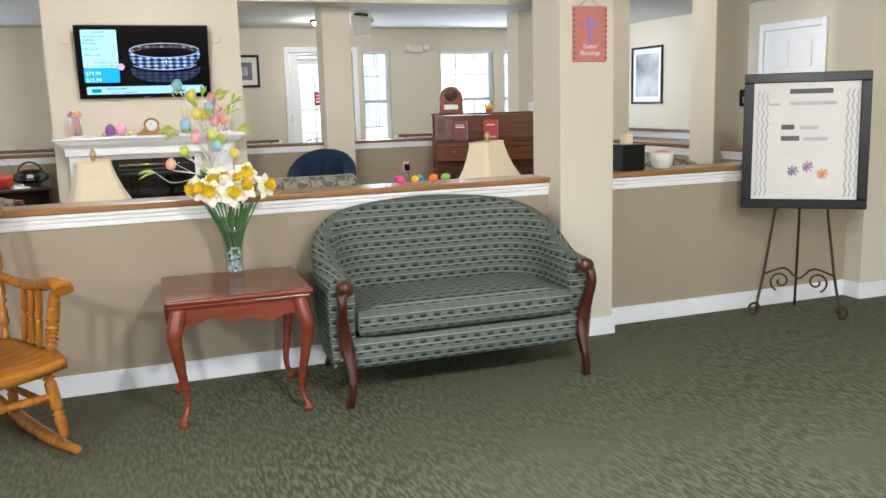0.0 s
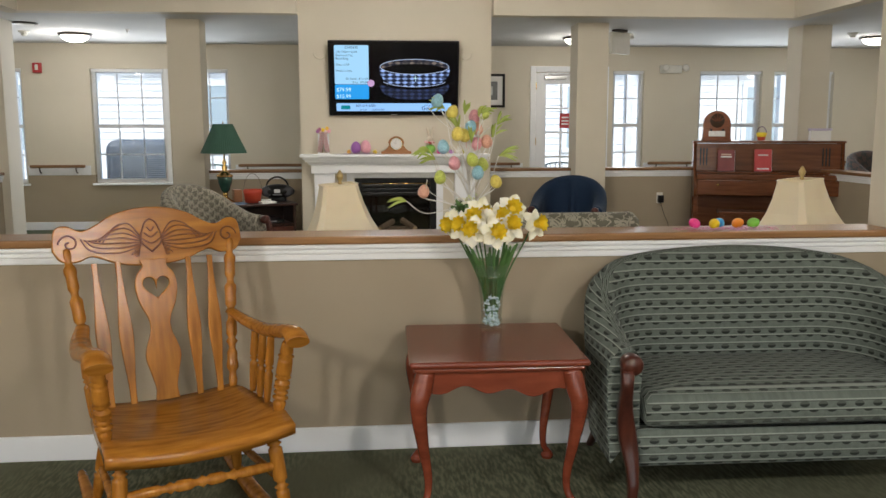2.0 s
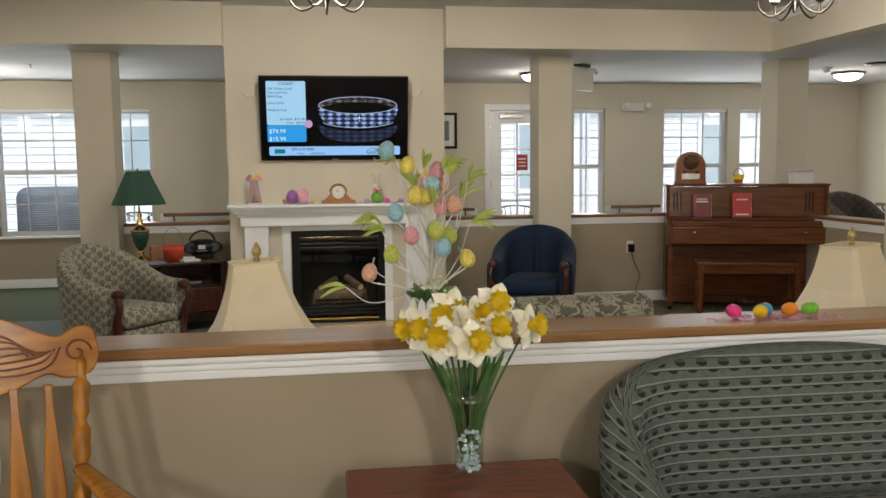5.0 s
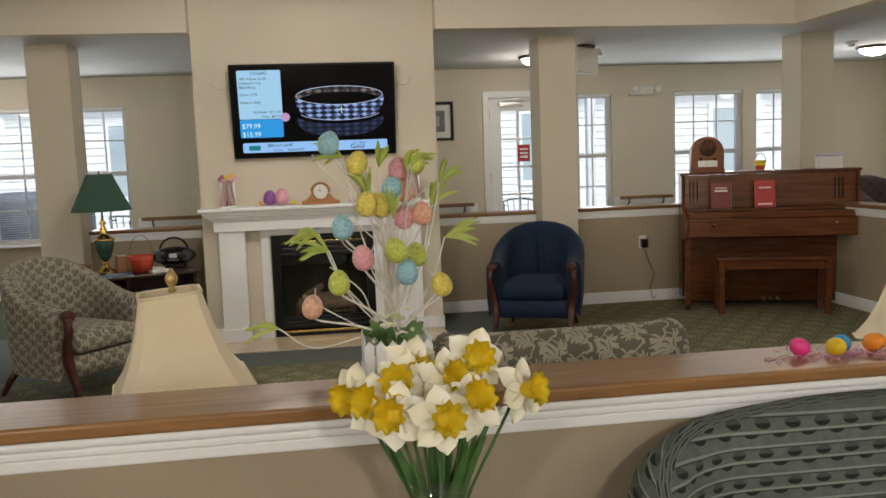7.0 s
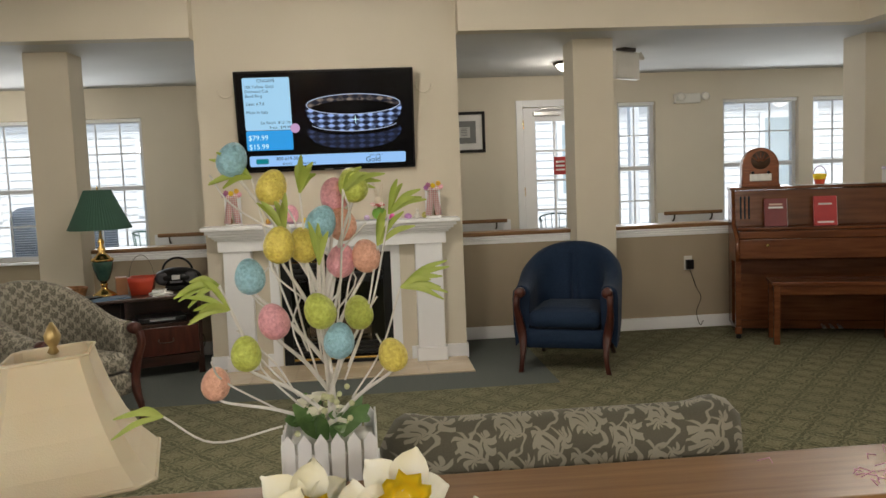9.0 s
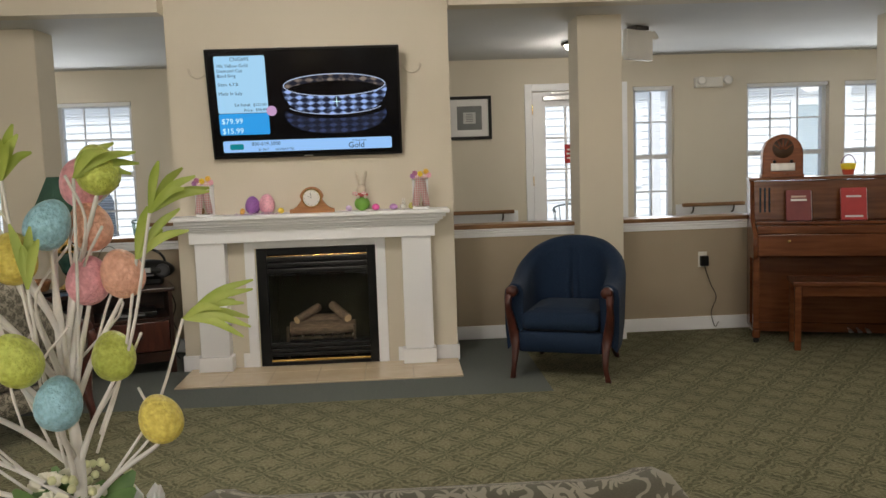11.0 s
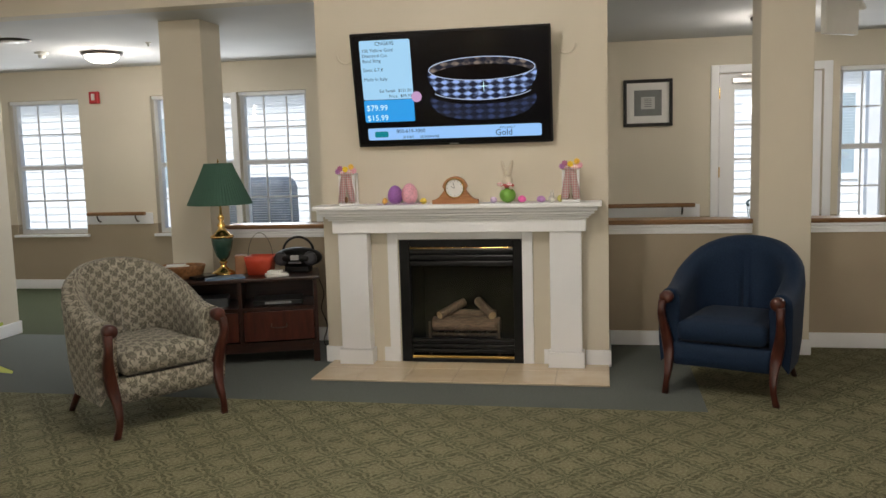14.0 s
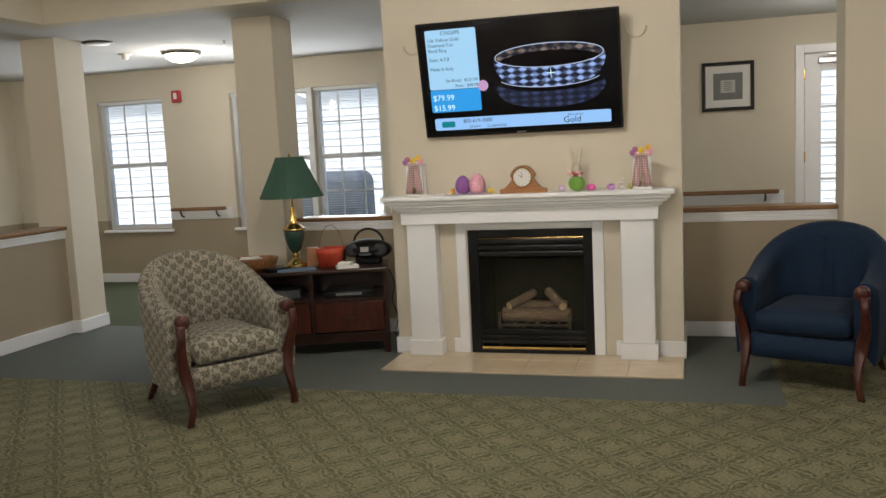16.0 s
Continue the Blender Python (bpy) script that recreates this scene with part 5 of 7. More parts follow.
cream_lamp(0.287, 6.85, 1.14, 12)
cream_lamp(2.51, 6.78, 1.15, 20)
lt = thing("lantern", "small grey-green candle lantern with pale panels", "lantern", 2.86, 7.15, 0.55)
part("body", boxed(-0.06, 0.06, -0.06, 0.06, 0.02, 0.26, 0.006), plain("lantern_grey", (0.07, 0.10, 0.09)), lt)
part("panel", boxed(-0.04, 0.04, -0.066, -0.0605, 0.05, 0.2), plain("lantern_panel", (0.35, 0.42, 0.40)), lt)
part("roof", lathe([(0.085, 0.26), (0.07, 0.285), (0.02, 0.34), (0.006, 0.36)], 4, m=pose(0, 0, 0, 0, 0, 45)), plain("lantern_roof", (0.06, 0.08, 0.08)), lt)
part("foot", boxed(-0.07, 0.07, -0.07, 0.07, 0, 0.0195, 0.004), plain("lantern_foot", (0.06, 0.08, 0.08)), lt)
st = thing("low_table", "small dark wooden table beside the sofa", "table", 2.86, 7.15, 0)
part("tabletop", boxed(-0.1, 0.1, -0.15, 0.15, 0.52, 0.55, 0.006), M_WALNUT, st)
for sx in (-0.07, 0.07):
    for sy in (-0.12, 0.12):
        part("leg", boxed(sx - 0.015, sx + 0.015, sy - 0.015, sy + 0.015, 0, 0.5195), M_WALNUT, st)

# ---- daffodils ----
vs_ = thing("glass_vase", "tall flared clear glass vase of glass pebbles", "vase", 0.892, 6.06, 0.561)
prof = [(0.0006, 0.0), (0.038, 0.0), (0.045, 0.004), (0.043, 0.03), (0.041, 0.05), (0.045, 0.12), (0.055, 0.19), (0.070, 0.262)]
bm = lathe(prof + [(r - 0.003, max(z, 0.012)) for r, z in reversed(prof[3:])] + [(0.0006, 0.012)], 28)
part("glass", bm, M_VASE, vs_).visible_shadow = False
rng = random.Random(4)
bm = bmesh.new()
for k in range(130):
    a, r, z = rng.uniform(0, 6.28), 0.029 * math.sqrt(rng.random()), rng.uniform(0.020, 0.135)
    blob(r * math.cos(a), r * math.sin(a), z, 0.008, 0.008, 0.006, bm, 7, 4)
tagged(part("pebbles", bm, M_PEBBLE, vs_, "pale blue-green glass pebbles"), kind="stuff")
bq = thing("daffodil_bouquet", "bunch of silk daffodils with white petals and yellow trumpets", "flowers", 0.892, 6.06, 0.63)


def blade(bm, path, widths):
    rows = []
    for i, p in enumerate(path):
        d = (Vector(path[min(i + 1, len(path) - 1)]) - Vector(path[max(i - 1, 0)])).normalized()
        s = d.cross(Vector((0.3, -0.9, 0.25))).normalized() * widths[i]
        n = d.cross(s).normalized() * widths[i] * 0.35
        rows.append([Vector(p) - s, Vector(p) + n, Vector(p) + s])
    grid(bm, rows)
    return bm


for fx, fz, dy in ((0.763, 0.968, -0.04), (0.817, 1.004, -0.02), (0.889, 0.95, -0.11), (0.955, 0.97, -0.08), (0.978, 1.042, 0.0), (1.068, 0.977, -0.04), (0.847, 1.027, 0.02), (0.915, 1.005, -0.02), (0.725, 0.975, 0.02), (0.80, 0.955, -0.08)):
    o = Vector(((fx - 0.892) * 0.9, dy, 0.35 + (fz - 0.98) * 0.85))
    part("stem", tube(spline([(o.x * 0.08, o.y * 0.1, -0.05), (o.x * 0.3, o.y * 0.3, 0.12), (o.x * 0.85, o.y * 0.6 + 0.01, o.z - 0.05), (o.x * 0.97, o.y * 0.75 + 0.02, o.z - 0.005)], 5), 0.0035, 6), M_STEM, bq)
    face = Vector((o.x * 4.0 + rng.uniform(-0.6, 0.6), -1.0 + rng.uniform(-0.2, 0.3), 0.35 + rng.uniform(-0.35, 0.4))).normalized()
    m = Matrix.Translation(o) @ face.to_track_quat('Z', 'Y').to_matrix().to_4x4() @ pose(0, 0, 0, 0, 0, rng.uniform(0, 60))
    bm = bmesh.new()
    for k in range(6):
        a = k * math.pi / 3
        rows = []
        for s in np.linspace(0, 1, 7):
            wdt = 0.025 * math.sin(math.pi * min(1, s * 0.86 + 0.12)) ** 0.7
            cup = 0.010 * s * s * (1 if k % 2 else -1) - 0.012 * s
            cr = rng.uniform(-0.002, 0.002)
            rows.append([m @ Vector((math.cos(a) * r_ - math.sin(a) * q, math.sin(a) * r_ + math.cos(a) * q, cup + z_ + cr)) for r_, q, z_ in ((0.006 + 0.055 * s, -wdt, 0.005), (0.006 + 0.058 * s, -wdt * 0.4, 0), (0.006 + 0.058 * s, wdt * 0.4, -0.001), (0.006 + 0.055 * s, wdt, 0.005))])
        grid(bm, rows)
    pet = part("petals", bm, M_PETAL, bq)
    bm = bmesh.new()
    rows = []
    for s, r in ((0, 0.010), (0.25, 0.016), (0.6, 0.019), (0.85, 0.023), (1.0, 0.031)):
        rows.append([m @ Vector(((r + (0.0055 * math.sin(k * 2.4) if s > 0.8 else 0)) * math.cos(k * math.pi / 12), (r + (0.0055 * math.sin(k * 2.4) if s > 0.8 else 0)) * math.sin(k * math.pi / 12), 0.002 + 0.040 * s + (0.002 * math.cos(k * 2.9) if s > 0.9 else 0))) for k in range(24)])
    ring0 = grid(bm, rows, closed_v=True)[0]
    bm.faces.new(ring0)
    bmesh.ops.solidify(bm, geom=bm.faces[:], thickness=0.0012)
    part("trumpet", bm, M_CORONA, pet, "ruffled yellow trumpet")
for k in range(16):
    a = rng.uniform(0, 6.28)
    ex = 0.055 + 0.075 * rng.random()
    pth = spline([(0.012 * math.cos(a), 0.012 * math.sin(a), -0.03), (0.035 * math.cos(a), 0.03 * math.sin(a), 0.12), (ex * math.cos(a), ex * 0.7 * math.sin(a), 0.22 + 0.07 * rng.random())], 5)
    part("leaf", blade(bmesh.new(), pth, [0.004 + 0.009 * math.sin(math.pi * min(1, (i + 1) / len(pth))) for i in range(len(pth))]), M_STEM, bq)

# ---- Easter egg tree in its picket planter, on the cap ----
TX, TY = 0.862, 6.56
tr = thing("easter_tree", "white twig tree hung with glittered pastel eggs", "decoration", TX, TY, 0.868)
part("planter", boxed(-0.074, 0.074, -0.074, 0.074, 0, 0.085, 0.003), M_BRANCH, tr, "white wooden planter box")
for k in range(6):
    for side in range(4):
        p = part("picket", cutout([[(-0.011, 0.006), (0.011, 0.006), (0.011, 0.105), (0, 0.12), (-0.011, 0.105)]], 0.004, 0.0008), M_WHITE, tr)
        p.matrix_basis = pose(0, 0, 0, 0, 0, 90 * side) @ pose(-0.07 + 0.028 * k, -0.079, 0)
for side in range(4):
    p = part("picket_rail", boxed(-0.085, 0.085, -0.085, -0.0815, 0.022, 0.036), M_WHITE, tr)
    p.matrix_basis = pose(0, 0, 0, 0, 0, 90 * side)
part("trunk", tube(spline([(0, 0, 0.08), (0.004, 0, 0.18), (-0.004, 0.003, 0.27), (-0.008, 0, 0.36), (-0.004, 0, 0.45)], 5), [0.009 - 0.0003 * k for k in range(21)], 8), M_BRANCH, tr)
EYE8 = Vector((0.848, 4.777, 1.416))
EGGS = (('b', 0.725, 6.473, 1.457), ('y', 0.786, 6.5, 1.41), ('y', 0.798, 6.5, 1.314), ('y', 0.835, 6.5, 1.311), ('b', 0.864, 6.5, 1.347), ('g', 0.92, 6.5, 1.408), ('p', 0.886, 6.5, 1.393), ('c', 0.896, 6.5, 1.343), ('b', 0.743, 6.5, 1.262), ('p', 0.893, 6.5, 1.28), ('c', 0.936, 6.5, 1.287), ('g', 0.861, 6.5, 1.2), ('g', 0.919, 6.5, 1.19), ('p', 0.783, 6.5, 1.186), ('g', 0.729, 6.5, 1.131), ('b', 0.889, 6.5, 1.146), ('y', 0.975, 6.5, 1.114), ('c', 0.67, 6.5, 1.079))
DEPTH = (0.03, 0.02, -0.05, 0.0, 0.03, 0.04, 0.08, 0.07, 0.0, 0.06, 0.05, -0.07, 0.05, -0.06, 0.0, -0.04, 0.03, 0.07)
ORIGIN = Vector((TX, TY, 0.868))
for (ek, ex, ey, ez), dp in zip(EGGS, DEPTH):
    p = Vector((ex, ey, ez))
    p = EYE8 + (p - EYE8) * ((6.50 + dp - EYE8.y) / (p.y - EYE8.y)) - ORIGIN
    lean = Vector((rng.uniform(-0.5, 0.5), rng.uniform(-0.4, 0.4), 1)).normalized().to_track_quat('Z', 'Y').to_matrix().to_4x4()
    bm = blob(0, 0, 0, 0.0255, 0.0255, 0.031, None, 20, 14, 0.12)
    bm.transform(Matrix.Translation(p) @ lean)
    part("egg", bm, EGG_MATS[ek], tr, {"b": "glittered sky-blue egg", "y": "glittered yellow egg", "g": "glittered lime egg", "p": "glittered pink egg", "c": "glittered peach egg"}[ek])
    z0 = max(0.15, min(0.38, p.z * 0.72 - 0.02))
    mid = Vector((p.x * 0.45, p.y * 0.45, (z0 + p.z) / 2 - 0.03))
    path = spline([(0, 0, z0 - 0.04), tuple(mid), tuple(Vector((p.x * 0.92, p.y * 0.92, p.z - 0.035))), tuple(p + Vector((0, 0, -0.02)))], 6)
    part("branch", tube(path, [0.0045 - 0.003 * k / len(path) for k in range(len(path))], 6), M_BRANCH, tr)
    tw = [mid, mid + Vector((p.x * 0.4 + rng.uniform(-0.03, 0.03), rng.uniform(-0.05, 0.05), 0.06)), mid + Vector((p.x * 0.6 + rng.uniform(-0.05, 0.05), rng.uniform(-0.08, 0.08), 0.11))]
    part("branch", tube(spline([tuple(v) for v in tw], 4), 0.0018, 5), M_BRANCH, tr)


def sprig(x, z, dy, d, n=6, size=0.08):
    """A spray of slim lime leaves at a twig's end; d: the way it points."""
    x, z = 0.848 + (x - 0.848) * 1.09, 1.416 + (z - 1.416) * 1.09
    o, d = Vector((x - TX, dy - 0.05, z - 0.868)), Vector(d).normalized()
    part("branch", tube(spline([(o.x * 0.3, o.y * 0.3, max(0.12, o.z * 0.45)), tuple(o * 0.72 + Vector((0, 0, -0.01))), tuple(o)], 6), 0.002, 5), M_BRANCH, tr)
    for k in range(n):
        u = (d + Vector((rng.uniform(-0.6, 0.6), rng.uniform(-0.6, 0.6), rng.uniform(-0.55, 0.55)))).normalized()
        s = size * rng.uniform(0.6, 1.1)
        pth = spline([tuple(o), tuple(o + u * s * 0.5 + Vector((0, 0, 0.006))), tuple(o + u * s - Vector((0, 0, 0.006)))], 4)
        part("leaf", blade(bmesh.new(), pth, [0.0008 + 0.0044 * math.sin(math.pi * (i + 0.3) / (len(pth) - 0.4)) for i in range(len(pth))]), M_LIME, tr)


for args in ((0.835, 1.40, -0.02, (0.1, 0, 1)), (0.90, 1.40, 0.0, (0.6, 0, 0.6)), (0.76, 1.425, 0.02, (-0.4, 0, 0.2)), (0.97, 1.36, 0.02, (0.7, 0, 0.7)), (0.985, 1.235, 0.075, (0.9, 0, 0.1), 9, 0.095), (0.70, 1.26, 0.02, (-0.6, 0, -0.1)), (0.72, 1.225, -0.02, (-0.7, 0, 0.1)), (0.605, 1.06, 0.0, (-0.9, 0, 0.0)), (0.81, 1.34, -0.03, (-0.2, 0, 0.6)), (0.86, 1.29, -0.04, (0.2, -0.2, 0.7)), (0.95, 1.31, 0.03, (0.5, 0.2, 0.7))):
    sprig(*args)
for k in range(14):
    a, r = rng.uniform(0, 6.28), rng.uniform(0.01, 0.07)
    o = Vector((r * math.cos(a), r * math.sin(a), 0.105 + rng.uniform(0, 0.05)))
    bm = bmesh.new()
    for j in range(5):
        b = j * 1.257
        e = o + Vector((math.cos(b) * 0.02, math.sin(b) * 0.02 - 0.004, 0.009))
        blade(bm, [tuple(o), tuple(o + (e - o) * 0.5 + Vector((0, 0, 0.003))), tuple(e)], [0.003, 0.009, 0.003])
    part("blossom", bm, M_PETAL if k % 2 else M_FOLIAGE, tr)
for k in range(26):
    a, r = rng.uniform(0, 6.28), rng.uniform(0.02, 0.075)
    part("berry", blob(r * math.cos(a), r * math.sin(a), 0.11 + rng.uniform(0, 0.075), 0.0055, 0.0055, 0.0055, None, 7, 5), plain("berry_cream", (0.62, 0.64, 0.38)) if k == 0 else bpy.data.materials["berry_cream"], tr)
for k in range(12):
    a = rng.uniform(0, 6.28)
    e = (0.07 * math.cos(a), 0.07 * math.sin(a), 0.115 + rng.uniform(-0.015, 0.05))
    part("leaf", blade(bmesh.new(), spline([(0.02 * math.cos(a), 0.02 * math.sin(a), 0.09), (0.045 * math.cos(a), 0.045 * math.sin(a), 0.125), e], 3), [0.004, 0.01, 0.014, 0.015, 0.013, 0.009, 0.003]), M_FOLIAGE, tr)

ps = thing("plant_stand", "slim white pedestal stand behind the half wall", "stand", TX, TY, 0)
part("top", boxed(-0.078, 0.078, -0.078, 0.078, 0.845, 0.8675, 0.004), M_WHITE, ps)
part("pole", lathe([(0.10, 0), (0.10, 0.02), (0.02, 0.05), (0.016, 0.8), (0.04, 0.8448)], 16), M_WHITE, ps)

# plastic eggs in pink shred on the cap
for (ec, ex, ey), lb in zip((((0.85, 0.06, 0.30), 1.813, 6.355), ((0.85, 0.60, 0.02), 1.893, 6.33), ((0.06, 0.36, 0.68), 1.925, 6.36), ((0.90, 0.30, 0.03), 2.005, 6.35), ((0.25, 0.62, 0.08), 2.075, 6.35)), ("hot pink", "yellow", "blue", "orange", "green")):
    bm = blob(0, 0, 0, 0.022, 0.022, 0.028, None, 20, 14, 0.12)
    bm.transform(pose(ex, ey, 0.934, rng.uniform(50, 90), rng.uniform(-30, 30), rng.uniform(-60, 60)))
    single("plastic_egg", bm, material("egg_plastic_" + lb.replace(" ", "_"), ec, rough=0.22, subsurf=0.2), lb + " plastic egg on pink paper shred", "egg", "plastic eggs on the cap")
bm = bmesh.new()
for k in range(150):
    cx, cy = rng.gauss(1.96, 0.11), min(6.43, max(6.245, rng.gauss(6.33, 0.035)))
    a = rng.uniform(0, 6.28)
    tube([(cx, cy, 0.912), (cx + 0.018 * math.cos(a), cy + 0.012 * math.sin(a), 0.915 + 0.008 * rng.random()), (cx + 0.034 * math.cos(a + 0.6), cy + 0.02 * math.sin(a + 0.6), 0.912)], 0.0008, 4, bm)
tagged(part("paper_shred", bm, material("shred_pink", (0.72, 0.30, 0.42), (0.80, 0.42, 0.52), rough=0.5, scale=40)), "thin nest of pink paper shred", "shred", kind="stuff")

# ---- television stand with green lamp and clutter ----
SX, SY, SR = -0.86, 11.40, 20
S = pose(SX, SY, 0, 0, 0, SR)
tvs = thing("media_cabinet", "dark walnut media cabinet with open shelf and two drawers", "cabinet", SX, SY, 0, SR)
part("top", boxed(-0.54, 0.54, -0.215, 0.24, 0.575, 0.60, 0.006), M_WALNUT, tvs)
for a, b in ((-0.52, -0.495), (-0.012, 0.012), (0.495, 0.52)):
    part("side_panel", boxed(a, b, -0.19, 0.22, 0.13, 0.5745), M_WALNUT, tvs)
part("back_panel", boxed(-0.494, 0.494, 0.205, 0.22, 0.13, 0.57), M_WALNUT, tvs)
part("shelf", boxed(-0.494, 0.494, -0.185, 0.204, 0.375, 0.395), M_WALNUT, tvs)
part("bottom", boxed(-0.494, 0.494, -0.19, 0.204, 0.13, 0.155), M_WALNUT, tvs)
for sx in (-1, 1):
    dr = part("drawer", boxed(sx * 0.253 - 0.236, sx * 0.253 + 0.236, -0.205, -0.185, 0.165, 0.37, 0.004), M_MAHOG, tvs)
    part("handle", tube(spline([(sx * 0.253 - 0.05, -0.207, 0.285), (sx * 0.253 - 0.045, -0.225, 0.262), (sx * 0.253 + 0.045, -0.225, 0.262), (sx * 0.253 + 0.05, -0.207, 0.285)], 4), 0.004, 6), M_BRONZE, dr)
    for sy in (-0.17, 0.2):
        part("leg", boxed(sx * 0.5 - 0.022, sx * 0.5 + 0.022, sy - 0.02, sy + 0.02, 0, 0.1295, 0.003), M_WALNUT, tvs)
part("apron", boxed(-0.478, 0.478, -0.185, -0.17, 0.085, 0.1295), M_WALNUT, tvs)


def on(px, py, z=0.6005, rz=0):
    m = S @ pose(px, py, z, 0, 0, rz)
    e = m.to_euler()
    return dict(x=m.translation.x, y=m.translation.y, z=z, rz=math.degrees(e.z))


gl = thing("table_lamp", "table lamp with green pleated shade and green and brass base", "lamp", **on(-0.12, 0.08))
part("base", lathe([(0.085, 0), (0.085, 0.012), (0.06, 0.03), (0.025, 0.055), (0.02, 0.075), (0.03, 0.09), (0.02, 0.10)], 28), M_BRASS, gl, "polished brass foot")
part("body", lathe([(0.022, 0.10), (0.045, 0.13), (0.068, 0.20), (0.076, 0.25), (0.072, 0.262)], 28), M_GREENCER, gl, "dark green ceramic body")
part("collar", lathe([(0.08, 0.262), (0.08, 0.275), (0.06, 0.285), (0.045, 0.30), (0.02, 0.33), (0.03, 0.35), (0.012, 0.375), (0.025, 0.40), (0.01, 0.43), (0.006, 0.50), (0.005, 0.79)], 24), M_BRASS, gl, "polished brass collar")
bm = bmesh.new()
rows = []
for z, r in ((0.495, 0.222), (0.50, 0.221), (0.60, 0.174), (0.70, 0.128), (0.775, 0.095), (0.78, 0.094)):
    rows.append([((r + 0.0025 * (k % 2)) * math.cos(2 * math.pi * k / 120), (r + 0.0025 * (k % 2)) * math.sin(2 * math.pi * k / 120), z) for k in range(120)])
grid(bm, rows, closed_v=True)
part("shade", bm, M_GSHADE, gl, smooth=False)
part("finial", lathe([(0.004, 0.785), (0.008, 0.79), (0.004, 0.80), (0.002, 0.81)], 10), M_BRASS, gl)
wb = thing("wicker_basket", "oval brown wicker basket with papers", "basket", **on(-0.40, -0.02, rz=10))
prof = [(0.11, 0), (0.15, 0.03), (0.165, 0.075), (0.17, 0.09)]
part("body", lathe(prof + [(r - 0.008, z + 0.004) for r, z in reversed(prof[1:])], 30, squash=0.7, caps=True), M_WICKER, wb)
part("papers", box(boxed(-0.10, 0.06, -0.06, 0.05, 0.07, 0.085, 0.002), -0.09, 0.04, -0.05, 0.04, 0.0855, 0.098, 0.002), M_PAPER, wb)
rb = thing("red_basket", "red-orange plastic basket with thin wire handle", "basket", **on(0.14, 0.02, rz=-14))
part("body", lathe([(0.10, 0), (0.12, 0.09), (0.13, 0.13), (0.122, 0.13), (0.095, 0.01)], 4, m=pose(0, 0, 0, 0, 0, 45), squash=1.0), M_REDBOX, rb)
part("handle", tube([(0.09 * math.cos(a), 0, 0.10 + 0.19 * math.sin(a)) for a in np.linspace(0, math.pi, 20)], 0.002, 6), M_BRONZE, rb)
ob_ = single("cardboard_box", boxed(-0.04, 0.04, -0.05, 0.05, 0, 0.13, 0.004), plain("carton_brown", (0.30, 0.13, 0.05)), "small brown carton beside the red basket", "box")
ob_.matrix_basis = S @ pose(0.0, 0.1, 0.6005)
bb = thing("boombox", "black portable stereo with rounded speakers and carrying handle", "stereo", **on(0.40, 0.06, rz=-16))
part("body", blob(0, 0, 0.10, 0.175, 0.09, 0.075, None, 28, 14), M_BLACK, bb)
part("foot", boxed(-0.09, 0.09, -0.05, 0.05, 0, 0.045, 0.01), M_BLACK, bb)
part("display", boxed(-0.03, 0.03, -0.098, -0.085, 0.09, 0.125, 0.003), M_STEEL, bb)
part("buttons", boxed(-0.045, 0.045, -0.097, -0.085, 0.065, 0.08, 0.003), plain("stereo_grey", (0.1, 0.1, 0.11)), bb)
for sx in (-1, 1):
    part("speaker", lathe([(0.05, 0), (0.048, 0.01), (0.02, 0.004)], 20, m=pose(sx * 0.105, -0.07, 0.10, 90, 0, 0)), plain("speaker_grille", (0.03, 0.03, 0.035)), bb)
part("handle", tube([(0.11 * math.cos(a), 0.01, 0.14 + 0.105 * math.sin(a)) for a in np.linspace(0, math.pi, 18)], 0.009, 8), M_BLACK, bb)
for k, (px, py, wd, dp, hh, rz, mat, lb) in enumerate(((0.25, -0.13, 0.15, 0.10, 0.018, 10, M_PAPER, "white paperback book lying flat"), (0.24, -0.12, 0.09, 0.07, 0.02, -20, M_PAPER, "small white box on the books"), (-0.10, -0.13, 0.26, 0.14, 0.012, 12, plain("magazine_blue", (0.12, 0.20, 0.32)), "blue magazine lying flat"), (-0.24, -0.09, 0.16, 0.11, 0.022, 35, M_BLACK, "black folder lying flat"))):
    z = 0.6005 + (0.0185 if k == 1 else 0)
    bk = single("book", boxed(-wd / 2, wd / 2, -dp / 2, dp / 2, 0, hh, 0.002), mat, lb, "book", "papers on the cabinet")
    bk.matrix_basis = S @ pose(px, py, z, 0, 0, rz)
dv = thing("disc_player", "flat black disc player on the cabinet shelf", "player", **on(0.25, 0.0, 0.3955))
part("body", boxed(-0.17, 0.17, -0.12, 0.12, 0, 0.035, 0.004), M_BLACK, dv)
part("tray", boxed(-0.09, 0.09, -0.124, -0.1205, 0.01, 0.026), plain("tray_grey", (0.25, 0.26, 0.27)), dv)
dv2 = thing("cable_box", "grey set-top box on the cabinet shelf", "player", **on(-0.22, 0.02, 0.3955))
part("body", boxed(-0.13, 0.13, -0.1, 0.1, 0, 0.06, 0.004), plain("settop_grey", (0.07, 0.075, 0.08)), dv2)
cb = S @ Vector((0.53, 0.2, 0))
single("cable", tube(spline([(cb.x, cb.y, 0.55), (cb.x + 0.05, cb.y - 0.02, 0.42), (cb.x + 0.02, cb.y, 0.3), (cb.x + 0.07, cb.y - 0.03, 0.18), (cb.x + 0.03, cb.y, 0.06), (cb.x + 0.06, cb.y - 0.02, 0.012)], 6), 0.004, 6), M_BLACK, "black power cable hanging behind the cabinet", "cable")

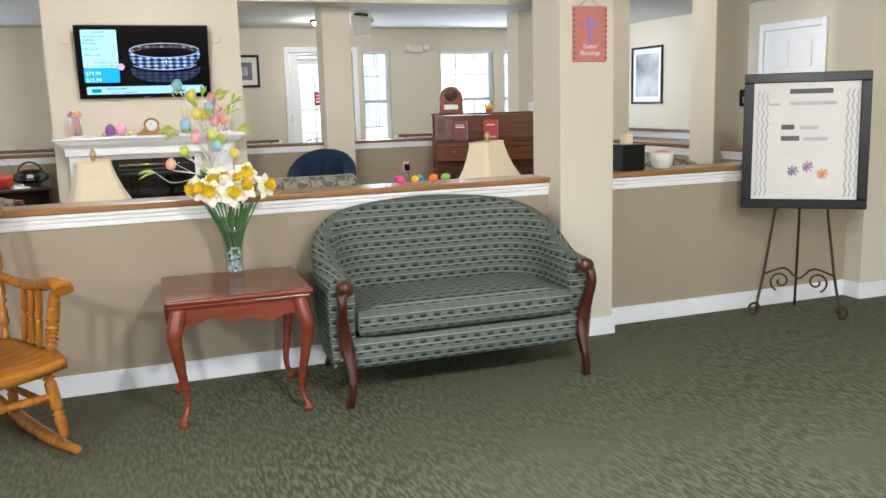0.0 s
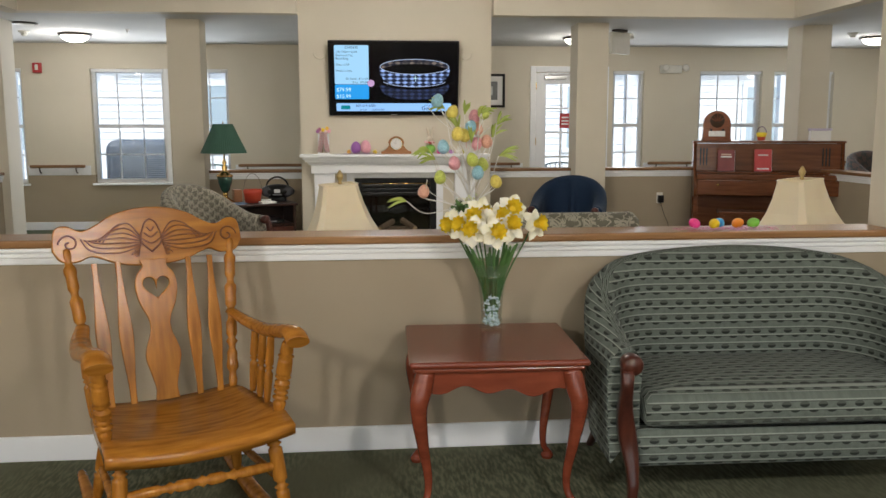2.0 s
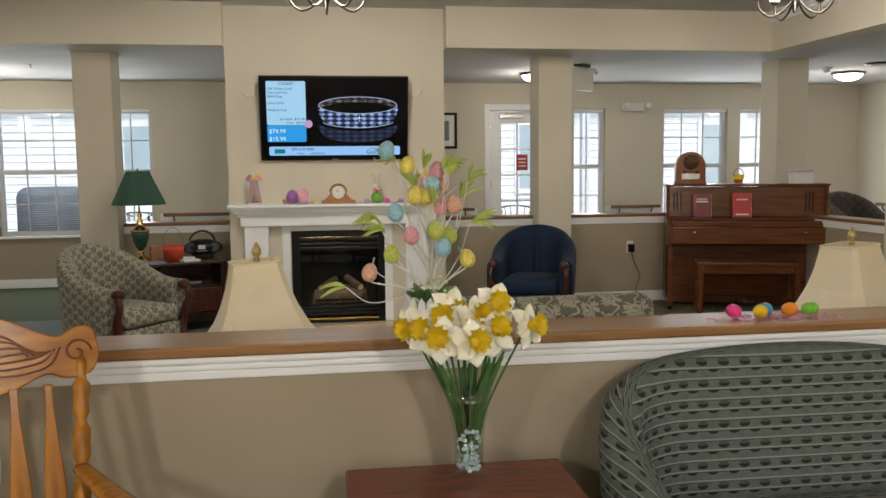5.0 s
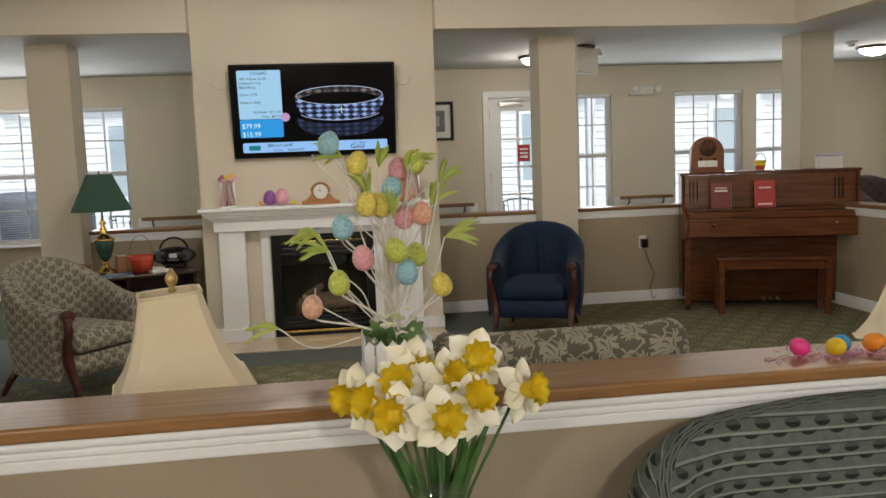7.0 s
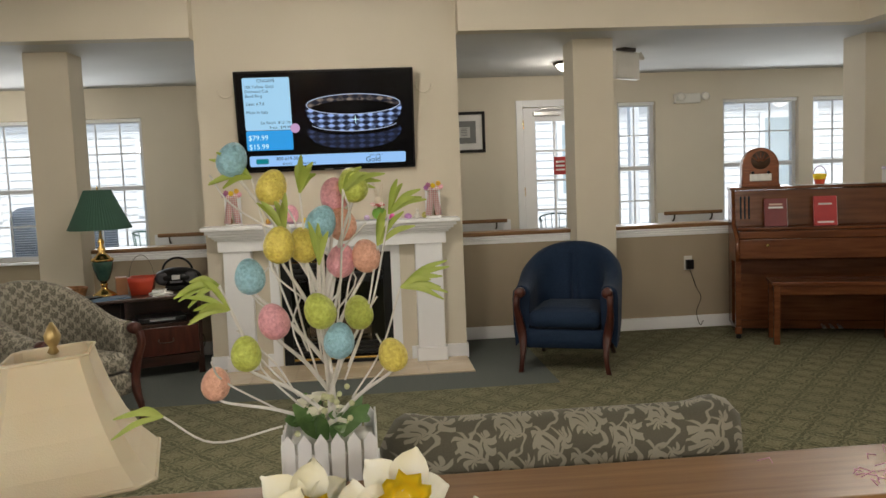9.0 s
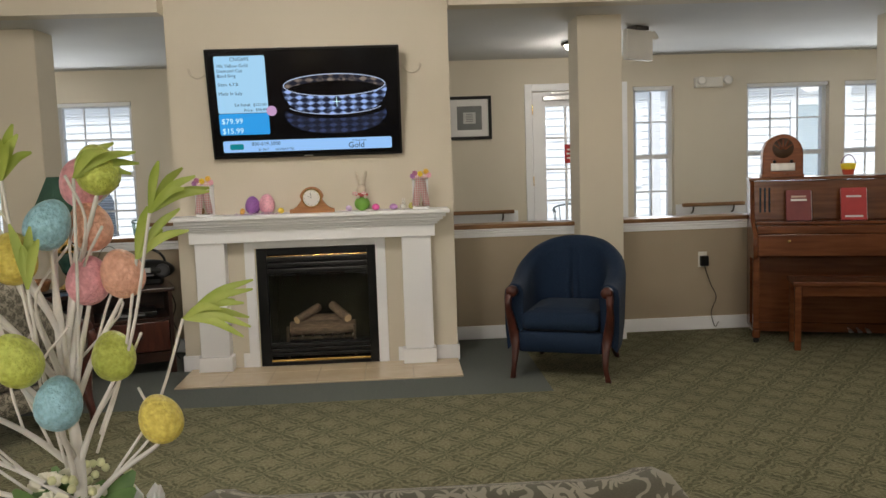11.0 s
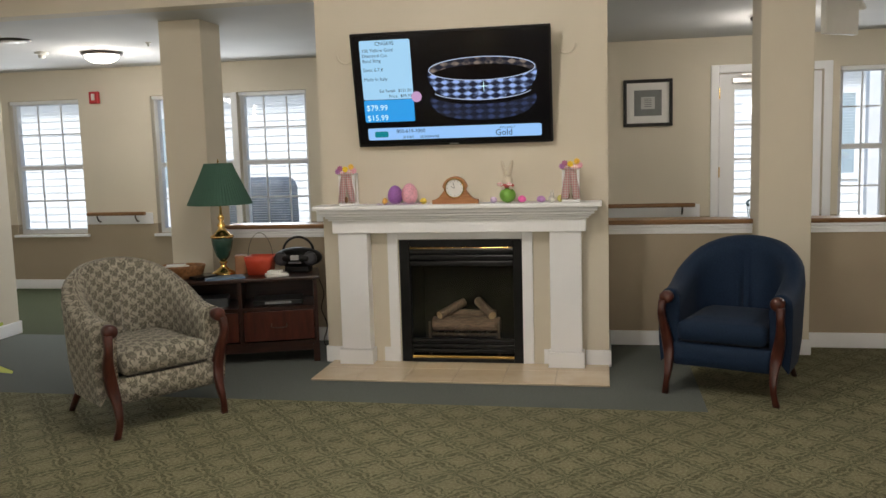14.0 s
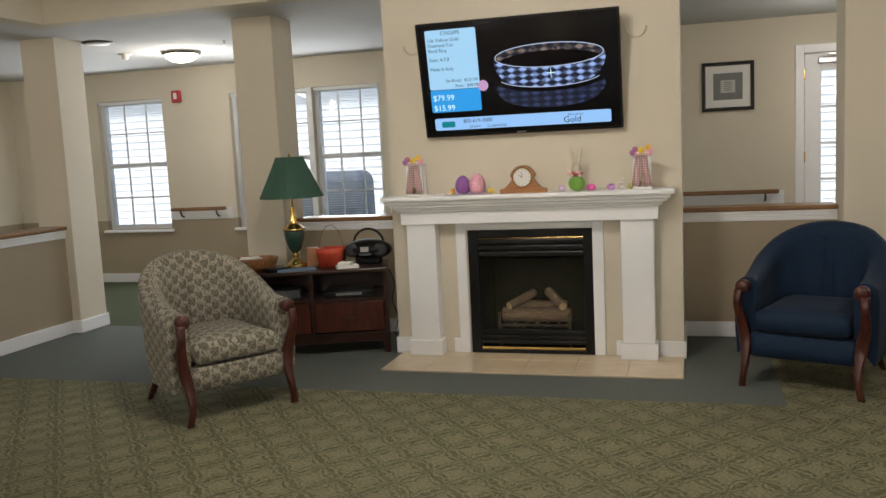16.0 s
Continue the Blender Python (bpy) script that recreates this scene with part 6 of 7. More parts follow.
# ---- piano ----
PX, PY, PR = 3.865, 11.58, -18.3
P = pose(PX, PY, 0, 0, 0, PR)
pn = thing("upright_piano", "walnut upright piano with closed lid", "piano", PX, PY, 0, PR)
part("case_back", boxed(0.03, 1.48, 0.22, 0.46, 0.06, 1.165, 0.004), M_PIANO, pn)
for a in (0.0, 1.48):
    part("side", cutout([[(-0.46, 0.05), (-0.46, 1.17), (-0.205, 1.17), (-0.16, 0.87), (0.085, 0.80), (0.10, 0.62), (-0.2, 0.60), (-0.2, 0.05)]], 0.03, 0.003), M_PIANO, pn).matrix_basis = pose(a + 0.015, 0, 0, 0, 0, -90)
part("lid", boxed(-0.01, 1.52, 0.18, 0.475, 1.172, 1.195, 0.006), M_PIANO, pn)
bm = bmesh.new()
slots = [(0.07 + 0.032 * k, 0.078 + 0.032 * k) for k in range(3)] + [(1.30 + 0.032 * k, 1.308 + 0.032 * k) for k in range(3)]
loops = [[(0.032, 0.885), (1.478, 0.885), (1.478, 1.17), (0.032, 1.17)]] + [[(a - 0.003, 0.935), (b + 0.003, 0.935), (b + 0.003, 1.12), (a - 0.003, 1.12)] for a, b in slots]
mp_ = part("music_panel", cutout(loops, 0.02), M_PIANO, pn)
mp_.matrix_basis = pose(0, 0.155, 0.0, -3.5)
# Thin black sheet directly behind the slots of the music panel.
part("slot_backing", boxed(0.04, 1.47, 0.2195, 0.2198, 0.9, 1.15), M_BLACK, pn)
part("music_ledge", boxed(0.032, 1.478, 0.03, 0.15, 0.855, 0.875, 0.004), M_PIANO, pn)
part("fallboard", boxed(0.032, 1.478, -0.075, 0.20, 0.795, 0.853, 0.01, 3), M_PIANO, pn)
part("key_slip", boxed(0.032, 1.478, -0.09, 0.2, 0.635, 0.793, 0.006), M_PIANO, pn)
for xx in (0.24, 1.24):
    part("knob", lathe([(0.006, 0), (0.006, 0.012), (0.014, 0.018), (0.012, 0.026), (0.004, 0.028)], 12, m=pose(xx, -0.09, 0.745, 90)), M_BRASS, pn)
part("lower_panel", boxed(0.032, 1.478, 0.19, 0.2185, 0.1, 0.63, 0.004), M_PIANO, pn)
part("bottom_board", boxed(0.032, 1.478, 0.18, 0.45, 0.03, 0.098, 0.004), M_PIANO, pn)
for a in (0.022, 1.488):
    lg = part("leg", boxed(a - 0.022, a + 0.022, -0.085, -0.035, 0.1, 0.632, 0.006), M_PIANO, pn)
    part("toe_block", boxed(a - 0.028, a + 0.028, -0.11, 0.2, 0.035, 0.0995, 0.012), M_PIANO, lg)
    part("caster", lathe([(0.018, 0), (0.022, 0.008), (0.022, 0.028), (0.01, 0.034)], 12, m=Matrix.Translation((a, -0.08, 0))), M_BLACK, lg)
for xx in (0.69, 0.75, 0.81):
    part("pedal", tube([(xx, 0.178, 0.065), (xx, 0.12, 0.068), (xx, 0.07, 0.058)], [0.008, 0.012, 0.018], 10, flat=0.4), M_STEEL, pn)
bn = thing("piano_bench", "walnut piano bench pushed under the keys", "bench", *(P @ Vector((0.70, -0.17, 0))), PR)
part("seat", boxed(-0.46, 0.46, -0.17, 0.17, 0.455, 0.485, 0.006), M_PIANO, bn)
part("apron", box(box(boxed(-0.40, 0.40, -0.145, -0.128, 0.385, 0.4545), -0.40, 0.40, 0.128, 0.145, 0.385, 0.4545), -0.42, -0.405, -0.12, 0.12, 0.385, 0.4545), M_PIANO, bn)
for sx in (-1, 1):
    for sy in (-1, 1):
        part("leg", boxed(sx * 0.425 - 0.022, sx * 0.425 + 0.022, sy * 0.14 - 0.022, sy * 0.14 + 0.022, 0, 0.4545, 0.004), M_PIANO, bn)


def songbook(px, mat, label, big, h):
    root = thing("songbook", label, "book", *(P @ Vector((px, 0.095, 0.8755))), PR, rx=0)
    root.matrix_basis = P @ pose(px, 0.10, 0.8755, -12)
    part("cover", boxed(-0.085, 0.085, -0.02, -0.014, 0, h, 0.001, 1), mat, root)
    part("pages", boxed(-0.082, 0.088, -0.0138, 0.010, 0.003, h - 0.003), M_PAPER, root)
    part("back_cover", boxed(-0.085, 0.088, 0.0102, 0.013, 0, h), mat, root)
    for k, (a, z) in enumerate(big):
        part("line_of_print", boxed(-a, a, -0.0212, -0.0201, z, z + 0.014), plain("print_gold", (0.55, 0.38, 0.30)) if k == 0 else M_PAPER, root)


songbook(0.33, M_MAROON, "maroon hymn book standing on the music ledge", ((0.05, 0.17), (0.055, 0.145)), 0.225)
songbook(0.70, M_RED, "red hymnal standing on the music ledge", ((0.0, 0.2), (0.05, 0.165), (0.06, 0.02)), 0.235)
rd = thing("cathedral_radio", "arched wooden cathedral radio with silver dial", "radio", 0, 0, 0)
rd.matrix_basis = P @ pose(0.235, 0.33, 1.1955)
arch = [(-0.135, 0)] + [(-0.135 * math.cos(a), 0.165 + 0.145 * math.sin(a)) for a in np.linspace(0, math.pi, 24)] + [(0.135, 0)]
part("case", cutout([arch], 0.17, 0.008), M_RADIO, rd)
part("plinth", boxed(-0.15, 0.15, -0.095, 0.095, 0, 0.02, 0.004), M_RADIO, rd)
part("speaker_cloth", lathe([(0.075, 0), (0.072, 0.004), (0.0, 0.005)], 24, m=pose(0, -0.085, 0.215, 90), caps=False), plain("speaker_brown", (0.06, 0.03, 0.015)), rd)
part("dial_plate", boxed(-0.085, 0.085, -0.092, -0.0855, 0.045, 0.105, 0.004), M_STEEL, rd)
for sx in (-0.06, 0.06):
    part("knob", lathe([(0.013, 0), (0.012, 0.012), (0.004, 0.014)], 12, m=pose(sx, -0.0855, 0.115, 90)), M_BLACK, rd)
for a in (0.5, 1.05, 1.57, 2.1, 2.65):
    part("fret_bar", tube([(0.015 * math.cos(a), -0.093, 0.2 + 0.01 * math.sin(a)), (0.072 * math.cos(a), -0.093, 0.205 + 0.075 * math.sin(a))], 0.005, 6), M_RADIO, rd)
eb = thing("easter_basket", "small red and yellow Easter basket with purple handle", "basket", 0, 0, 0)
eb.matrix_basis = P @ pose(0.70, 0.33, 1.1955)
part("body", lathe([(0.035, 0), (0.045, 0.045), (0.052, 0.07), (0.046, 0.07)], 18), M_REDBOX, eb)
part("lining", lathe([(0.034, 0.012), (0.053, 0.066), (0.054, 0.085), (0.02, 0.09)], 14), M_CORONA, eb)
part("handle", tube([(0.05 * math.cos(a), 0, 0.07 + 0.08 * math.sin(a)) for a in np.linspace(0, math.pi, 16)], 0.004, 6), plain("handle_purple", (0.16, 0.06, 0.16)), eb)
pb = thing("gift_box", "white and lilac paper gift box with frilled lid", "box", 0, 0, 0)
pb.matrix_basis = P @ pose(1.28, 0.32, 1.1955)
part("body", boxed(-0.10, 0.10, -0.07, 0.07, 0, 0.11, 0.004), M_PAPER, pb)
bm = bmesh.new()
for k in range(26):
    a = 2 * math.pi * k / 26
    blob(0.105 * math.cos(a), 0.075 * math.sin(a), 0.118, 0.018, 0.018, 0.014, bm, 7, 4)
box(bm, -0.1, 0.1, -0.07, 0.07, 0.1105, 0.126, 0.004)
part("lid", bm, plain("lilac_tissue", (0.58, 0.52, 0.66)), pb)
sc = single("piano_scarf", boxed(0.48, 1.05, 0.25, 0.42, 1.1955, 1.198), M_PAPER, "narrow white lace runner on the piano", "cloth")
sc.matrix_basis = P @ Matrix()
ol = thing("wall_outlet", "white outlet with a black plug-in adapter", "outlet", 3.66, 12.04, 0.56)
part("plate", boxed(-0.035, 0.035, -0.006, -0.0005, -0.06, 0.06, 0.002), M_PLASTIC, ol)
part("adapter", boxed(-0.025, 0.035, -0.05, -0.0065, -0.05, 0.03, 0.005), M_BLACK, ol)
part("cord", tube(spline([(0.005, -0.03, -0.05), (0.06, -0.02, -0.2), (0.10, -0.03, -0.3), (0.06, -0.03, -0.42), (0.09, -0.03, -0.535), (0.12, -0.03, -0.5)], 6), 0.003, 6), M_BLACK, ol)
ol = thing("wall_outlet", "ivory wall outlet on the near half wall", "outlet", -0.42, 6.28, 0.60)
part("plate", boxed(-0.035, 0.035, -0.006, -0.0005, -0.058, 0.058, 0.002), M_PLASTIC, ol)
for z in (-0.025, 0.025):
    part("socket", boxed(-0.016, 0.016, -0.008, -0.0062, z - 0.014, z + 0.014, 0.004), plain("socket_ivory", (0.6, 0.57, 0.5)), ol)

# ---- mantel ornaments ----
MZ = 1.0855


def gingham_lantern(x):
    root = thing("white_lantern", "white wooden lantern with pink gingham bow and flowers", "lantern", x, 11.26, MZ, group="mantel lanterns")
    part("base", boxed(-0.055, 0.055, -0.045, 0.045, 0, 0.012, 0.002), M_WHITE, root)
    for sx in (-1, 1):
        for sy in (-1, 1):
            part("corner_post", boxed(sx * 0.046 - 0.007, sx * 0.046 + 0.007, sy * 0.037 - 0.007, sy * 0.037 + 0.007, 0.0122, 0.195), M_WHITE, root)
    part("roof", boxed(-0.055, 0.055, -0.045, 0.045, 0.1952, 0.21, 0.003), M_WHITE, root)
    for sx in (-1, 1):
        bm = bmesh.new()
        rows = []
        for s in np.linspace(0, 1, 8):
            cx = sx * (0.008 + 0.030 * s)
            rows.append([(cx - 0.023, -0.05 - 0.006 * math.sin(s * 5), 0.205 - 0.185 * s), (cx, -0.056, 0.205 - 0.185 * s), (cx + 0.023, -0.05 + 0.005 * math.sin(s * 5), 0.205 - 0.185 * s)])
        grid(bm, rows)
        bmesh.ops.solidify(bm, geom=bm.faces[:], thickness=0.002)
        part("ribbon_tail", bm, M_PINKSAT, root)
        part("ribbon_loop", blob(sx * 0.032, -0.05, 0.215, 0.032, 0.012, 0.017, None, 12, 6), M_PINKSAT, root)
    cols = ((0.85, 0.62, 0.03), (0.46, 0.16, 0.30), (0.80, 0.50, 0.06), (0.75, 0.38, 0.48), (0.40, 0.16, 0.40))
    for k, (fx, fz) in enumerate(((0.0, 0.235), (-0.035, 0.24), (0.04, 0.25), (0.058, 0.225), (-0.05, 0.222))):
        bm = bmesh.new()
        for j in range(8):
            a = j * math.pi / 4
            e = (fx + 0.02 * math.cos(a), -0.062, fz + 0.02 * math.sin(a))
            blade(bm, [(fx, -0.06, fz), ((fx + e[0]) / 2, -0.066, (fz + e[2]) / 2), e], [0.002, 0.007, 0.003])
        blob(fx, -0.063, fz, 0.007, 0.006, 0.007, bm, 8, 5)
        part("flower", bm, plain("silk_flower", cols[k]), root)
    for sx in (-1, 1):
        part("figurine", blob(sx * 0.02, 0, 0.035, 0.014, 0.014, 0.022, None, 10, 6), plain("figure_brown", (0.28, 0.16, 0.07)), root)


gingham_lantern(-0.01)
gingham_lantern(1.43)
for nm, lb, cx, r, h, c in (("large_egg", "purple glittered egg on the mantel", 0.305, 0.05, 0.062, (0.26, 0.10, 0.34)), ("large_egg", "pink glittered egg on the mantel", 0.40, 0.053, 0.068, (0.72, 0.36, 0.44)), ("small_egg", "yellow plastic egg on the mantel", 0.49, 0.022, 0.02, (0.75, 0.55, 0.06)), ("small_egg", "orange plastic egg on the mantel", 0.235, 0.018, 0.022, (0.75, 0.40, 0.08)), ("small_egg", "lilac plastic egg on the mantel", 0.945, 0.022, 0.02, (0.55, 0.42, 0.62)), ("small_egg", "hot pink plastic egg on the mantel", 1.125, 0.027, 0.022, (0.78, 0.12, 0.40)), ("small_egg", "purple plastic egg on the mantel", 1.245, 0.028, 0.02, (0.50, 0.26, 0.55)), ("small_egg", "olive plastic egg on the mantel", 1.365, 0.02, 0.022, (0.45, 0.42, 0.12))):
    single(nm, blob(cx, 11.25, MZ + h, r, r, h, None, 20, 12, 0.12), material(nm + "_paint", c, tuple(min(1, v * 1.4) for v in c), rough=0.35, scale=90, bump=0.5 if r > 0.04 else 0, bscale=200), lb, "egg", "mantel eggs")
bm = bmesh.new()
for k in range(90):
    cx, cy, a = rng.gauss(0.345, 0.07), rng.gauss(11.22, 0.02), rng.uniform(0, 6.28)
    tube([(cx, cy, MZ + 0.001), (cx + 0.02 * math.cos(a), cy + 0.012 * math.sin(a), MZ + 0.018 * rng.random() + 0.002), (cx + 0.035 * math.cos(a), cy + 0.02 * math.sin(a), MZ + 0.001)], 0.001, 4, bm)
tagged(part("paper_grass", bm, plain("lilac_grass", (0.48, 0.36, 0.50))), "lilac paper grass under the mantel eggs", "shred", kind="stuff")
ck = thing("mantel_clock", "tambour wooden mantel clock with white dial", "clock", 0.70, 11.25, MZ)
outl = [(-0.145, 0), (-0.145, 0.022)] + [(-0.145 + 0.08 * s, 0.022 + 0.065 * s * s) for s in np.linspace(0.1, 1, 7)] + [(-0.078 * math.cos(a), 0.092 + 0.078 * math.sin(a)) for a in np.linspace(0.25, math.pi - 0.25, 18)]
outl += [(0.145 - 0.08 * s, 0.022 + 0.065 * s * s) for s in np.linspace(1, 0.1, 7)] + [(0.145, 0.022), (0.145, 0)]
part("case", cutout([outl], 0.055, 0.003), M_CLOCKW, ck)
part("bezel", lathe([(0.062, 0), (0.064, 0.006), (0.056, 0.009)], 28, m=pose(0, -0.0275, 0.098, 90), caps=False), M_BRASS, ck)
part("dial", lathe([(0.057, 0), (0.056, 0.003)], 28, m=pose(0, -0.0275, 0.098, 90)), M_PAPER, ck)
for k in range(12):
    a = k * math.pi / 6
    part("hour_mark", tube([(0.044 * math.cos(a), -0.0312, 0.098 + 0.044 * math.sin(a)), (0.051 * math.cos(a), -0.0312, 0.098 + 0.051 * math.sin(a))], 0.0013, 5), M_INK, ck)
for a, ln in ((2.6, 0.027), (1.75, 0.038)):
    part("clock_hand", tube([(0, -0.032, 0.098), (ln * math.cos(a), -0.032, 0.098 + ln * math.sin(a))], 0.0015, 5), M_INK, ck)
bm = blob(1.035, 11.25, MZ + 0.048, 0.052, 0.045, 0.048, None, 18, 10)
bmat = plain("bunny_green", (0.16, 0.36, 0.05))
bun = thing("bunny_ornament", "cream plush bunny ornament sitting on a green egg", "ornament", 1.035, 11.25, MZ)
bm.transform(Matrix.Translation((-1.035, -11.25, -MZ)))
part("body", bm, bmat, bun)
M_PLUSH = material("plush_cream", (0.66, 0.58, 0.46), (0.72, 0.65, 0.53), rough=0.9, scale=60, bump=0.6, bscale=300)
part("head", blob(0, -0.008, 0.14, 0.032, 0.03, 0.034, None, 14, 8), M_PLUSH, bun)
part("scarf", blob(0, -0.006, 0.108, 0.045, 0.034, 0.017, None, 14, 6), plain("scarf_red", (0.50, 0.10, 0.09)), bun)
for sx in (-1, 1):
    part("ear", tube(spline([(sx * 0.012, 0, 0.16), (sx * 0.02, 0, 0.21), (sx * 0.034, 0, 0.265)], 5), [0.008, 0.009, 0.0105, 0.011, 0.0115, 0.012, 0.0115, 0.011, 0.010, 0.008, 0.004], 8), M_PLUSH, bun)
    part("bow", blob(sx * 0.028 - 0.015, -0.03, 0.118, 0.02, 0.008, 0.014, None, 10, 5), M_PINKSAT, bun)
    part("paw", blob(sx * 0.024, -0.035, 0.095, 0.012, 0.012, 0.012, None, 8, 5), M_PLUSH, bun)
rab = thing("rabbit_figurine", "tiny white china rabbit on the mantel", "figurine", 1.31, 11.25, MZ)
part("body", blob(0, 0, 0.02, 0.022, 0.018, 0.02, None, 12, 7), M_PLASTIC, rab)
part("head", blob(0.004, -0.004, 0.047, 0.013, 0.012, 0.013, None, 10, 6), M_PLASTIC, rab)
for sx in (-1, 1):
    part("ear", blob(0.004 + sx * 0.007, 0, 0.066, 0.004, 0.003, 0.012, None, 8, 5), M_PLASTIC, rab)

# ---- pictures, signs and fittings ----


def framed(name, w, h, m, label, mats):
    root = thing(name, label, "picture")
    root.matrix_basis = m
    bm = bmesh.new()
    f = 0.032
    for a, b, c, d in ((-w, w, h - f, h), (-w, w, -h, -h + f), (-w, -w + f, -h + f, h - f), (w - f, w, -h + f, h - f)):
        box(bm, a, b, -0.028, -0.001, c, d, 0.004)
    part("picture_frame", bm, M_BLACK, root)
    k = f
    for j, (inset, mt) in enumerate(mats):
        k += inset
        part("mount" if j < len(mats) - 1 else "print", boxed(-w + k, w - k, -0.010 - 0.001 * j, -0.004 - 0.001 * j, -h + k, h - k), mt, root)
    return root


pc = framed("framed_print", 0.232, 0.225, pose(2.06, YW, 1.835), "black framed print in white mount with grey square", ((0.0, M_PAPER), (0.07, plain("print_grey", (0.16, 0.17, 0.17))), (0.065, plain("print_pale", (0.48, 0.49, 0.48)))))
for k in range(5):
    part("line_of_print", boxed(-0.035, 0.035, -0.0145, -0.0122, 0.035 - 0.018 * k, 0.041 - 0.018 * k), M_INK, pc)
M_PHOTO = material("grey_photograph", (0.12, 0.12, 0.13), (0.55, 0.56, 0.58), rough=0.3, scale=2.2, detail=2)
framed("framed_photograph", 0.40, 0.42, pose(X1, 13.06, 1.64, 0, 0, -90), "large black framed grey photograph in white mount", ((0.0, M_PAPER), (0.075, M_PHOTO)))
al = thing("fire_alarm", "red wall fire alarm with white strobe", "alarm", -3.825, YW, 2.115)
part("housing", boxed(-0.055, 0.055, -0.045, -0.0005, -0.065, 0.065, 0.008), M_RED, al)
part("strobe", boxed(-0.02, 0.02, -0.06, -0.0455, -0.03, 0.04, 0.006), M_PLASTIC, al)


def emergency_light(m):
    root = thing("emergency_light", "white wall emergency light with two heads", "emergency light")
    root.matrix_basis = m
    part("housing", boxed(-0.15, 0.15, -0.06, -0.0005, -0.055, 0.055, 0.012, 3), M_PLASTIC, root)
    for sx in (-0.09, 0.19):
        part("lamp_head", lathe([(0.02, 0), (0.045, 0.02), (0.05, 0.05), (0.03, 0.055)], 18, m=pose(sx, -0.045, 0.005, 75)), M_PLASTIC, root)


emergency_light(pose(4.60, YW, 2.13))
emergency_light(pose(X1, 9.1, 2.15, 0, 0, -90))
for sx, sy, r, lb in ((-3.43, 13.03, 0.06, "white ceiling smoke detector"), (6.1, 12.55, 0.06, "white ceiling smoke detector")):
    root = thing("smoke_detector", lb, "smoke detector", sx, sy, SOFFIT - 0.001)
    part("base", lathe([(r, 0), (r, -0.012), (r * 0.8, -0.02)], 22), M_PLASTIC, root)
    part("sensor", lathe([(r * 0.6, -0.02), (r * 0.5, -0.05), (r * 0.2, -0.055)], 16), M_PLASTIC, root)
for sx, sy in ((-3.12, 12.25), (6.4, 12.1)):
    root = thing("ceiling_speaker", "flat round ceiling vent with dark rim", "ceiling vent", sx, sy, SOFFIT - 0.001)
    part("ring", lathe([(0.13, 0), (0.13, -0.01), (0.10, -0.014)], 28), M_BRONZE, root)
    part("grille", lathe([(0.10, -0.0145), (0.09, -0.02), (0.01, -0.022)], 24), M_PLASTIC, root)
sp = thing("sprinkler", "small white ceiling sprinkler", "sprinkler", -2.23, 12.8, SOFFIT - 0.001)
part("head", lathe([(0.025, 0), (0.025, -0.004), (0.008, -0.01), (0.008, -0.03), (0.018, -0.033)], 14), M_PLASTIC, sp)
ex_ = thing("exit_sign", "white exit sign box hung from the ceiling", "exit sign", 3.27, 12.42, SOFFIT - 0.001, 35)
part("canopy", boxed(-0.08, 0.08, -0.05, 0.05, -0.03, 0, 0.004), M_BRONZE, ex_)
part("box", boxed(-0.16, 0.16, -0.025, 0.025, -0.27, -0.0305, 0.008), M_PLASTIC, ex_)
part("lamp_head", lathe([(0.02, 0), (0.04, 0.03), (0.035, 0.05)], 14, m=pose(0.17, 0, -0.08, 60, 0, 40)), M_PLASTIC, ex_)

# poster on the near column
po = thing("easter_plaque", "pink plaque with purple cross and white lettering", "plaque", 2.835, 6.13, 1.675)
part("board", boxed(-0.102, 0.102, -0.012, -0.0008, -0.145, 0.145, 0.003), material("plaque_pink", (0.50, 0.16, 0.14), (0.58, 0.22, 0.18), rough=0.6, scale=20, stretch=(1, 1, 12)), po)
part("cross", box(boxed(-0.012, 0.012, -0.016, -0.0125, -0.04, 0.09), -0.045, 0.045, -0.0165, -0.0126, 0.035, 0.06), plain("cross_purple", (0.32, 0.18, 0.42)), po)
for txt, z in (("Easter", -0.075), ("Blessings", -0.11)):
    bm = lettering(txt, 0.034, 'CENTER', 0.0008)
    bm.transform(pose(0, -0.0135, z, 90))
    part("lettering", bm, M_PAPER, po)
for sx in (-1, 1):
    for k in range(10):
        part("peg", boxed(sx * 0.096 - 0.006, sx * 0.096 + 0.006, -0.0145, -0.0125, -0.13 + 0.028 * k, -0.122 + 0.028 * k), M_MAROON, po)
part("hanger", tube([(-0.06, -0.004, 0.145), (0, -0.004, 0.19), (0.06, -0.004, 0.145)], 0.0015, 5), M_INK, po)

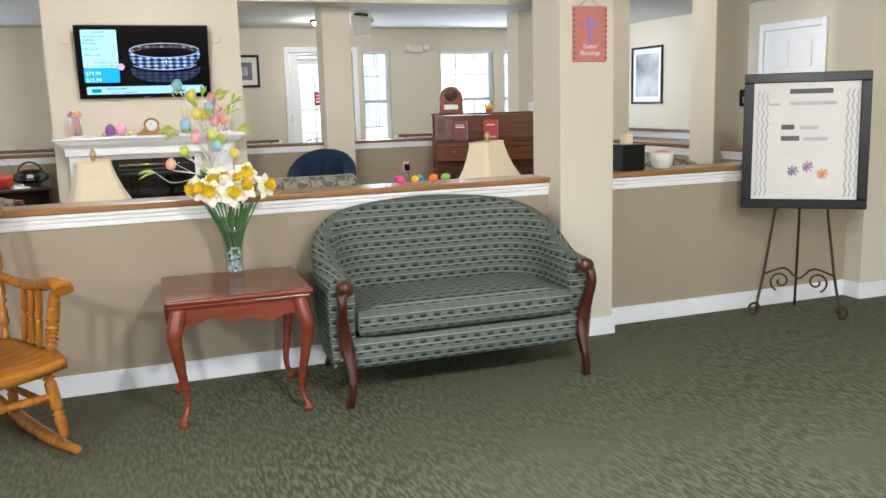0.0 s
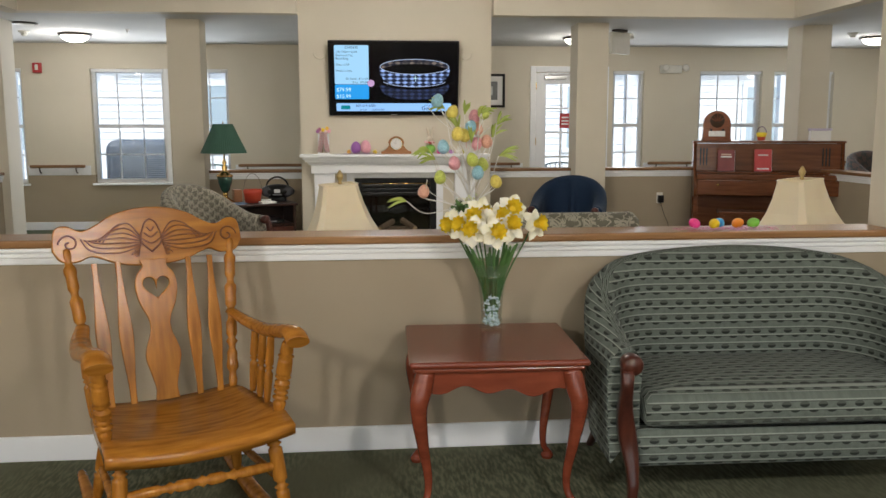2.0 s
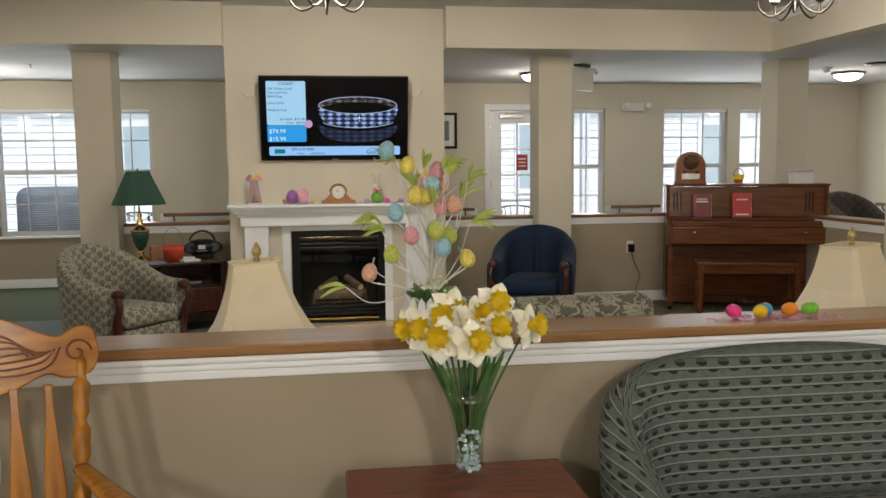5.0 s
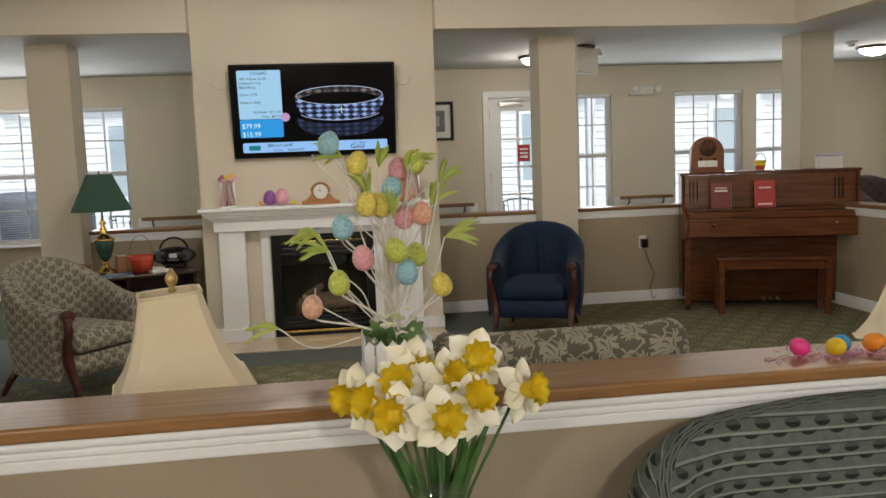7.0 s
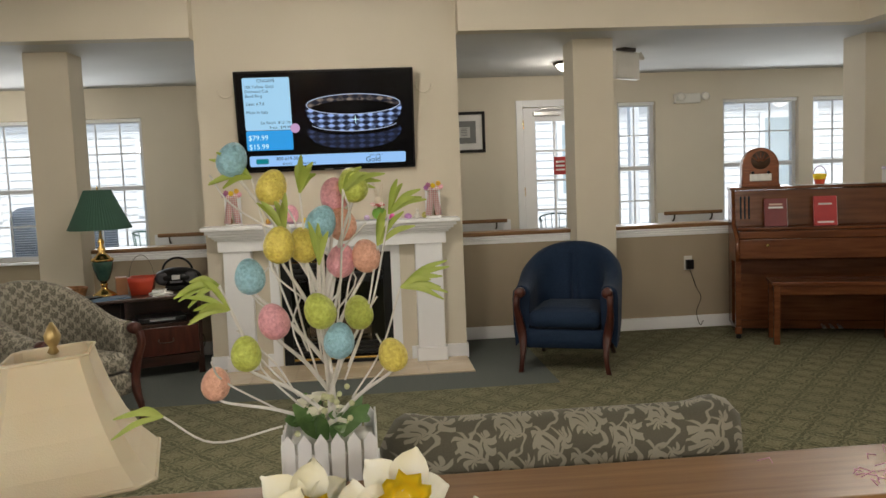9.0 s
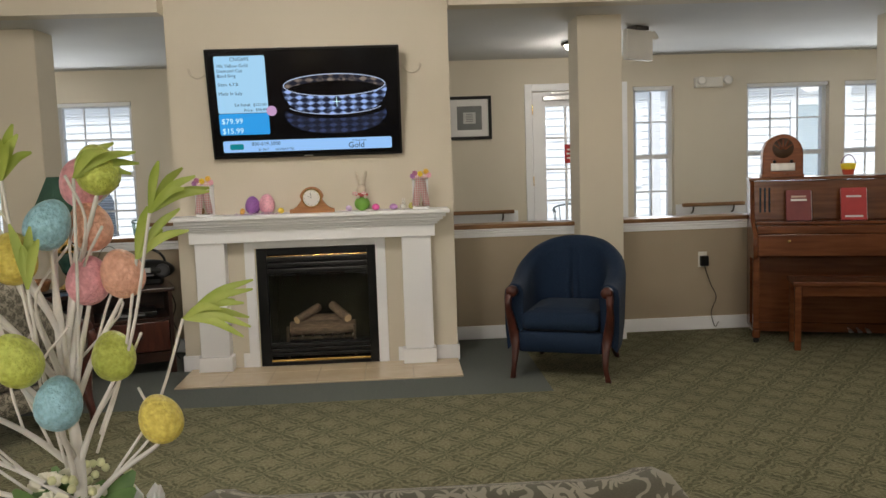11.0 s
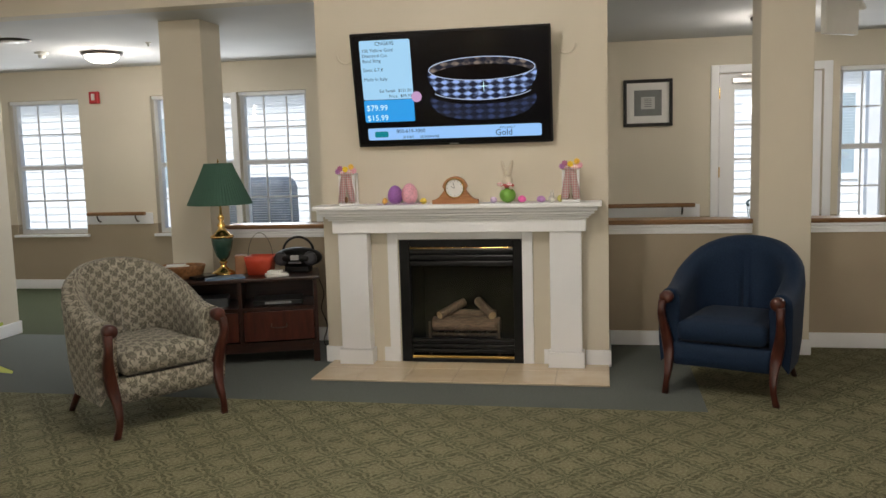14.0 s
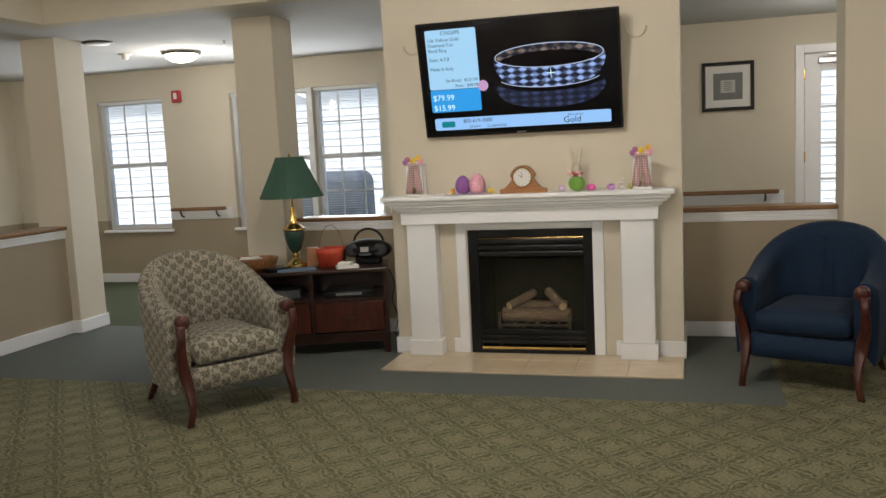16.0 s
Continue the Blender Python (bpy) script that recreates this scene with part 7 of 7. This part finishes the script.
# easel with framed notice
es = thing("floor_easel", "wrought iron floor easel with scrolled feet", "easel", 4.17, 5.96, 0, -40)
for sx in (-1, 1):
    sc_ = [(sx * (0.235 + 0.045 * (1 - a / 8) * math.cos(a - 1.57)), -0.03, 0.05 + 0.045 * (1 - a / 8) * math.sin(a - 1.57)) for a in np.linspace(0, 6.5, 22)]
    part("leg", tube(spline([(sx * 0.06, 0.075, 1.40), (sx * 0.10, 0.045, 1.0), (sx * 0.19, 0.0, 0.3), (sx * 0.225, -0.03, 0.10), (sx * 0.235, -0.03, 0.007)], 6) + sc_[1:], 0.008, 8), M_IRON, es)
    part("scroll", tube([(sx * (0.10 + 0.055 * (1 - a / 9) * math.cos(a)), -0.02, 0.22 + 0.055 * (1 - a / 9) * math.sin(a)) for a in np.linspace(-1.2, 7, 30)], 0.006, 6), M_IRON, es)
    part("support_peg", tube([(sx * 0.14, -0.02, 0.655), (sx * 0.14, -0.07, 0.65), (sx * 0.14, -0.075, 0.67)], 0.006, 6), M_IRON, es)
part("cross_bar", tube(spline([(-0.2, -0.02, 0.26), (-0.08, -0.02, 0.30), (0, -0.02, 0.24), (0.08, -0.02, 0.30), (0.2, -0.02, 0.26)], 5), 0.007, 6), M_IRON, es)
part("back_leg", tube([(0, 0.085, 1.38), (0, 0.27, 0.006)], 0.008, 8), M_IRON, es)
nb = thing("notice_board", "black framed white notice with grey zigzag border", "notice", 0, 0, 0)
nb.matrix_basis = pose(4.17, 5.96, 0, 0, 0, -40) @ pose(0, -0.05, 0.665, -4)
bm = bmesh.new()
for a, b, c, d in ((-0.34, 0.34, 0.73, 0.785), (-0.34, 0.34, 0, 0.055), (-0.34, -0.285, 0.055, 0.73), (0.285, 0.34, 0.055, 0.73)):
    box(bm, a, b, -0.015, 0.015, c, d, 0.005)
part("picture_frame", bm, M_BLACK, nb)
part("sheet", boxed(-0.285, 0.285, 0.0, 0.008, 0.055, 0.73), M_PAPER, nb)
for sx in (-1, 1):
    for k in range(3):
        part("zigzag", tube([(sx * (0.215 + 0.025 * k) + 0.012 * (j % 2), -0.002, 0.075 + 0.032 * j) for j in range(20)], 0.004, 5), plain("zigzag_grey", (0.50, 0.50, 0.52)) if not (k or sx > 0) else bpy.data.materials["zigzag_grey"], nb)
for a, b, z, hh in ((-0.09, 0.14, 0.665, 0.028), (-0.09, 0.16, 0.60, 0.02), (-0.2, -0.14, 0.60, 0.012), (-0.13, -0.06, 0.46, 0.028), (-0.03, 0.07, 0.46, 0.02), (-0.13, -0.03, 0.395, 0.028), (-0.01, 0.12, 0.395, 0.02)):
    part("line_of_print", boxed(a, b, -0.003, -0.0005, z, z + hh, 0.001, 1), M_INK if hh > 0.025 else plain("print_faint", (0.45, 0.47, 0.52)), nb)
for cx, cz, c in ((-0.06, 0.22, (0.20, 0.14, 0.30)), (0.02, 0.245, (0.30, 0.12, 0.30)), (0.10, 0.205, (0.75, 0.20, 0.08))):
    bm = bmesh.new()
    for j in range(8):
        a = j * math.pi / 4
        blade(bm, [(cx, -0.001, cz), (cx + 0.018 * math.cos(a), -0.003, cz + 0.018 * math.sin(a)), (cx + 0.034 * math.cos(a), -0.001, cz + 0.034 * math.sin(a))], [0.003, 0.010, 0.004])
    part("printed_flower", bm, plain("flower_print", c), nb)

# things on the right-hand cap
bx = thing("black_box", "black square tin on the half wall cap", "box", 3.235, 6.36, 0.9105)
part("body", boxed(-0.075, 0.075, -0.06, 0.06, 0, 0.14, 0.006), M_BLACK, bx)
part("lid", boxed(-0.078, 0.078, -0.063, 0.063, 0.1402, 0.152, 0.004), M_BLACK, bx)
single("pillar_candle", lathe([(0.035, 0), (0.037, 0.004), (0.037, 0.055), (0.03, 0.058), (0.004, 0.054)], 20, m=Matrix.Translation((3.22, 6.36, 1.063))), material("candle_wax", (0.78, 0.68, 0.48), rough=0.5, subsurf=0.4), "cream pillar candle standing on the black tin", "candle")
mg = thing("mug", "white mug filled with pink paper", "mug", 3.46, 6.35, 0.9105, 30)
part("body", lathe([(0.04, 0), (0.062, 0.02), (0.07, 0.06), (0.066, 0.095), (0.062, 0.095), (0.062, 0.03), (0.0, 0.02)], 24, caps=False), M_PLASTIC, mg)
part("filling", blob(0, 0, 0.085, 0.058, 0.058, 0.022, None, 16, 8), plain("paper_pink", (0.72, 0.28, 0.26)), mg)
part("handle", tube([(0.065 + 0.03 * math.sin(a), 0, 0.05 - 0.03 * math.cos(a)) for a in np.linspace(0, math.pi, 12)], 0.006, 6), M_PLASTIC, mg)
sw = thing("phone_intercom", "black wall intercom on the column", "intercom", 5.36, 7.96, 1.3)
part("housing", boxed(-0.03, 0.03, -0.03, -0.0005, -0.07, 0.07, 0.006), M_BLACK, sw)
part("keypad", boxed(-0.018, 0.018, -0.034, -0.0305, -0.04, 0.01), M_STEEL, sw)
